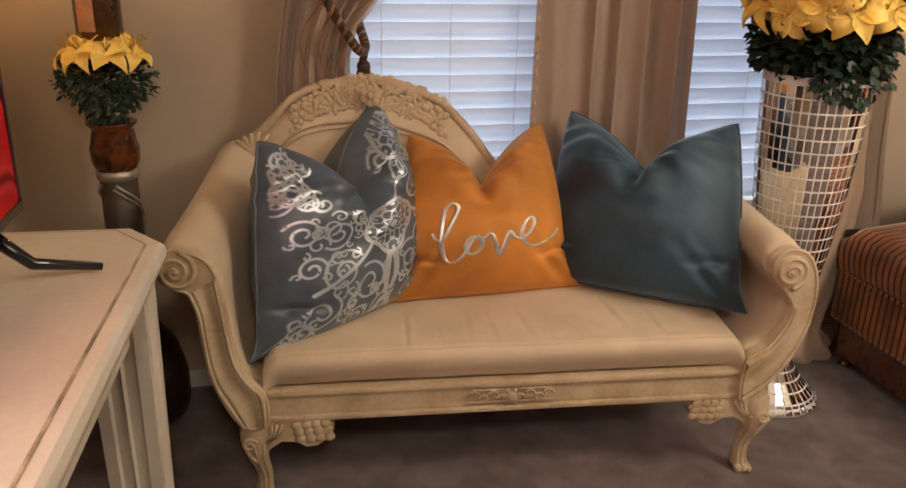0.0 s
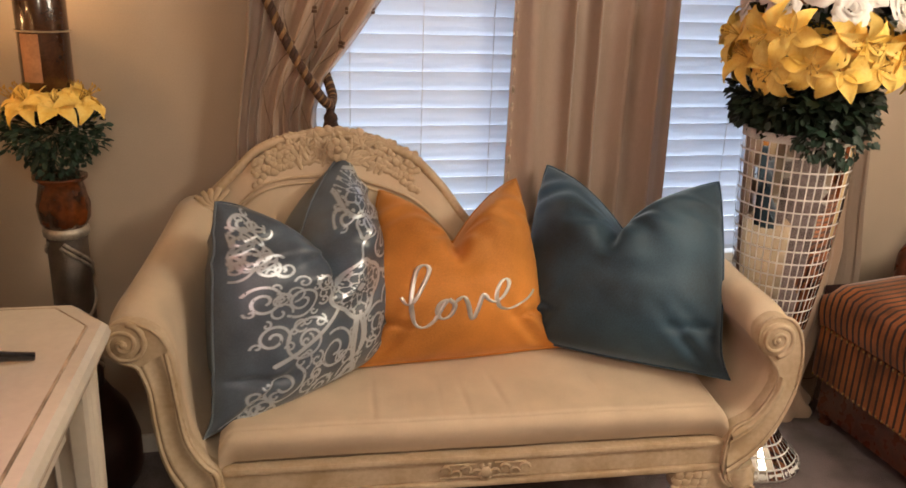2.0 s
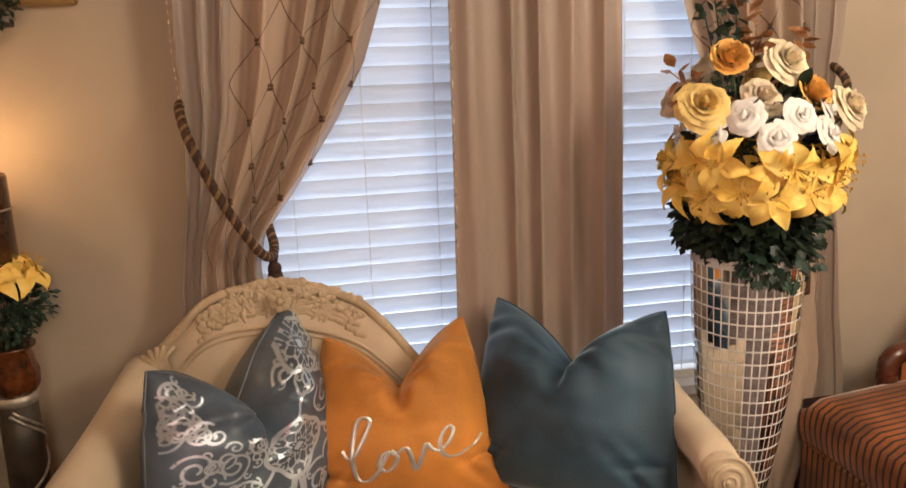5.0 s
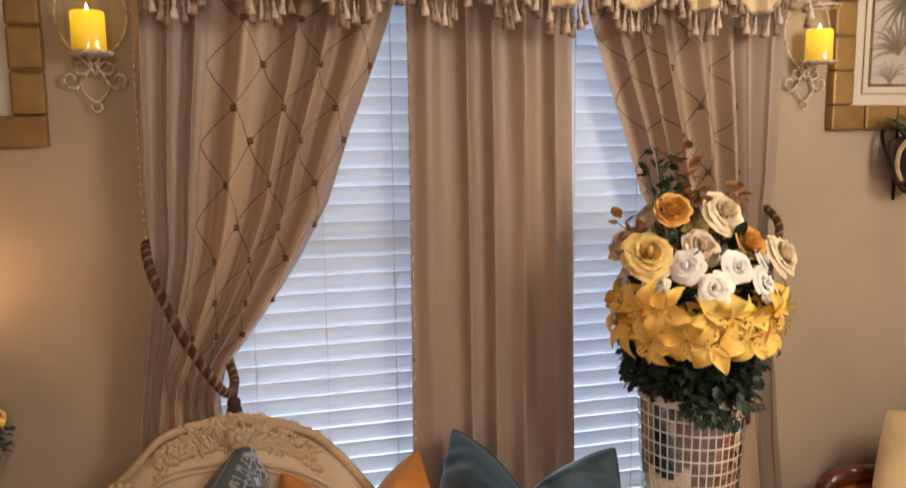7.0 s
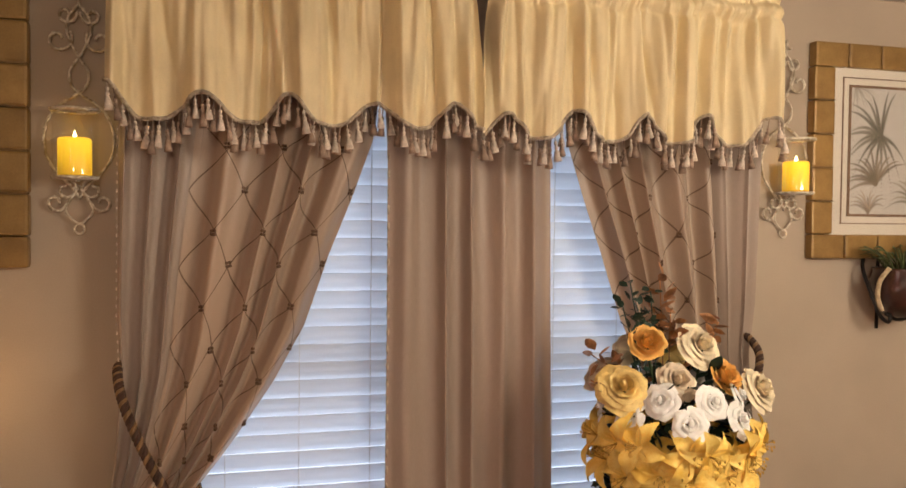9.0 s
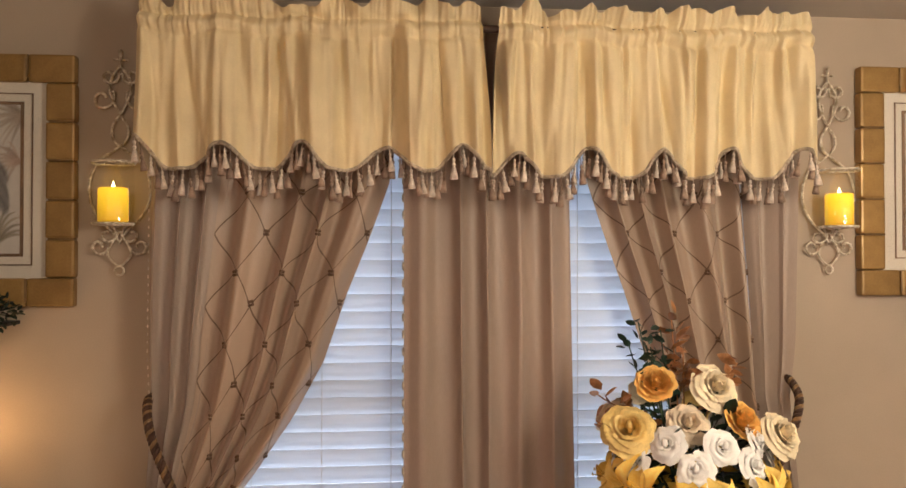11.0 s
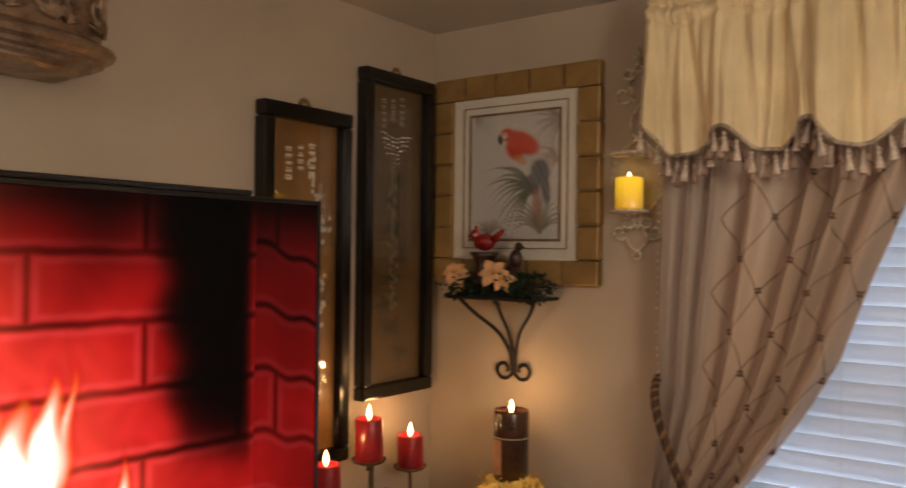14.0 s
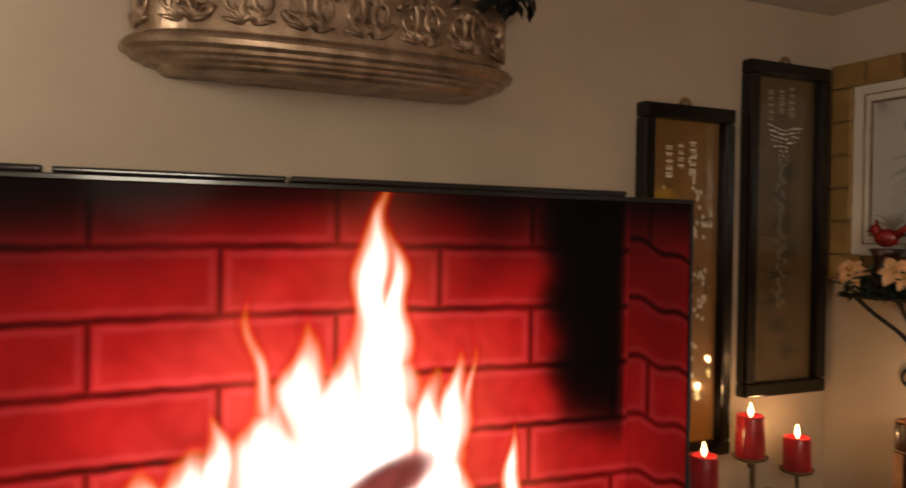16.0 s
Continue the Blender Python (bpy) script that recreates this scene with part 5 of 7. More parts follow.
def blot(s, t, cx, cy, rx, ry, a=0.0, hard=14):
    dx, dy = s - cx, t - cy
    c, q = math.cos(a), math.sin(a)
    d = np.sqrt(((dx * c + dy * q) / rx) ** 2 + ((-dx * q + dy * c) / ry) ** 2)
    return (1 / (1 + np.exp((d - 1) * hard)))[..., None]


def frond(s, t, x0, y0, x1, y1, bend, w):
    """A curved blade from one end to the other."""
    m = np.zeros_like(s)
    for k in np.linspace(0, 1, 22):
        px = x0 + (x1 - x0) * k
        py = y0 + (y1 - y0) * k + bend * math.sin(math.pi * k)
        m = np.maximum(m, np.exp(-(((s - px) / (w * (1.15 - k))) ** 2 + ((t - py) / (w * (1.15 - k))) ** 2) ** 2))
    return m[..., None]


def bird_picture(flip):
    """Palms on pale paper; a red parrot before them unless flip."""
    def fn(s, t):
        tint = 0.5 + 0.5 * np.sin(s * 37 + 3 * np.sin(t * 21)) * np.sin(t * 29 + 2 * np.sin(s * 17))
        rgb = np.array([0.56, 0.53, 0.50]) * (0.93 + 0.07 * tint[..., None])
        rg = random.Random(3 + flip)

        def fan(rgb, cx, cy, n, a0, a1, reach, droop, w, ink, strength):
            for k in range(n):
                a = a0 + (a1 - a0) * k / (n - 1) + rg.uniform(-0.06, 0.06)
                l = reach * rg.uniform(0.75, 1.1)
                rgb = rgb + (np.array(ink) * rg.uniform(0.7, 1.5) - rgb) * strength * frond(s, t, cx, cy, cx + l * math.cos(a), cy + l * math.sin(a) * 0.8 - droop, droop, w)
            return rgb

        # washed foliage in the corners
        rgb = fan(rgb, 1.02, 0.92, 11, 2.3, 4.3, 0.34, 0.03, 0.018, (0.26, 0.21, 0.17), 0.75)
        rgb = fan(rgb, 0.98, 0.62, 9, 1.9, 4.2, 0.24, 0.03, 0.018, (0.30, 0.22, 0.18), 0.7)
        rgb = fan(rgb, 0.05, 1.02, 8, 4.6, 6.0, 0.25, 0.02, 0.016, (0.30, 0.27, 0.23), 0.6)
        rgb = fan(rgb, 0.80, 0.06, 15, 0.3, 3.0, 0.44, 0.06, 0.017, (0.20, 0.17, 0.12), 0.85)
        rgb = fan(rgb, 0.22, 0.02, 11, 0.5, 2.8, 0.26, 0.04, 0.015, (0.25, 0.19, 0.14), 0.75)
        if flip:
            rgb = fan(rgb, 0.35, 0.62, 17, 1.2, 5.6, 0.50, 0.06, 0.021, (0.11, 0.10, 0.075), 0.95)
            rgb = fan(rgb, 0.30, 0.25, 13, 0.6, 3.4, 0.42, 0.05, 0.019, (0.16, 0.12, 0.08), 0.9)
            return np.clip(rgb, 0.01, 1)
        # the dark palm fan under the bird
        rgb = fan(rgb, 0.72, 0.40, 13, 2.55, 4.35, 0.62, 0.09, 0.020, (0.075, 0.085, 0.06), 0.95)
        grey = np.maximum(blot(s, t, 0.80, 0.52, 0.11, 0.10, -0.7), np.maximum(blot(s, t, 0.72, 0.43, 0.09, 0.08, -0.9), blot(s, t, 0.86, 0.40, 0.05, 0.14, 0.2)))
        feather = 0.75 + 0.25 * np.sin(s * 90 + t * 60)[..., None]
        rgb = rgb + (np.array([0.12, 0.125, 0.14]) * feather - rgb) * 0.85 * grey
        rgb = rgb + (np.array([0.34, 0.10, 0.06]) - rgb) * 0.6 * blot(s, t, 0.77, 0.27, 0.05, 0.13, 0.1)
        red = np.maximum(np.maximum(blot(s, t, 0.43, 0.835, 0.085, 0.055, -0.1), blot(s, t, 0.60, 0.765, 0.20, 0.085, -0.32)), blot(s, t, 0.52, 0.73, 0.11, 0.095, -0.5))
        rgb = rgb + (np.array([0.56, 0.055, 0.025]) * (0.9 + 0.15 * feather) - rgb) * red
        rgb = rgb + (np.array([0.58, 0.24, 0.06]) - rgb) * 0.7 * blot(s, t, 0.58, 0.63, 0.07, 0.035, -0.4)
        rgb = rgb + (np.array([0.60, 0.50, 0.44]) - rgb) * blot(s, t, 0.395, 0.83, 0.032, 0.026)
        rgb = rgb + (np.array([0.02, 0.02, 0.02]) - rgb) * np.maximum(blot(s, t, 0.345, 0.80, 0.026, 0.042, 0.3), blot(s, t, 0.405, 0.84, 0.007, 0.007))
        return np.clip(rgb, 0.01, 1)
    return fn


def framed_print(x0, x1, z0, z1, flip, label):
    ob = thing("framed_picture", label, "picture", group="framed prints")
    w = 0.074
    y0, y1 = -0.001, -0.034
    for i, (a, b, horizontal) in enumerate((((x0, z1 - w), (x1, z1), True), ((x0, z0), (x1, z0 + w), True), ((x0, z0 + w), (x0 + w, z1 - w), False), ((x1 - w, z0 + w), (x1, z1 - w), False))):
        n = 5
        for k in range(n):
            if horizontal:
                p0, p1 = x0 + (x1 - x0) * k / n, x0 + (x1 - x0) * (k + 1) / n
                box = Soup().box((p0 + 0.0015, y1 + random.uniform(-0.002, 0.001), a[1]), (p1 - 0.0015, y0, b[1]), 0.007)
                nd = Soup().box((p1 - 0.003, y1 - 0.004, a[1] + 0.012), (p1 + 0.002, y0 - 0.01, b[1] - 0.002), 0.003)
            else:
                p0, p1 = z0 + w + (z1 - z0 - 2 * w) * k / n, z0 + w + (z1 - z0 - 2 * w) * (k + 1) / n
                box = Soup().box((a[0], y1 + random.uniform(-0.002, 0.001), p0 + 0.0015), (b[0], y0, p1 - 0.0015), 0.007)
                nd = Soup().box((a[0] + 0.008, y1 - 0.004, p1 - 0.002), (b[0] - 0.002, y0 - 0.01, p1 + 0.003), 0.003)
            part("bamboo_piece", box, M["bamboo"], ob)
            if k < n - 1:
                part("bamboo_joint", nd, M["node"], ob)
    part("mat_board", Soup().box((x0 + w - 0.004, -0.020, z0 + w - 0.004), (x1 - w + 0.004, -0.006, z1 - w + 0.004)), M["mat"], ob)
    ax0, ax1, az0, az1 = x0 + 0.142, x1 - 0.140, z0 + 0.138, z1 - 0.132
    fl = Soup()
    for g, t in ((0.0, 0.008), (0.028, 0.003)):
        for a, b in (((ax0 - g - t, az0 - g - t), (ax1 + g + t, az0 - g)), ((ax0 - g - t, az1 + g), (ax1 + g + t, az1 + g + t)), ((ax0 - g - t, az0 - g), (ax0 - g, az1 + g)), ((ax1 + g, az0 - g), (ax1 + g + t, az1 + g))):
            fl.box((a[0], -0.0235, a[1]), (b[0], -0.019, b[1]))
    part("fillet", fl, M["fillet"], ob)
    me = painted("print", ax1 - ax0, az1 - az0, 150, 190, bird_picture(flip))
    part("print", me, M["print"], ob, "palm fronds on pale paper" if flip else "red parrot among grey palm fronds", m=pose((ax0 + ax1) / 2, -0.0225, (az0 + az1) / 2))
    part("glass_pane", Soup().box((x0 + w - 0.002, -0.029, z0 + w - 0.002), (x1 - w + 0.002, -0.0275, z1 - w + 0.002)), M["picture_glass"], ob).visible_shadow = False


framed_print(0.030, 0.630, 1.615, 2.272, False, "bamboo-framed print of a red parrot in an ivory mat")
framed_print(2.792, 3.392, 1.633, 2.292, True, "bamboo-framed palm print in an ivory mat beside the window")

# ---- lacquer panels on the side wall ----
M["panel_glass"] = clear_pane("panel_glass", 0.05)
M["panel_art"] = painting("inlaid_panel", 0.35)
# white for the beads that imitate a reflection on the second panel
M["pale_mark"] = material("reflection_white", (0.95, 0.94, 0.92), 0.25, 0.0, vary=0.1, scale=80)


def panel_art(kind):
    rng = np.random.RandomState(5 + kind)

    def fn(s, t):
        h = 3.6
        y = t * h
        n = 0.5 + 0.5 * np.sin(s * 11 + 2 * np.sin(y * 5)) * np.sin(y * 7)
        base = np.array([0.20, 0.092, 0.02]) if kind == 0 else np.array([0.10, 0.062, 0.026])
        rgb = base * (0.85 + 0.2 * n[..., None])
        pale_mark, leaf = np.zeros_like(s), np.zeros_like(s)
        # columns of small signs as plain bars
        for c in range(3):
            for r in range(5 - c % 2):
                cx, cy = 0.62 - c * 0.17, h * (0.93 if kind == 0 else 0.965) - r * 0.075 - 0.03 * c
                pale_mark = np.maximum(pale_mark, ((np.abs(s - cx) < 0.045) & (np.abs(y - cy) < 0.024) & (np.sin(s * 190 + r) + np.sin(y * 150 + c) > -0.4)) * (0.9 if kind == 0 else 0.35))
        if kind == 0:
            px, py, a = 0.2, 0.25 * h, 1.2
            for b in range(9):
                px, py, a = 0.30 + 0.45 * rng.rand(), h * (0.08 + 0.68 * b / 9), 1.0 + rng.rand()
                for k in range(30):
                    px, py, a = px + 0.016 * math.cos(a), py + 0.024 * math.sin(a), a + rng.normal(0, 0.25)
                    leaf = np.maximum(leaf, np.exp(-(((s - px) / 0.014) ** 2 + ((y - py) / 0.02) ** 2)))
                    if rng.rand() < 0.55:
                        qx, qy = px + rng.normal(0, 0.05), py + rng.normal(0, 0.07)
                        pale_mark = np.maximum(pale_mark, 0.75 * np.exp(-(((s - qx) / 0.022) ** 2 + ((y - qy) / 0.028) ** 2) ** 2))
        else:
            for b in range(8):
                px, py = 0.32 + 0.36 * rng.rand(), h * (0.10 + 0.085 * b)
                for k in range(22):
                    a, l = rng.rand() * 6.28, 0.14 + 0.20 * rng.rand()
                    for q in np.linspace(0, 1, 8):
                        leaf = np.maximum(leaf, np.exp(-(((s - px - l * q * math.cos(a)) / (0.034 * (1.1 - q))) ** 2 + ((y - py - l * q * 0.6 * math.sin(a)) / (0.034 * (1.1 - q))) ** 2)))
            for k in range(40):
                qx = 0.46 + 0.10 * math.sin(k * 1.7) * rng.rand()
                pale_mark = np.maximum(pale_mark, 0.16 * np.exp(-(((s - qx) / 0.03) ** 2 + ((y - h * (0.25 + 0.012 * k)) / 0.03) ** 2) ** 2))
        rgb = rgb + (np.array([0.014, 0.018, 0.012]) - rgb) * 0.9 * leaf[..., None]
        rgb = rgb + (np.array([0.80, 0.74, 0.64]) - rgb) * pale_mark[..., None]
        return np.clip(rgb, 0.005, 1)
    return fn


for kind, (ya, yb, z0, z1) in enumerate(((-0.765, -0.432, 1.105, 2.105), (-0.380, -0.044, 1.262, 2.262))):
    ob = thing("lacquer_panel", ("amber panel of blossom branches in a black lacquer frame", "dark panel of bamboo leaves in a black lacquer frame")[kind], "wall panel", group="lacquer panels")
    w = 0.042
    for a, b in (((ya, z1 - w), (yb, z1)), ((ya, z0), (yb, z0 + w)), ((ya, z0 + w), (ya + w, z1 - w)), ((yb - w, z0 + w), (yb, z1 - w))):
        part("frame_bar", Soup().box((0.0005, a[0] + 0.0005, a[1]), (0.042, b[0] - 0.0005, b[1]), 0.008), M["lacquer"], ob)
    part("artwork", painted("artwork", yb - ya - 2 * w + 0.004, z1 - z0 - 2 * w + 0.004, 110, 330, panel_art(kind)), M["panel_art"], ob, m=pose(0.013, (ya + yb) / 2, (z0 + z1) / 2, 0, 0, 90))
    part("glass_pane", Soup().box((0.0165, ya + w - 0.002, z0 + w - 0.002), (0.018, yb - w + 0.002, z1 - w + 0.002)), M["panel_glass"], ob).visible_shadow = False
    yc = (ya + yb) / 2
    # a chandelier's reflection in the panel glass, modelled as white beads
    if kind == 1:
        glint_beads = Soup()
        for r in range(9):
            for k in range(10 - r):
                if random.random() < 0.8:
                    glint_beads.ball((0.0145, yc + (k - (9 - r) / 2) * 0.0150 + random.uniform(-0.004, 0.004), z1 - 0.190 - r * 0.0135 - 0.006 * math.cos((k - (9 - r) / 2) * 0.5) + random.uniform(-0.003, 0.003)), random.uniform(0.003, 0.0062) * (1 - 0.05 * r), 6, (0.35, 1.3, 0.7))
        part("pearl_inlay", glint_beads, M["pale_mark"], ob, "white beads imitating a chandelier's reflection in the glass")
    hk = Soup().tube([(0.012, yc + 0.018 * math.cos(a), z1 + 0.004 + 0.02 * math.sin(a)) for a in np.linspace(0, math.pi, 14)], 0.003, 6)
    for d in (-0.016, 0, 0.016):
        hk.ball((0.012, yc + d, z1 + 0.006 + 0.012 * (d == 0)), 0.007, 8)
    part("hanger", hk, M["node"], ob, "small bronze hanger")

# ---- mirror-tiled floor vase ----
vase = thing("mirror_floor_vase", "tall floor vase covered in small mirror tiles with white joints", "vase", pose(2.157, -0.335, 0))
PROFILE = [(0.0, 0.05), (0.147, 0.05), (0.149, 0.062), (0.142, 0.072), (0.112, 0.102), (0.080, 0.135), (0.056, 0.175), (0.046, 0.222), (0.055, 0.26), (0.082, 0.36), (0.108, 0.50), (0.128, 0.65), (0.142, 0.80), (0.149, 0.92), (0.152, 0.985), (0.140, 0.985), (0.130, 0.90), (0.0, 0.88)]
PROFILE = [(r * (0.89 if z > 0.2 else 0.96), z) for r, z in PROFILE]
part("body", Soup().lathe([(max(0, r + 0.0006), z) for r, z in PROFILE], 48), M["grout"], vase, "white jointing body")
NCOL = 42


def vase_r(z):
    outer = PROFILE[2:15]
    return float(np.interp(z, [p[1] for p in outer], [p[0] for p in outer]))


rest = Soup()
rowz = list(np.arange(0.060, 0.215, 0.0235)) + list(np.arange(0.265, 0.96, 0.0335))
singles = 0
for ri, z in enumerate(rowz):
    h = 0.0195 if z < 0.22 else 0.0290
    cols = 36 if z < 0.22 else NCOL
    for c in range(cols):
        a0 = 2 * math.pi * (c + 0.10) / cols
        a1 = 2 * math.pi * (c + 0.90) / cols
        r0, r1 = vase_r(z), vase_r(z + h)
        tilt = random.uniform(-0.0004, 0.0004)
        vs = [(r0 * math.cos(a0), r0 * math.sin(a0), z), (r0 * math.cos(a1), r0 * math.sin(a1), z), (r1 * math.cos(a1), r1 * math.sin(a1), z + h), (r1 * math.cos(a0), r1 * math.sin(a0), z + h)]
        k = 1 + (0.0022 + tilt) / max(r0, 0.04)
        lean, tip = random.uniform(-0.0002, 0.0002), random.uniform(-0.0002, 0.0002)
        proud = [k + (sa * lean + sb * tip) / max(r0, 0.04) for sa, sb in ((-1, -1), (1, -1), (1, 1), (-1, 1))]
        vo = [(p[0] * g, p[1] * g, p[2]) for p, g in zip(vs, proud)]
        tile = Soup().add(vs + vo, [(4, 5, 6, 7), (0, 1, 5, 4), (1, 2, 6, 5), (2, 3, 7, 6), (3, 0, 4, 7)], False)
        mid = (math.degrees((a0 + a1) / 2) + 360) % 360
        if 190 < mid < 330 and z > 0.33 and singles < 300:
            part("mirror_tile", tile, M["mirror"], vase)
            singles += 1
        else:
            rest.add(tile.v, tile.f, False)
tagged(part("more_mirror_tiles", rest, M["mirror"], vase), kind="stuff")


# ---- flowers ----
M["leaf"] = material("dark_green_leaf", (0.010, 0.024, 0.011), 0.5, vary=0.3, scale=20, by_island=0.35)
M["leaf2"] = material("blue_green_leaf", (0.026, 0.060, 0.038), 0.5, vary=0.25, scale=20, by_island=0.3)
M["lily"] = material("yellow_petal", (0.92, 0.70, 0.22), 0.6, vary=0.08, scale=25, second=(0.88, 0.56, 0.09), by_island=0.12)
M["white_petal"] = material("white_petal", (0.94, 0.93, 0.91), 0.65, vary=0.05, scale=20)
M["cream_petal"] = material("cream_petal", (0.93, 0.79, 0.56), 0.65, vary=0.1, scale=20, by_island=0.16)
M["beige_petal"] = material("beige_petal", (0.85, 0.70, 0.52), 0.65, vary=0.1, scale=20, by_island=0.16)
M["orange_petal"] = material("orange_petal", (0.92, 0.52, 0.14), 0.6, vary=0.12, scale=20, by_island=0.12)
M["gold_petal"] = material("yellow_rose_petal", (0.95, 0.66, 0.24), 0.6, vary=0.15, scale=20, by_island=0.12)
M["copper"] = material("copper_foil_leaf", (0.52, 0.25, 0.11), 0.35, 0.5, vary=0.25, scale=30, by_island=0.2)
M["stem"] = material("green_stem", (0.05, 0.08, 0.03), 0.6, vary=0.2, scale=30)
M["stamen"] = material("yellow_stamen", (0.62, 0.36, 0.06), 0.7, vary=0.2, scale=60)


def petal(sp, base, turn, length, width, cup, recurve, point=1.0, n=6, twist=0.0):
    """A petal from base; turn carries it from lying along +x with its face up."""
    rows = []
    for i in range(n + 1):
        t = i / n
        w = width * (math.sin(math.pi * min(1, (t * 0.86 + 0.10))) ** (0.75 * point)) if t < 1 else width * 0.10
        a = cup * t - recurve * t * t
        x, z = length * t * math.cos(a * 0.6), length * t * math.sin(a)
        rows.append([turn @ Vector((x, w * s, z + 0.35 * w * s * s * (1 if cup > 0 else -1) + 0.045 * length * math.sin(8 * s + 5 * t + twist) * t)) + Vector(base) for s in (-1, -0.5, 0, 0.5, 1)])
    sp.grid(rows)


def rose(centre, face, r, mat, parent, name="rose", seed=1):
    """Cupped petals wrapped round a bud, the outer ones open with rolled rims."""
    rg = random.Random(seed)
    q = Vector(face).to_track_quat("Z", "Y").to_matrix()
    c = Vector(centre) - q @ Vector((0, 0, 0.30 * r))
    rings = ((2, 0.16, 0.74, 0.0, 1.9), (3, 0.27, 0.78, 0.03, 1.5), (4, 0.40, 0.74, 0.07, 1.2), (5, 0.54, 0.66, 0.12, 1.0), (6, 0.68, 0.54, 0.17, 0.85), (6, 0.82, 0.38, 0.22, 0.80), (6, 0.92, 0.20, 0.24, 0.78))
    if "orange" in name:
        rings = ((2, 0.12, 0.72, 0.0, 1.9), (3, 0.22, 0.80, 0.0, 1.4), (5, 0.34, 0.82, 0.02, 1.0), (6, 0.48, 0.80, 0.03, 0.9), (7, 0.62, 0.74, 0.05, 0.8), (7, 0.76, 0.60, 0.07, 0.75), (7, 0.88, 0.40, 0.10, 0.7))
    elif "white" in name:
        rings = ((3, 0.22, 0.62, 0.05, 1.3), (4, 0.45, 0.55, 0.16, 1.0), (5, 0.72, 0.40, 0.26, 0.85), (6, 0.95, 0.18, 0.24, 0.7))
    r *= 0.86
    sp = Soup().ball(c + q @ Vector((0, 0, 0.45 * r)), 0.17 * r, 8, (1, 1, 1.5))
    for ring, (n, reach, high, curl_out, half) in enumerate(rings):
        for k in range(n):
            a = 2 * math.pi * (k + 0.37 * ring) / n + rg.uniform(-0.18, 0.18)
            tall, wide, ruck = high * rg.uniform(0.84, 1.10), reach * rg.uniform(0.88, 1.10), rg.random() * 6
            rows = []
            for t in np.linspace(0, 1, 8):
                row = []
                for f in np.linspace(-1, 1, 7):
                    shape = half * (0.35 + 0.65 * math.sin(min(1.0, t * 1.15) * math.pi / 2)) * (1 - 0.22 * max(0, t - 0.8) / 0.2)
                    roll_over = max(0.0, t - 0.62) / 0.38
                    rim = 1 - 0.12 * f * f * t
                    rad = wide * (0.16 + 0.84 * math.sin(t * rim * 1.45)) + curl_out * roll_over ** 2 * (1 - 0.3 * f * f) + 0.045 * math.sin(5 * f + ruck) * t * t
                    rad *= 1 - (0.55, 0.38, 0.24, 0.12, 0.04, 0.0, 0.0)[ring] * max(0.0, t - 0.35) ** 1.3
                    z = tall * (t * rim) - 0.75 * curl_out * roll_over ** 2.2 + 0.025 * math.sin(5 * f + ruck) * t
                    b = a + shape * f
                    row.append(c + q @ (Vector((rad * math.cos(b), rad * math.sin(b), z)) * r))
                rows.append(row)
            sp.grid(rows)
    return part(name, sp, mat, parent)


def lily(centre, face, r, mat, parent, seed=1):
    rg = random.Random(seed)
    q = Vector(face).to_track_quat("Z", "Y").to_matrix()
    sp = Soup()
    for k in range(6):
        a = 2 * math.pi * k / 6 + rg.uniform(-0.12, 0.12)
        petal(sp, centre, q @ Matrix.Rotation(a, 3, "Z"), r * rg.uniform(0.9, 1.12), r * (0.27 if k % 2 else 0.34), 0.95, 1.15 + rg.uniform(-0.2, 0.45), 1.45, 8, rg.random() * 6)
    ob = part("lily", sp, mat, parent)
    st = Soup()
    for k in range(5):
        a = k * 1.257 + rg.random()
        tip = Vector(centre) + q @ Vector((0.16 * r * math.cos(a), 0.16 * r * math.sin(a), 0.55 * r))
        st.tube([centre, tip], 0.0009, 4).ball(tip, 0.0022, 5, (1, 1, 1.8))
    part("pistil", st, M["stamen"], ob)
    return ob


def leaf(sp, base, direction, size, rg, lobes=False):
    q = Vector(direction).to_track_quat("X", "Z").to_matrix() @ Matrix.Rotation(rg.uniform(-1, 1), 3, "X")
    out = [(0, 0, 0), (0.25, 0.34, 0.05), (0.45, 0.26, 0.04), (0.62, 0.36, 0.02), (0.78, 0.16, 0), (1.0, 0, -0.08), (0.78, -0.16, 0), (0.62, -0.36, 0.02), (0.45, -0.26, 0.04), (0.25, -0.34, 0.05)] if lobes else [(0, 0, 0), (0.3, 0.26, 0.04), (0.6, 0.28, 0.03), (0.85, 0.14, 0), (1.0, 0, -0.06), (0.85, -0.14, 0), (0.6, -0.28, 0.03), (0.3, -0.26, 0.04)]
    vs = [Vector(base) + q @ (Vector(p) * size) for p in out] + [Vector(base) + q @ Vector((0.5 * size, 0, -0.05 * size))]
    n = len(out)
    sp.add(vs, [(i, (i + 1) % n, n) for i in range(n)])


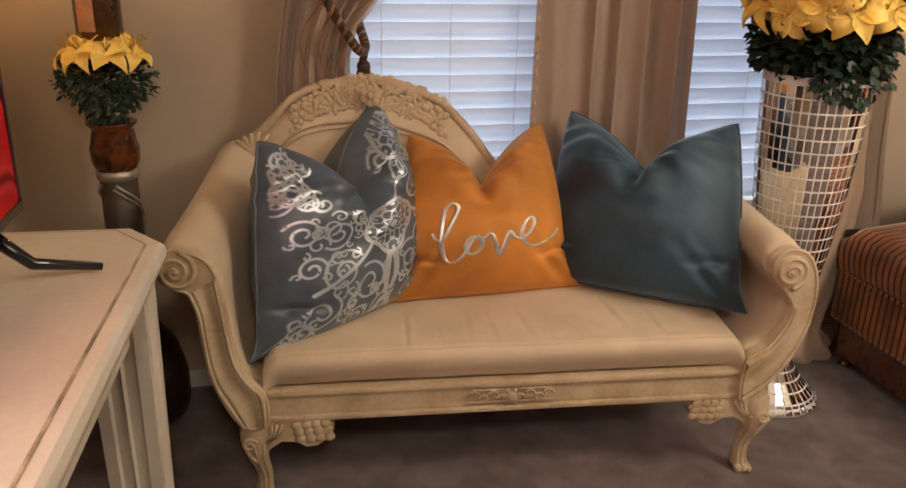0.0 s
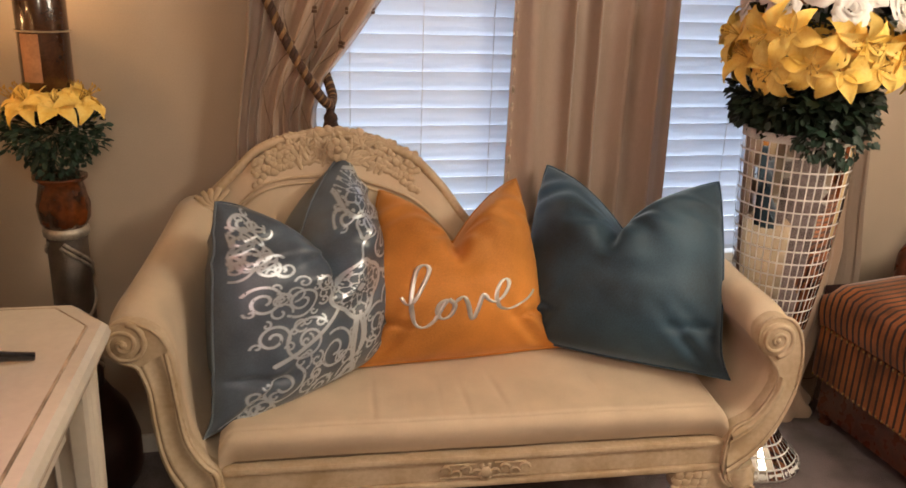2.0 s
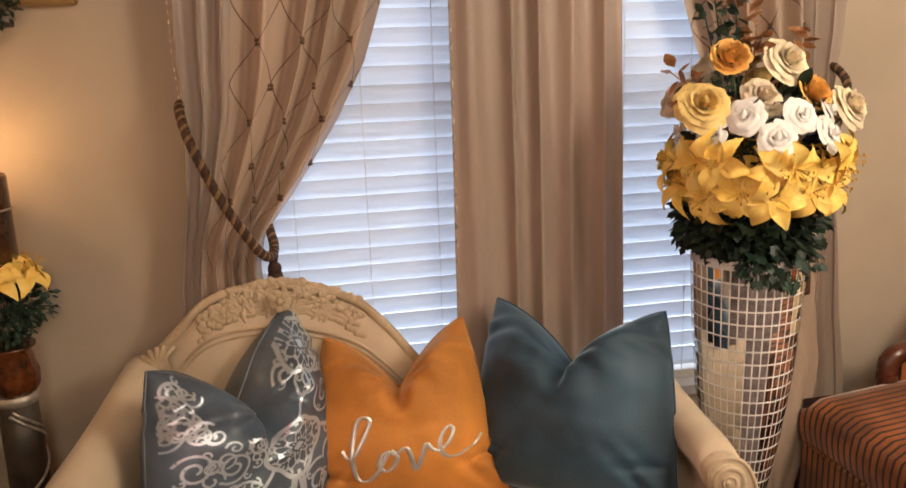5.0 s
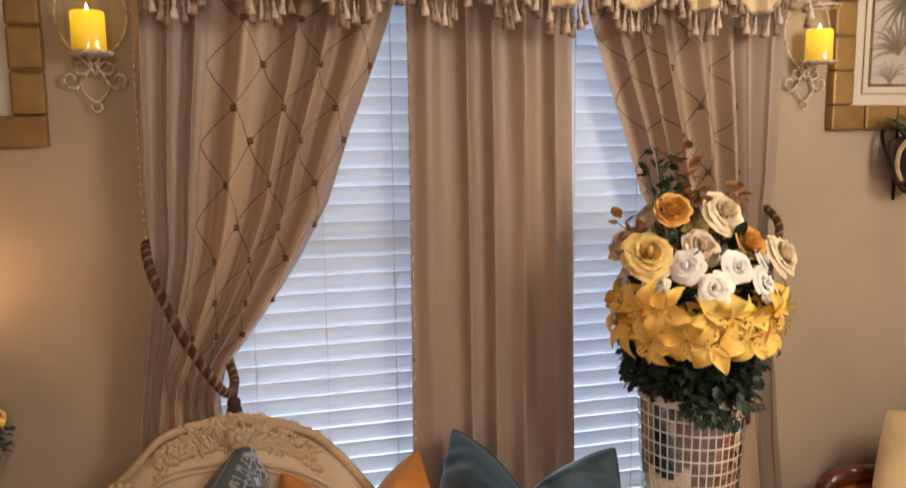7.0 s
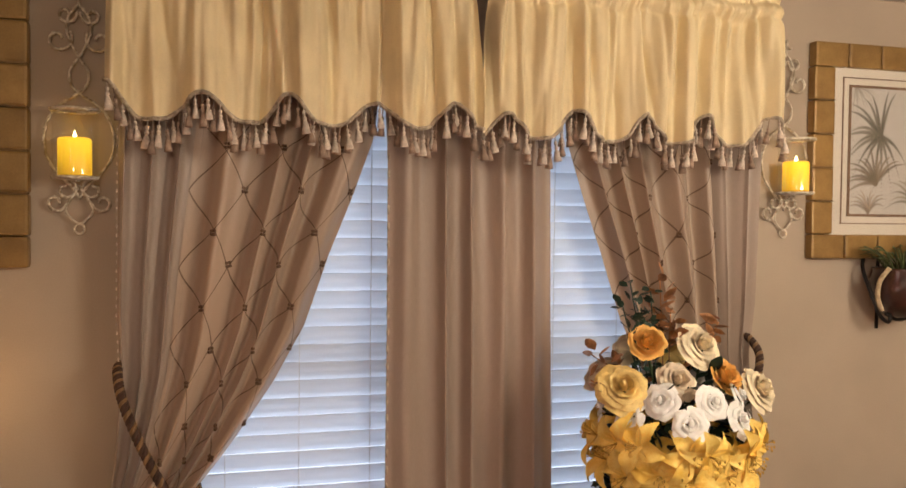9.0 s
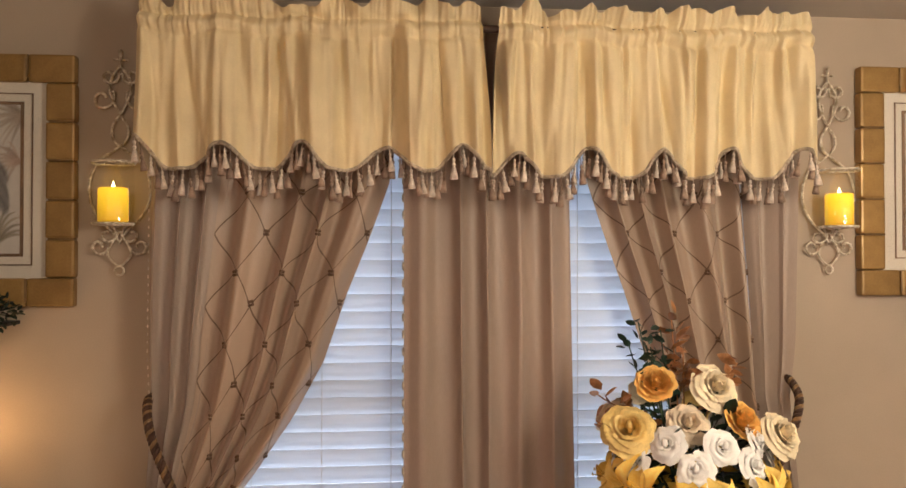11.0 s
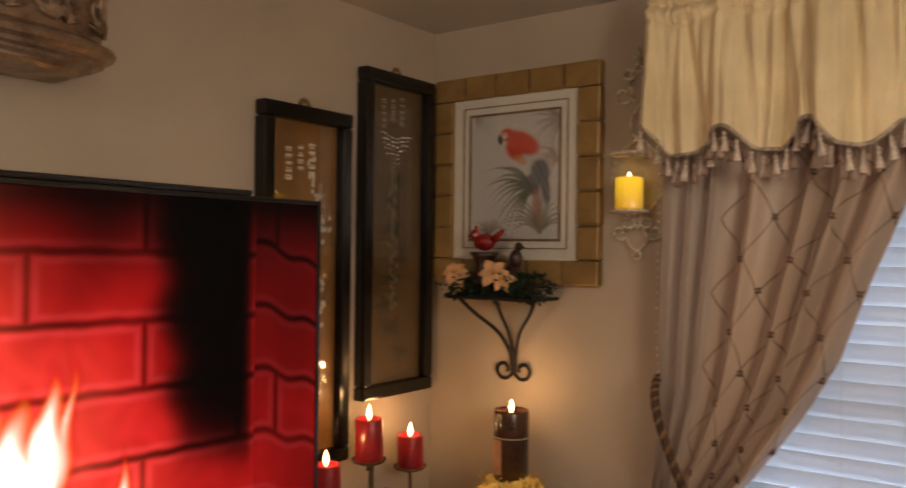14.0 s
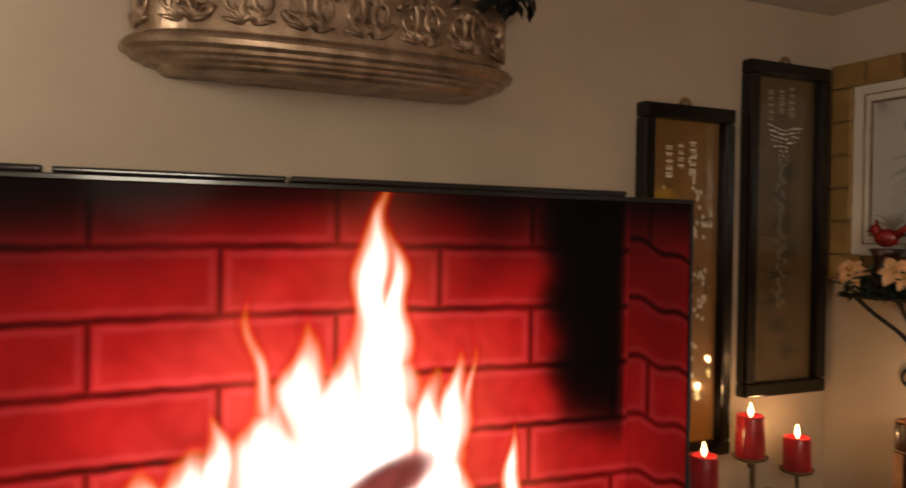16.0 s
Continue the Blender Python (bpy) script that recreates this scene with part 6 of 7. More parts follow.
def foliage(name, centre, radii, count, size, mat, parent, seed, lobes=False, lower=0.0):
    """A clump of leaves on short twigs, uneven at its rim."""
    rg = random.Random(seed)
    sp = Soup()
    c = Vector(centre)
    for k in range(count):
        d = Vector((rg.gauss(0, 1), rg.gauss(0, 1), rg.gauss(0, 1))).normalized()
        reach = rg.uniform(0.35, 1.0) ** 0.6 * (1 + 0.18 * noise.noise(d * 2.3 + Vector((seed, 0, 0))))
        p = c + Vector((d.x * radii[0], d.y * radii[1], d.z * radii[2])) * reach
        leaf(sp, p, d + Vector((rg.uniform(-0.7, 0.7), rg.uniform(-0.7, 0.7), rg.uniform(-0.8, 0.4) - lower)), size * rg.uniform(0.7, 1.25), rg, lobes)
        if k % 7 == 0:
            sp.tube([c + (p - c) * 0.3, p], 0.0014, 4)
    return tagged(part(name, sp, mat, parent), kind="stuff")


bq = thing("artificial_bouquet", "artificial bouquet of lilies, roses and ivy in a mirror vase", "bouquet")
VC = Vector((2.165, -0.335, 0))
foliage("ivy", VC + Vector((-0.012, 0, 1.05)), (0.172, 0.172, 0.105), 2100, 0.028, M["leaf"], bq, 3, True, 0.3)
foliage("ivy_trail", VC + Vector((-0.01, -0.115, 0.985)), (0.11, 0.06, 0.065), 230, 0.026, M["leaf2"], bq, 5, True, 0.5)
foliage("inner_leaves", VC + Vector((0, 0, 1.24)), (0.15, 0.14, 0.16), 260, 0.050, M["leaf"], bq, 7)
rg = random.Random(11)
seedn = 20
for ring, (z, rr, n, size) in enumerate(((1.145, 0.222, 14, 0.072), (1.205, 0.240, 14, 0.074), (1.178, 0.200, 9, 0.066))):
    for k in range(n):
        a = 2 * math.pi * (k + 0.5 * ring) / n + rg.uniform(-0.12, 0.12)
        d = Vector((math.cos(a + rg.uniform(-0.4, 0.4)), math.sin(a), rg.uniform(-0.6, 0.55)))
        seedn += 1
        lily(VC + Vector((rr * 0.80 * math.cos(a), rr * 0.80 * math.sin(a), z + rg.uniform(-0.012, 0.012))), d, size * rg.uniform(0.9, 1.1), M["lily"], bq, seedn)
# white blooms in a band above the lilies
for k in range(15):
    a = 2 * math.pi * k / 15 + 0.2
    z = 1.280 + (0.045 if k % 2 else 0.0)
    rr = 0.182 - (0.025 if k % 2 else 0)
    d = Vector((math.cos(a), math.sin(a), 0.45))
    rose(VC + Vector((rr * math.cos(a), rr * math.sin(a), z)), d, 0.048, M["white_petal"], bq, "white_bloom", 60 + k)
for x, y, z, r, m, nm in ((1.992, -0.40, 1.352, 0.066, "gold_petal", "yellow_rose"), (2.060, -0.385, 1.450, 0.058, "orange_petal", "orange_rose"), (2.130, -0.41, 1.362, 0.056, "beige_petal", "beige_rose"), (2.212, -0.38, 1.440, 0.064, "cream_petal", "cream_rose"),
                          (2.262, -0.41, 1.365, 0.058, "orange_petal", "orange_rose"), (2.362, -0.41, 1.332, 0.062, "cream_petal", "cream_rose"), (2.10, -0.22, 1.42, 0.06, "cream_petal", "cream_rose"), (2.26, -0.20, 1.38, 0.06, "gold_petal", "yellow_rose"), (2.00, -0.25, 1.36, 0.055, "beige_petal", "beige_rose")):
    seedn += 1
    rose((x, y, z), Vector((0.75 * (x - VC.x) + 0.05, -0.30 if y < -0.3 else 0.30, 0.20)), r, M[m], bq, nm, seedn)
    part("stem", Soup().tube(spline([tuple(VC + Vector((0, 0, 1.0))), (VC.x * 0.6 + x * 0.4, VC.y * 0.6 + y * 0.4, 1.2), (x, y, z - 0.01)], 5), 0.003, 5), M["stem"], bq)
rg = random.Random(31)
for bx, by, bz, tx, tz, kind in ((2.10, -0.33, 1.30, 2.03, 1.60, 0), (2.12, -0.33, 1.30, 2.085, 1.58, 0), (2.08, -0.35, 1.30, 2.00, 1.55, 0), (2.10, -0.33, 1.35, 2.06, 1.54, 0), (2.14, -0.32, 1.35, 2.115, 1.61, 1), (2.12, -0.33, 1.30, 1.93, 1.43, 1), (2.10, -0.34, 1.25, 1.925, 1.37, 1), (2.20, -0.33, 1.35, 2.275, 1.50, 1), (2.15, -0.33, 1.38, 2.14, 1.53, 1)):
    sp = Soup()
    pts = [Vector((bx + (tx - bx) * t, by - 0.02 * t, bz + (tz - bz) * t + 0.01 * math.sin(5 * t))) for t in np.linspace(0, 1, 9)]
    sp.tube(pts, 0.0018, 4)
    for p in pts[2:]:
        for k in range(3 if kind == 0 else 2):
            leaf(sp, p + Vector((rg.uniform(-0.012, 0.012), rg.uniform(-0.012, 0.012), rg.uniform(-0.01, 0.01))), (rg.uniform(-1, 1), rg.uniform(-1, 0.5), rg.uniform(-0.3, 0.8)), rg.uniform(0.024, 0.036) * (1.0 if kind == 0 else 1.45), rg, False)
    part("leafy_sprig" if kind == 0 else "copper_sprig", sp, M["leaf2"] if kind == 0 else M["copper"], bq)

# ---- pedestal, candle and flower ring ----
M["amber"] = material("amber_glazed_pottery", (0.14, 0.036, 0.009), 0.18, vary=0.4, scale=25, grain=0.8, grain_scale=60, coat=0.6)
M["pewter"] = material("pewter_leather", (0.075, 0.055, 0.042), 0.42, 0.2, vary=0.2, scale=20, grain=0.2)
M["pewter_cord"] = material("silver_cord", (0.50, 0.45, 0.38), 0.4, 0.6, vary=0.2, scale=40)
M["dark_pot"] = material("dark_brown_jar", (0.035, 0.014, 0.010), 0.35, vary=0.3, scale=12, coat=0.3)
PED = (0.405, -0.135)
ped = thing("candle_pedestal", "tall pedestal with amber pottery cup and pewter corded column", "pedestal", pose(PED[0], PED[1], 0))
part("base", Soup().lathe([(0.0, 0.05), (0.09, 0.05), (0.105, 0.06), (0.118, 0.10), (0.118, 0.18), (0.095, 0.26), (0.06, 0.31), (0.05, 0.33), (0.0, 0.335)], 36), M["dark_pot"], ped, "dark brown rounded base")
part("column", Soup().lathe([(0.0, 0.33), (0.046, 0.33), (0.045, 0.55), (0.044, 0.72), (0.0, 0.725)], 28), M["pewter"], ped)
for s in (1, -1):
    for o in (0, 0.02):
        part("cord", Soup().tube([(0.047 * math.cos(s * t * 9 + 1 + o * 8), 0.047 * math.sin(s * t * 9 + 1 + o * 8), 0.34 + 0.36 * t + o * 0.4) for t in np.linspace(0, 1, 70)], 0.0042, 6), M["pewter_cord"], ped)
part("collar", Soup().lathe([(0.044, 0.715), (0.050, 0.72), (0.050, 0.735), (0.045, 0.74)], 28), M["pewter_cord"], ped)
part("cup", Soup().lathe([(0.0, 0.738), (0.044, 0.738), (0.052, 0.755), (0.054, 0.79), (0.049, 0.825), (0.047, 0.842), (0.058, 0.852), (0.058, 0.858), (0.05, 0.856), (0.0, 0.852)], 40, wave=lambda a, z: 0.0062 * math.sin(a * 9 + 2 * math.sin(z * 110)) * math.sin(z * 130) * (0.74 < z < 0.83)), M["amber"], ped, "amber glazed relief cup")
ring = thing("flower_ring", "ring of yellow lilies and small green leaves on the pedestal", "flower arrangement")
PV = Vector((PED[0], PED[1], 0))
foliage("greenery", PV + Vector((0, 0, 0.955)), (0.115, 0.10, 0.075), 620, 0.019, M["leaf2"], ring, 13)
foliage("greenery", PV + Vector((0, 0, 0.90)), (0.06, 0.06, 0.06), 240, 0.018, M["leaf2"], ring, 14)
for k in range(8):
    a = 2 * math.pi * k / 8 - 0.5
    lily(PV + Vector((0.07 * math.cos(a), 0.065 * math.sin(a), 1.028)), (math.cos(a), math.sin(a), 1.0), 0.062, M["lily"], ring, 200 + k)
M["brown_wax"] = material("brown_candle_wax", (0.075, 0.028, 0.012), 0.22, vary=0.3, scale=15, coat=0.5)
M["paper"] = material("peach_paper_label", (0.50, 0.24, 0.12), 0.8, vary=0.15, scale=20)
M["twine"] = material("pale_twine", (0.5, 0.38, 0.24), 0.8, vary=0.2, scale=60)
can = thing("brown_pillar_candle", "lit tall brown pillar candle with paper label and twine", "candle", pose(PED[0], PED[1], 0.98))
part("wax", Soup().lathe([(0.0, 0.0), (0.052, 0.0), (0.052, 0.265), (0.049, 0.272), (0.043, 0.266), (0.0, 0.258)], 36), M["brown_wax"], can)
part("flame", Soup().lathe([(0.0, 0.262), (0.006, 0.272), (0.007, 0.28), (0.003, 0.294), (0.0, 0.302)], 10), M["flame"], can)
part("twine", Soup().tube([(0.0535 * math.cos(a), 0.0535 * math.sin(a), 0.195) for a in np.linspace(0, 6.283, 40)], 0.0022, 5), M["twine"], can)
part("paper_label", Soup().grid([[(0.0538 * math.cos(a), 0.0538 * math.sin(a), z) for a in np.linspace(-2.35, -1.55, 10)] for z in (0.09, 0.19)], flip=False), M["paper"], can)
lamp("candle_glow", "POINT", (PED[0], PED[1] - 0.005, 1.31), 0.8, (1.0, 0.55, 0.22), 0.012)

# ---- candelabra with red candles ----
M["iron_gold"] = material("aged_gold_iron", (0.16, 0.105, 0.05), 0.45, 0.5, vary=0.3, scale=30)
M["red_wax"] = material("red_candle_wax", (0.36, 0.012, 0.022), 0.3, vary=0.2, scale=15, coat=0.3)
cb = thing("candelabra", "floor-standing aged iron candelabra with three cups", "candelabra", pose(0.125, -0.43, 0))
part("pole", Soup().tube([(0, 0, 0.0), (0, 0, 1.10)], 0.008, 8).lathe([(0.0, 0.0), (0.10, 0.0), (0.10, 0.012), (0.02, 0.03), (0.0, 0.03)], 28), M["iron_gold"], cb)
for i, (dx, dy, ztop, h) in enumerate(((0.005, -0.185, 1.145, 0.115), (0.0, -0.012, 1.238, 0.118), (-0.015, 0.19, 1.155, 0.098))):
    zb = ztop - h
    cup = Soup().lathe([(0.0, zb - 0.016), (0.02, zb - 0.014), (0.046, zb - 0.004), (0.050, zb + 0.004), (0.046, zb + 0.002), (0.0, zb - 0.002)], 24, (dx, dy, 0))
    if abs(dy) > 0.05:
        s = math.copysign(1, dy)
        cup.tube(spline([(0, 0, 0.93), (0, s * 0.05, 0.99), (dx, s * 0.10, 0.985), (dx, s * 0.15, 0.955), (dx, dy, 0.965), (dx, dy, zb - 0.012)], 8), 0.0055, 6)
        cup.tube([(0, s * (0.055 + 0.026 * (1 - t * 0.7) * math.cos(7.5 * t)), 1.0 + 0.026 * (1 - t * 0.7) * math.sin(7.5 * t)) for t in np.linspace(0, 1, 24)], 0.004, 6)
        cup.tube([(0, s * (0.115 + 0.022 * (1 - t * 0.7) * math.cos(3 - 7.5 * t)), 0.965 + 0.022 * (1 - t * 0.7) * math.sin(3 - 7.5 * t)) for t in np.linspace(0, 1, 24)], 0.004, 6)
    else:
        cup.tube([(dx, dy, 1.09), (dx, dy, zb - 0.01)], 0.007, 8)
    part("arm_and_cup", cup, M["iron_gold"], cb)
    rc = thing("red_pillar_candle", "lit deep red pillar candle on the candelabra", "candle", pose(0.125 + dx, -0.43 + dy, zb), group="red candles")
    part("wax", Soup().lathe([(0.0, 0.0), (0.039, 0.0), (0.040, 0.006), (0.039, h - 0.006), (0.036, h), (0.030, h - 0.004), (0.0, h - 0.012)], 28, wave=lambda a, z: 0.0012 * math.sin(a * 3 + z * 20)), M["red_wax"], rc)
    part("flame", Soup().lathe([(0.0, h - 0.008), (0.006, h + 0.004), (0.0072, h + 0.012), (0.003, h + 0.028), (0.0, h + 0.037)], 10), M["flame"], rc)
    lamp("candle_glow", "POINT", (0.125 + dx, -0.43 + dy, ztop + 0.045), 0.6, (1.0, 0.55, 0.22), 0.01)

# ---- wall bracket below the parrot print ----
M["iron"] = material("black_wrought_iron", (0.018, 0.014, 0.012), 0.5, 0.4, vary=0.3, scale=40)
br = thing("wall_bracket", "black wrought iron bracket shelf with scroll ends", "bracket", pose(0.335, 0, 1.575))
part("shelf", Soup().box((-0.15, -0.17, -0.006), (0.15, -0.001, 0.004), 0.003), M["iron"], br)
for s in (-1, 0, 1):
    part("brace", Soup().tube(spline([(s * 0.135, -0.12, -0.006), (s * 0.10, -0.09, -0.05), (s * 0.04, -0.045, -0.11), (s * 0.012, -0.02, -0.17), (s * 0.006, -0.016, -0.215)], 8), 0.006, 6), M["iron"], br)
for s in (-1, 1):
    part("scroll", Soup().tube(spline([(s * 0.004, -0.016, -0.17)] + [(s * (0.035 + 0.031 * (1 - 0.55 * t) * math.cos(3.3 + 6.6 * t)), -0.016, -0.228 + 0.031 * (1 - 0.55 * t) * math.sin(3.3 + 6.6 * t)) for t in np.linspace(0, 1, 14)], 3), 0.0058, 6), M["iron"], br)
gar = thing("leaf_garland", "green leaf garland with peach blossoms lying on the bracket", "garland")
for k in range(5):
    foliage("greenery", (0.205 + 0.065 * k, -0.118, 1.606 + 0.012 * (k % 2)), (0.062, 0.065, 0.040), 230, 0.016, M["leaf2"] if k % 2 else M["leaf"], gar, 70 + k)
M["peach"] = material("peach_petal", (0.78, 0.42, 0.20), 0.6, vary=0.12, scale=25)
for x, z, r in ((0.215, 1.645, 0.040), (0.352, 1.645, 0.042), (0.385, 1.630, 0.034)):
    lily((x, -0.160, z), (0.5, -1, 0.45), r * 1.15, M["peach"], gar, int(x * 1000))
M["brown_glaze"] = material("dark_brown_ceramic", (0.05, 0.018, 0.012), 0.3, vary=0.3, scale=20, coat=0.4)
M["red_glaze"] = material("red_glazed_ceramic", (0.30, 0.014, 0.012), 0.2, vary=0.25, scale=20, coat=0.6)
hol = single("candle_holder", Soup().lathe([(0.0, 0.0), (0.038, 0.0), (0.042, 0.05), (0.03, 0.09), (0.036, 0.115), (0.048, 0.13), (0.0, 0.132)], 24), M["brown_glaze"], "dark brown turned wooden stand on the bracket", "stand", m=pose(0.280, -0.10, 1.58))
bird = Soup().ball((0, 0, 0.03), 0.030, 14, (1.25, 0.85, 0.9)).ball((-0.034, 0, 0.052), 0.017, 12).tube([(-0.05, 0, 0.052), (-0.066, 0, 0.048)], [0.006, 0.001], 8).tube([(0.03, 0, 0.036), (0.058, 0, 0.058), (0.07, 0, 0.07)], [0.014, 0.010, 0.004], 8).ball((-0.032, 0, 0.07), 0.008, 8, (1, 0.5, 1.6))
single("bird_figurine", bird, M["red_glaze"], "small glossy red ceramic bird on the stand", "figurine", m=pose(0.280, -0.10, 1.711))
perch = Soup().lathe([(0.0, 0.0), (0.026, 0.0), (0.03, 0.02), (0.014, 0.05), (0.018, 0.085), (0.0, 0.09)], 16)
perch.ball((0, 0, 0.112), 0.024, 12, (0.9, 0.8, 1.25)).ball((0.010, 0, 0.148), 0.014, 10).tube([(0.022, 0, 0.148), (0.036, 0, 0.143)], [0.005, 0.001], 6).tube([(-0.012, 0, 0.10), (-0.034, 0, 0.072)], [0.011, 0.004], 8)
single("dark_bird_figurine", perch, M["brown_glaze"], "dark ceramic bird on a small perch among the leaves", "figurine", m=pose(0.392, -0.10, 1.58))

# ---- carved planter on the side wall above the television ----
M["antique_gold"] = material("antique_silver_gilt", (0.40, 0.29, 0.205), 0.34, 0.75, vary=0.25, scale=16, second=(0.20, 0.13, 0.085), grain=0.1, grain_scale=120)
pl = thing("carved_wall_planter", "antique gilt wall planter with carved leaf scrolls, above the television", "wall planter", pose(0, -1.645, -0.065))


def plan(k, n=44):
    """The bowed outline of the planter, k times its full size."""
    out = []
    for i in range(n + 1):
        a = -math.pi / 2 + math.pi * i / n
        out.append((0.004 + 0.20 * k * abs(math.cos(a)) ** 0.55, 0.44 * k * math.copysign(abs(math.sin(a)) ** 0.8, math.sin(a))))
    return out


body = Soup()
PL = [(0.0, 2.092), (0.80, 2.094), (0.83, 2.104), (0.84, 2.112), (0.90, 2.118), (0.91, 2.126), (0.955, 2.132), (0.965, 2.142), (1.0, 2.152), (1.01, 2.166), (1.0, 2.176), (0.955, 2.182), (0.94, 2.19), (0.94, 2.325), (0.97, 2.332), (0.98, 2.345), (0.90, 2.346), (0.88, 2.30), (0.0, 2.30)]
PL = [(k, z if z >= 2.19 else 2.19 - (2.19 - z) * 0.75) for k, z in PL]
body.grid([[(x, y, z) for x, y in plan(k)] for k, z in PL], smooth=False, flip=True)
part("body", body, M["antique_gold"], pl)
outer = plan(0.945, 200)
arc = np.r_[0, np.cumsum([math.dist(outer[i], outer[i + 1]) for i in range(200)])]


def on_planter(d, z, out=0.0):
    x, y = np.interp(d, arc, [p[0] for p in outer]), np.interp(d, arc, [p[1] for p in outer])
    n = Vector((x * 6.0, y * 0.5, 0)).normalized()
    return (x + n.x * out, y + n.y * out, z)


LEAVES = 17
for k in range(LEAVES):
    c0 = arc[-1] * (k + 0.5) / LEAVES
    s, up = (1 if k % 2 else -1), (1 if k % 3 else -1)
    sp = Soup()
    sp.tube([on_planter(c0 + 0.028 * (1 - 0.8 * t) * math.cos(0.4 + 9 * t) * s, 2.255 + 0.042 * (1 - 0.8 * t) * math.sin(0.4 + 9 * t) * up, 0.002) for t in np.linspace(0, 1, 34)], [0.0085 * (1 - 0.6 * t) for t in np.linspace(0, 1, 34)], 6)
    # fans of leaf blades at the foot and the top of each curl
    for foot, way, n in ((2.205, 1, 6), (2.305, -1, 4)):
        for j in range(n):
            b = 0.25 + j * 2.5 / n
            sp.tube([on_planter(c0 - s * 0.018, foot, 0.0), on_planter(c0 - s * 0.018 + s * 0.020 * math.cos(b), foot + way * 0.024 * math.sin(b), 0.005), on_planter(c0 - s * 0.018 + s * 0.040 * math.cos(b * 1.12), foot + way * 0.044 * math.sin(b * 1.05), 0.001)], [0.003, 0.0062, 0.0018], 6)
    part("leaf_scroll", sp, M["antique_gold"], pl)
dk = thing("dark_flowers", "dark glossy leaves and flowers hanging over the planter end", "flowers")
M["black_leaf"] = material("near_black_leaf", (0.010, 0.012, 0.010), 0.3, vary=0.3, scale=20, by_island=0.3)
foliage("leaves", (0.15, -1.30, 2.315), (0.07, 0.14, 0.045), 90, 0.055, M["black_leaf"], dk, 81, True, 0.3)

# ---- striped armchair ----
def stripes():
    """Rust velvet with dark stripes across the seat."""
    mt = material("rust_striped_velvet", (0.38, 0.115, 0.027), 0.6, vary=0.3, scale=8, grain=0.2, grain_scale=300, sheen=0.5)
    nt = mt.node_tree
    tc = nt.nodes.new("ShaderNodeTexCoord")
    sep = nt.nodes.new("ShaderNodeSeparateXYZ")
    nt.links.new(tc.outputs["Object"], sep.inputs[0])
    mul = nt.nodes.new("ShaderNodeMath")
    mul.operation, mul.inputs[1].default_value = "MULTIPLY", 1 / 0.024
    fr = nt.nodes.new("ShaderNodeMath")
    fr.operation = "FRACT"
    lt = nt.nodes.new("ShaderNodeMath")
    lt.operation, lt.inputs[1].default_value = "LESS_THAN", 0.34
    nt.links.new(sep.outputs["Y"], mul.inputs[0])
    nt.links.new(mul.outputs[0], fr.inputs[0])
    nt.links.new(fr.outputs[0], lt.inputs[0])
    b = nt.nodes["Principled BSDF"]
    old = b.inputs["Base Color"].links[0].from_socket
    mix = nt.nodes.new("ShaderNodeMix")
    mix.data_type = "RGBA"
    mix.inputs["B"].default_value = (0.028, 0.008, 0.006, 1)
    nt.links.new(old, mix.inputs["A"])
    nt.links.new(lt.outputs[0], mix.inputs["Factor"])
    nt.links.new(mix.outputs["Result"], b.inputs["Base Color"])
    return mt


M["stripe"] = stripes()
M["mahogany"] = material("mahogany", (0.11, 0.028, 0.012), 0.28, vary=0.25, scale=6, stretch=(1, 6, 6), coat=0.4)
M["brass"] = material("brass_nailhead", (0.55, 0.34, 0.12), 0.3, 0.9, vary=0.15, scale=60)
M["cream_cloth"] = material("cream_cushion_cloth", (0.66, 0.50, 0.28), 0.8, vary=0.08, scale=8, grain=0.2, grain_scale=300)
ch = thing("striped_armchair", "rust and black striped velvet armchair with carved mahogany frame", "armchair")
X0, X1, Y0, Y1 = 2.447, 3.30, -1.09, -0.185
rows = []
for i in range(20):
    t = i / 19
    row = []
    for j in range(30):
        s = j / 29
        y = Y0 + (Y1 - Y0) * s
        e = min(s, 1 - s) * 2
        if t < 0.35:
            a = t / 0.35
            x, z = X0 - 0.012 * math.sin(math.pi * a), 0.375 + 0.125 * a
        else:
            x, z = X0 + 0.01 + (X1 - X0 - 0.15) * (t - 0.35) / 0.65, 0.508 + 0.035 * math.sin(math.pi * min(1, (t - 0.35) / 0.5) / 2)
        z -= 0.04 * max(0, 1 - e / 0.12) ** 2 * (1 if t > 0.3 else 0.2)
        row.append((x, y, z))
    rows.append(row)
part("seat_cushion", Soup().grid(rows, flip=False).grid([[(x, Y1 + 0.0, z) for x, z in ((X0, zz), (X1 - 0.14, zz))] for zz in (0.375, 0.492)]), M["stripe"], ch, "plump striped velvet cushion")
part("seat_front", Soup().box((X0 + 0.004, Y0, 0.205), (X0 + 0.06, Y1, 0.372), 0.008), M["stripe"], ch)
part("seat_side", Soup().box((X0 + 0.062, Y1 - 0.05, 0.205), (X1, Y1, 0.372), 0.006), M["stripe"], ch)
part("seat_deck", Soup().box((X0 + 0.062, Y0, 0.205), (X1, Y1 - 0.052, 0.372), 0.006), M["mahogany"], ch)
NAIL = Soup().ball((0, 0, 0), 0.0045, 6, (0.5, 1, 1)).mesh("nailhead")
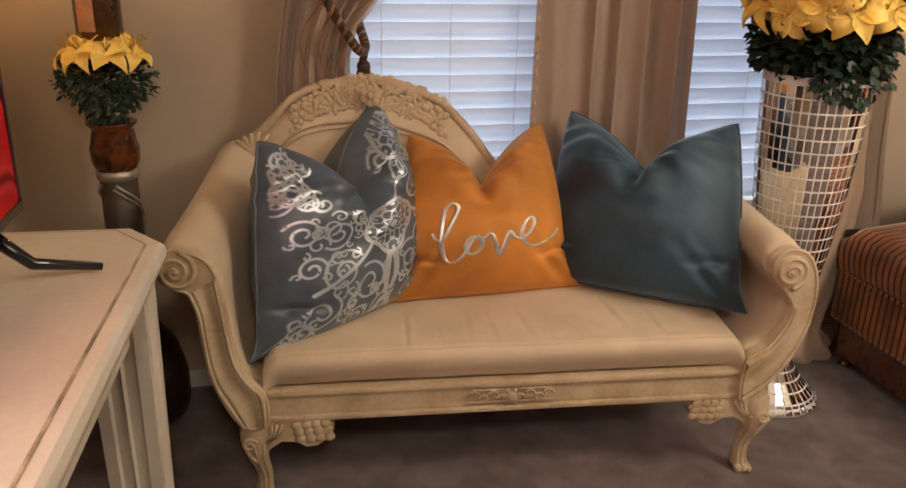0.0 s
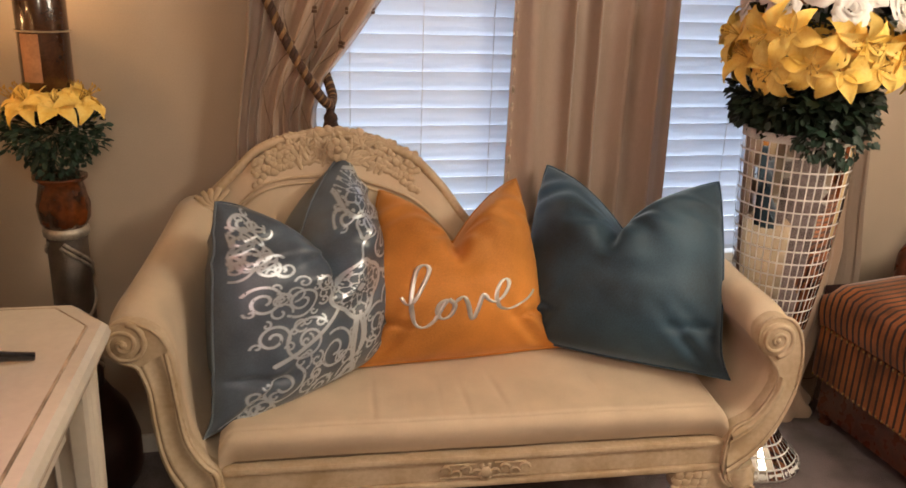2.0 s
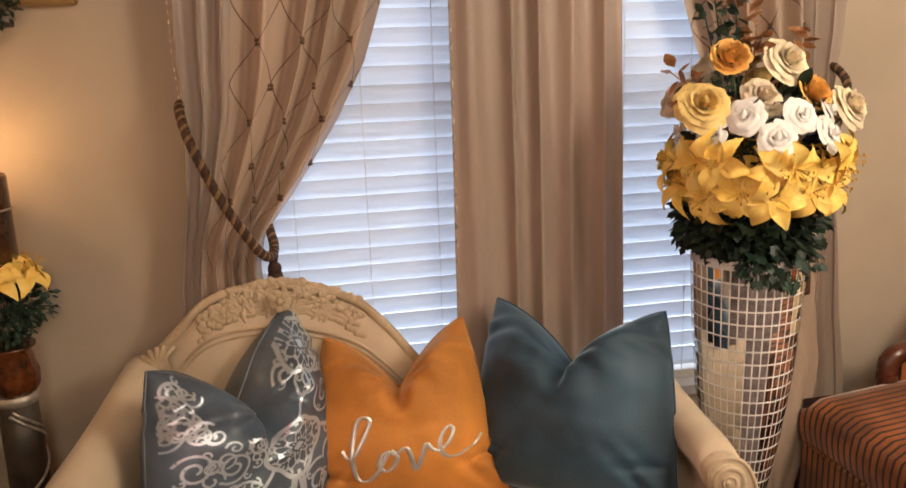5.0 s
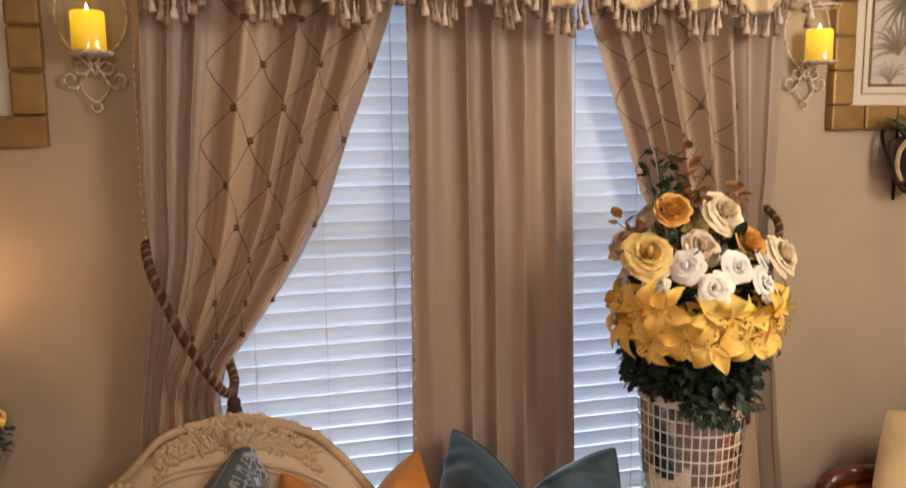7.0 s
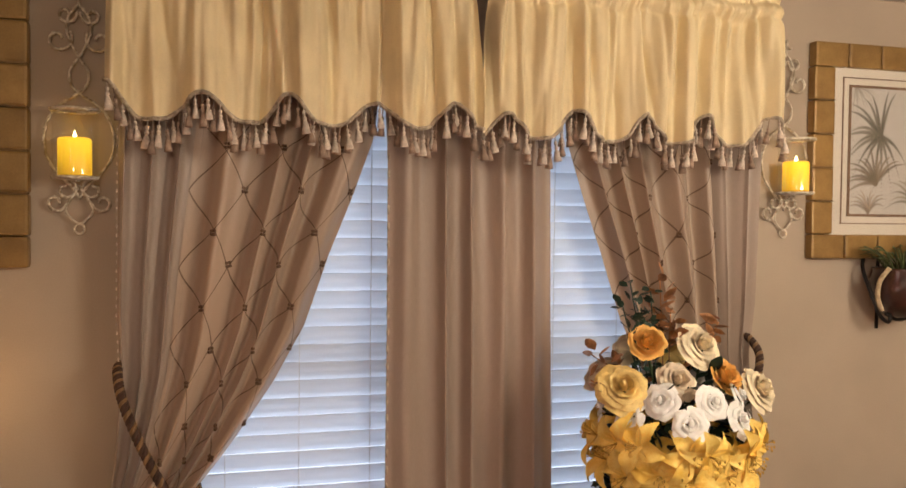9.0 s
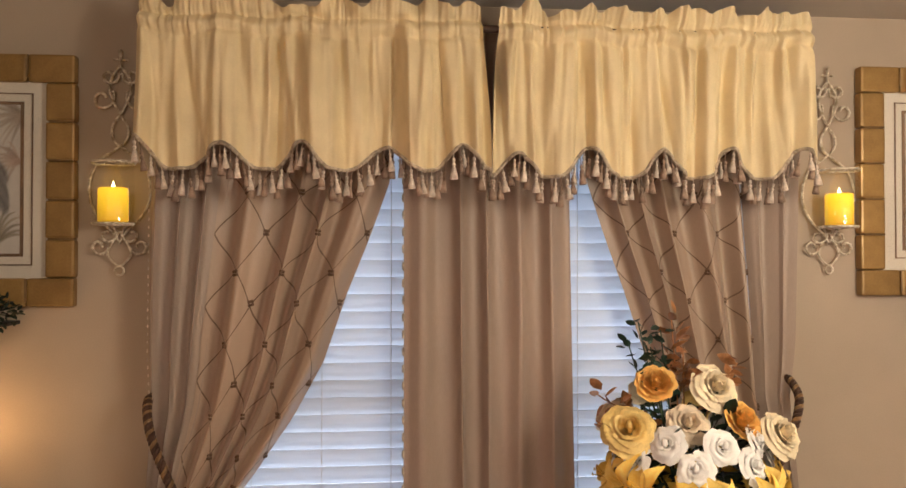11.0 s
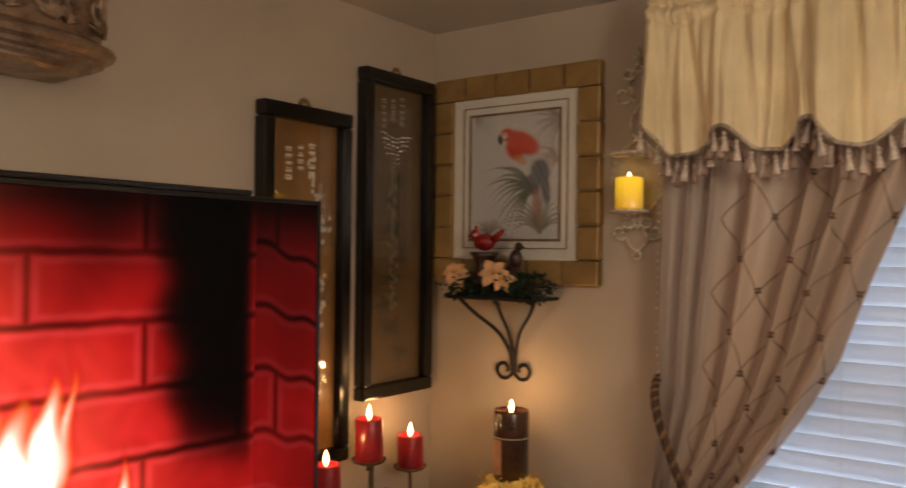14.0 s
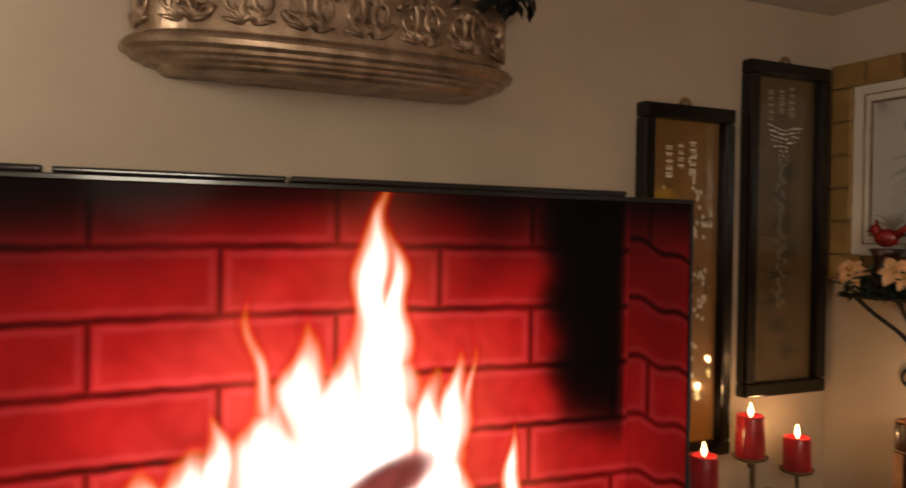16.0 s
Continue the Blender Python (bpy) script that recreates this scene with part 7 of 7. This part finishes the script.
for z in (0.366, 0.212):
    for k in range(40):
        part("nailhead", NAIL, M["brass"], ch, m=pose(X0 + 0.002, Y1 - 0.012 - k * 0.0222, z))
# dark box that fills the space between seat front and carpet
part("plinth", Soup().box((X0 + 0.03, Y0 + 0.02, 0.09), (X1 - 0.02, Y1 - 0.02, 0.204), 0.006), M["mahogany"], ch, "dark inset box filling the space below the seat")
for lx, ly in ((X0 + 0.04, Y1 - 0.04), (X0 + 0.04, Y0 + 0.04), (X1 - 0.04, Y1 - 0.04), (X1 - 0.04, Y0 + 0.04)):
    part("leg", Soup().tube(spline([(lx + 0.02, ly, 0.12), (lx + 0.015, ly, 0.09), (lx + 0.02, ly, 0.07), (lx + 0.015, ly, FZ)], 6), [0.03] * 7 + [0.024] * 6 + [0.02] * 6, 8), M["mahogany"], ch)
part("arm", Soup().tube(spline([(2.70, Y1 - 0.015, 0.40), (2.70, Y1 - 0.015, 0.52), (2.705, Y1 - 0.015, 0.582), (2.76, Y1 - 0.015, 0.606), (2.95, Y1 - 0.015, 0.60), (3.25, Y1 - 0.015, 0.65)], 7), 0.030, 10).ball((2.80, Y1 - 0.02, 0.625), 0.024, 10, (1.6, 0.9, 0.7)), M["mahogany"], ch, "carved mahogany arm")
part("arm_panel", Soup().box((2.73, Y1 - 0.035, 0.47), (3.22, Y1 - 0.006, 0.60), 0.006), M["stripe"], ch)
part("arm", Soup().tube(spline([(2.70, Y0 + 0.015, 0.40), (2.705, Y0 + 0.015, 0.582), (2.95, Y0 + 0.015, 0.60), (3.25, Y0 + 0.015, 0.65)], 7), 0.030, 10), M["mahogany"], ch, "carved mahogany arm")
part("backrest", Soup().box((3.16, Y0, 0.37), (3.30, Y1, 1.02), 0.035), M["stripe"], ch)
CP = [(2.90, -0.205, 0.800), (3.18, -0.29, 0.82), (3.10, -0.56, 0.53), (2.70, -0.38, 0.525)]
cp = thing("cream_cushion", "plump cream cushion leaning on the striped armchair", "cushion")
part("front_cover", Soup().grid(pillow_skin(CP, 1, 0.08, 0.02, 30), flip=True), M["cream_cloth"], cp)
part("back_cover", Soup().grid(pillow_skin(CP, -1, 0.07, 0.02, 24)), M["cream_cloth"], cp)

# ---- hanging plant by the right-hand print ----
wp = thing("wall_plant_pot", "dark round pot in a black iron wall holder", "plant pot", pose(3.065, -0.10, 1.54))
part("pot", Soup().lathe([(0.0, -0.085), (0.045, -0.078), (0.085, -0.03), (0.092, 0.02), (0.080, 0.06), (0.084, 0.068), (0.074, 0.066), (0.0, 0.05)], 28), M["brown_glaze"], wp)
part("holder", Soup().tube(spline([(-0.06, 0.09, 0.10), (-0.098, 0.05, 0.06), (-0.105, 0.0, -0.02), (-0.085, -0.01, -0.075), (-0.055, -0.01, -0.095), (-0.05, -0.01, -0.075), (-0.066, -0.01, -0.07)], 8), 0.006, 6).tube([(0, 0.098, 0.12), (0, 0.098, -0.13)], 0.006, 6).tube(spline([(0, 0.098, -0.06), (0.0, 0.02, -0.092), (0.0, -0.05, -0.07)], 6), 0.006, 6), M["iron"], wp)
part("gold_leaf_trim", Soup().tube(spline([(-0.082, -0.04, 0.07), (-0.098, -0.02, 0.03), (-0.10, -0.015, -0.02), (-0.088, -0.02, -0.06)], 6), 0.008, 6), M["twine"], wp, "cream vine trim")
gp = thing("trailing_plant", "pale green grassy plant growing from the wall pot", "plant")
sp = Soup()
rg = random.Random(8)
for k in range(70):
    a, l = rg.uniform(0, 6.28), rg.uniform(0.07, 0.16)
    b = Vector((3.065 + 0.05 * math.cos(a) * rg.random(), -0.10 + 0.05 * math.sin(a) * rg.random(), 1.60))
    pts = [b + Vector((l * 0.75 * math.cos(a) * t, min(0.06, l * 0.6 * math.sin(a) * t), l * (1.2 * t - 0.75 * t * t))) for t in np.linspace(0, 1, 6)]
    sp.tube(pts, [0.0045, 0.005, 0.0045, 0.004, 0.003, 0.001], 4, flat=0.35)
part("grass_tuft", sp, material("pale_green_blade", (0.13, 0.16, 0.06), 0.6, vary=0.3, scale=20, by_island=0.3), gp)

# ---- chandelier over the viewpoint ----
cd = thing("chandelier", "brass chandelier with crystal drops and warm bulbs", "chandelier", pose(*CHANDELIER))
part("stem", Soup().tube([(0, 0, 0.17), (0, 0, -0.16)], 0.009, 8).lathe([(0, 0.168), (0.06, 0.168), (0.05, 0.145), (0.0, 0.13)], 20).ball((0, 0, -0.16), 0.026, 12), M["brass"], cd)
M["bulb"] = glow("warm_bulb", WARM, 30.0)
BULB = Soup().ball((0, 0, 0), 0.013, 10, (1, 1, 1.3)).mesh("bulb")
for k in range(10):
    a = k * math.pi / 5
    c, s = math.cos(a), math.sin(a)
    part("arm", Soup().tube(spline([(0, 0, -0.10), (0.09 * c, 0.09 * s, -0.13), (0.19 * c, 0.19 * s, -0.09), (0.2 * c, 0.2 * s, -0.055)], 6), 0.005, 6), M["brass"], cd)
    part("bulb", BULB, M["bulb"], cd, m=Matrix.Translation((0.2 * c, 0.2 * s, -0.035)))
CRYSTAL = Soup().ball((0, 0, 0), 0.010, 5, (1, 1, 1.6)).mesh("crystal")
for ring, (r, z, n) in enumerate(((0.20, -0.105, 20), (0.15, -0.135, 16), (0.10, -0.165, 12), (0.05, -0.195, 7))):
    for k in range(n):
        a = 2 * math.pi * (k + 0.5 * ring) / n
        part("crystal", CRYSTAL, M["mirror"], cd, m=Matrix.Translation((r * math.cos(a), r * math.sin(a), z)))

# ---- cloth hanging behind the vase and gathered on the carpet ----
def slack(z):
    """Half width of the gathered cloth at a height."""
    return float(np.interp(z, [0.055, 0.075, 0.105, 0.14, 0.20, 0.32, 0.6, 1.0], [0.098, 0.112, 0.080, 0.050, 0.058, 0.085, 0.10, 0.085]))


rows = []
for z in np.linspace(1.0, FZ + 0.004, 70):
    row = []
    low = max(0.0, (0.16 - z) / 0.11)
    for k in range(90):
        a = 2 * math.pi * k / 90
        c, s = math.cos(a), math.sin(a)
        crush = 1 + 0.10 * math.sin(a * 7 + 2 * math.sin(z * 9)) + 0.30 * low * noise.noise((c * 2.6, s * 2.6, z * 26)) + 0.12 * noise.noise((c * 2, s * 2, z * 6))
        r = slack(z) * crush
        row.append((2.400 - 0.030 * low + 0.02 * (1 - z) + r * c, -0.125 - 0.02 * low + 0.55 * r * s, z))
    rows.append(row)
single("gathered_cloth", Soup().grid(rows, wrap=True), M["lattice"], "loose satin curtain end gathered on the carpet by the vase", "cloth")
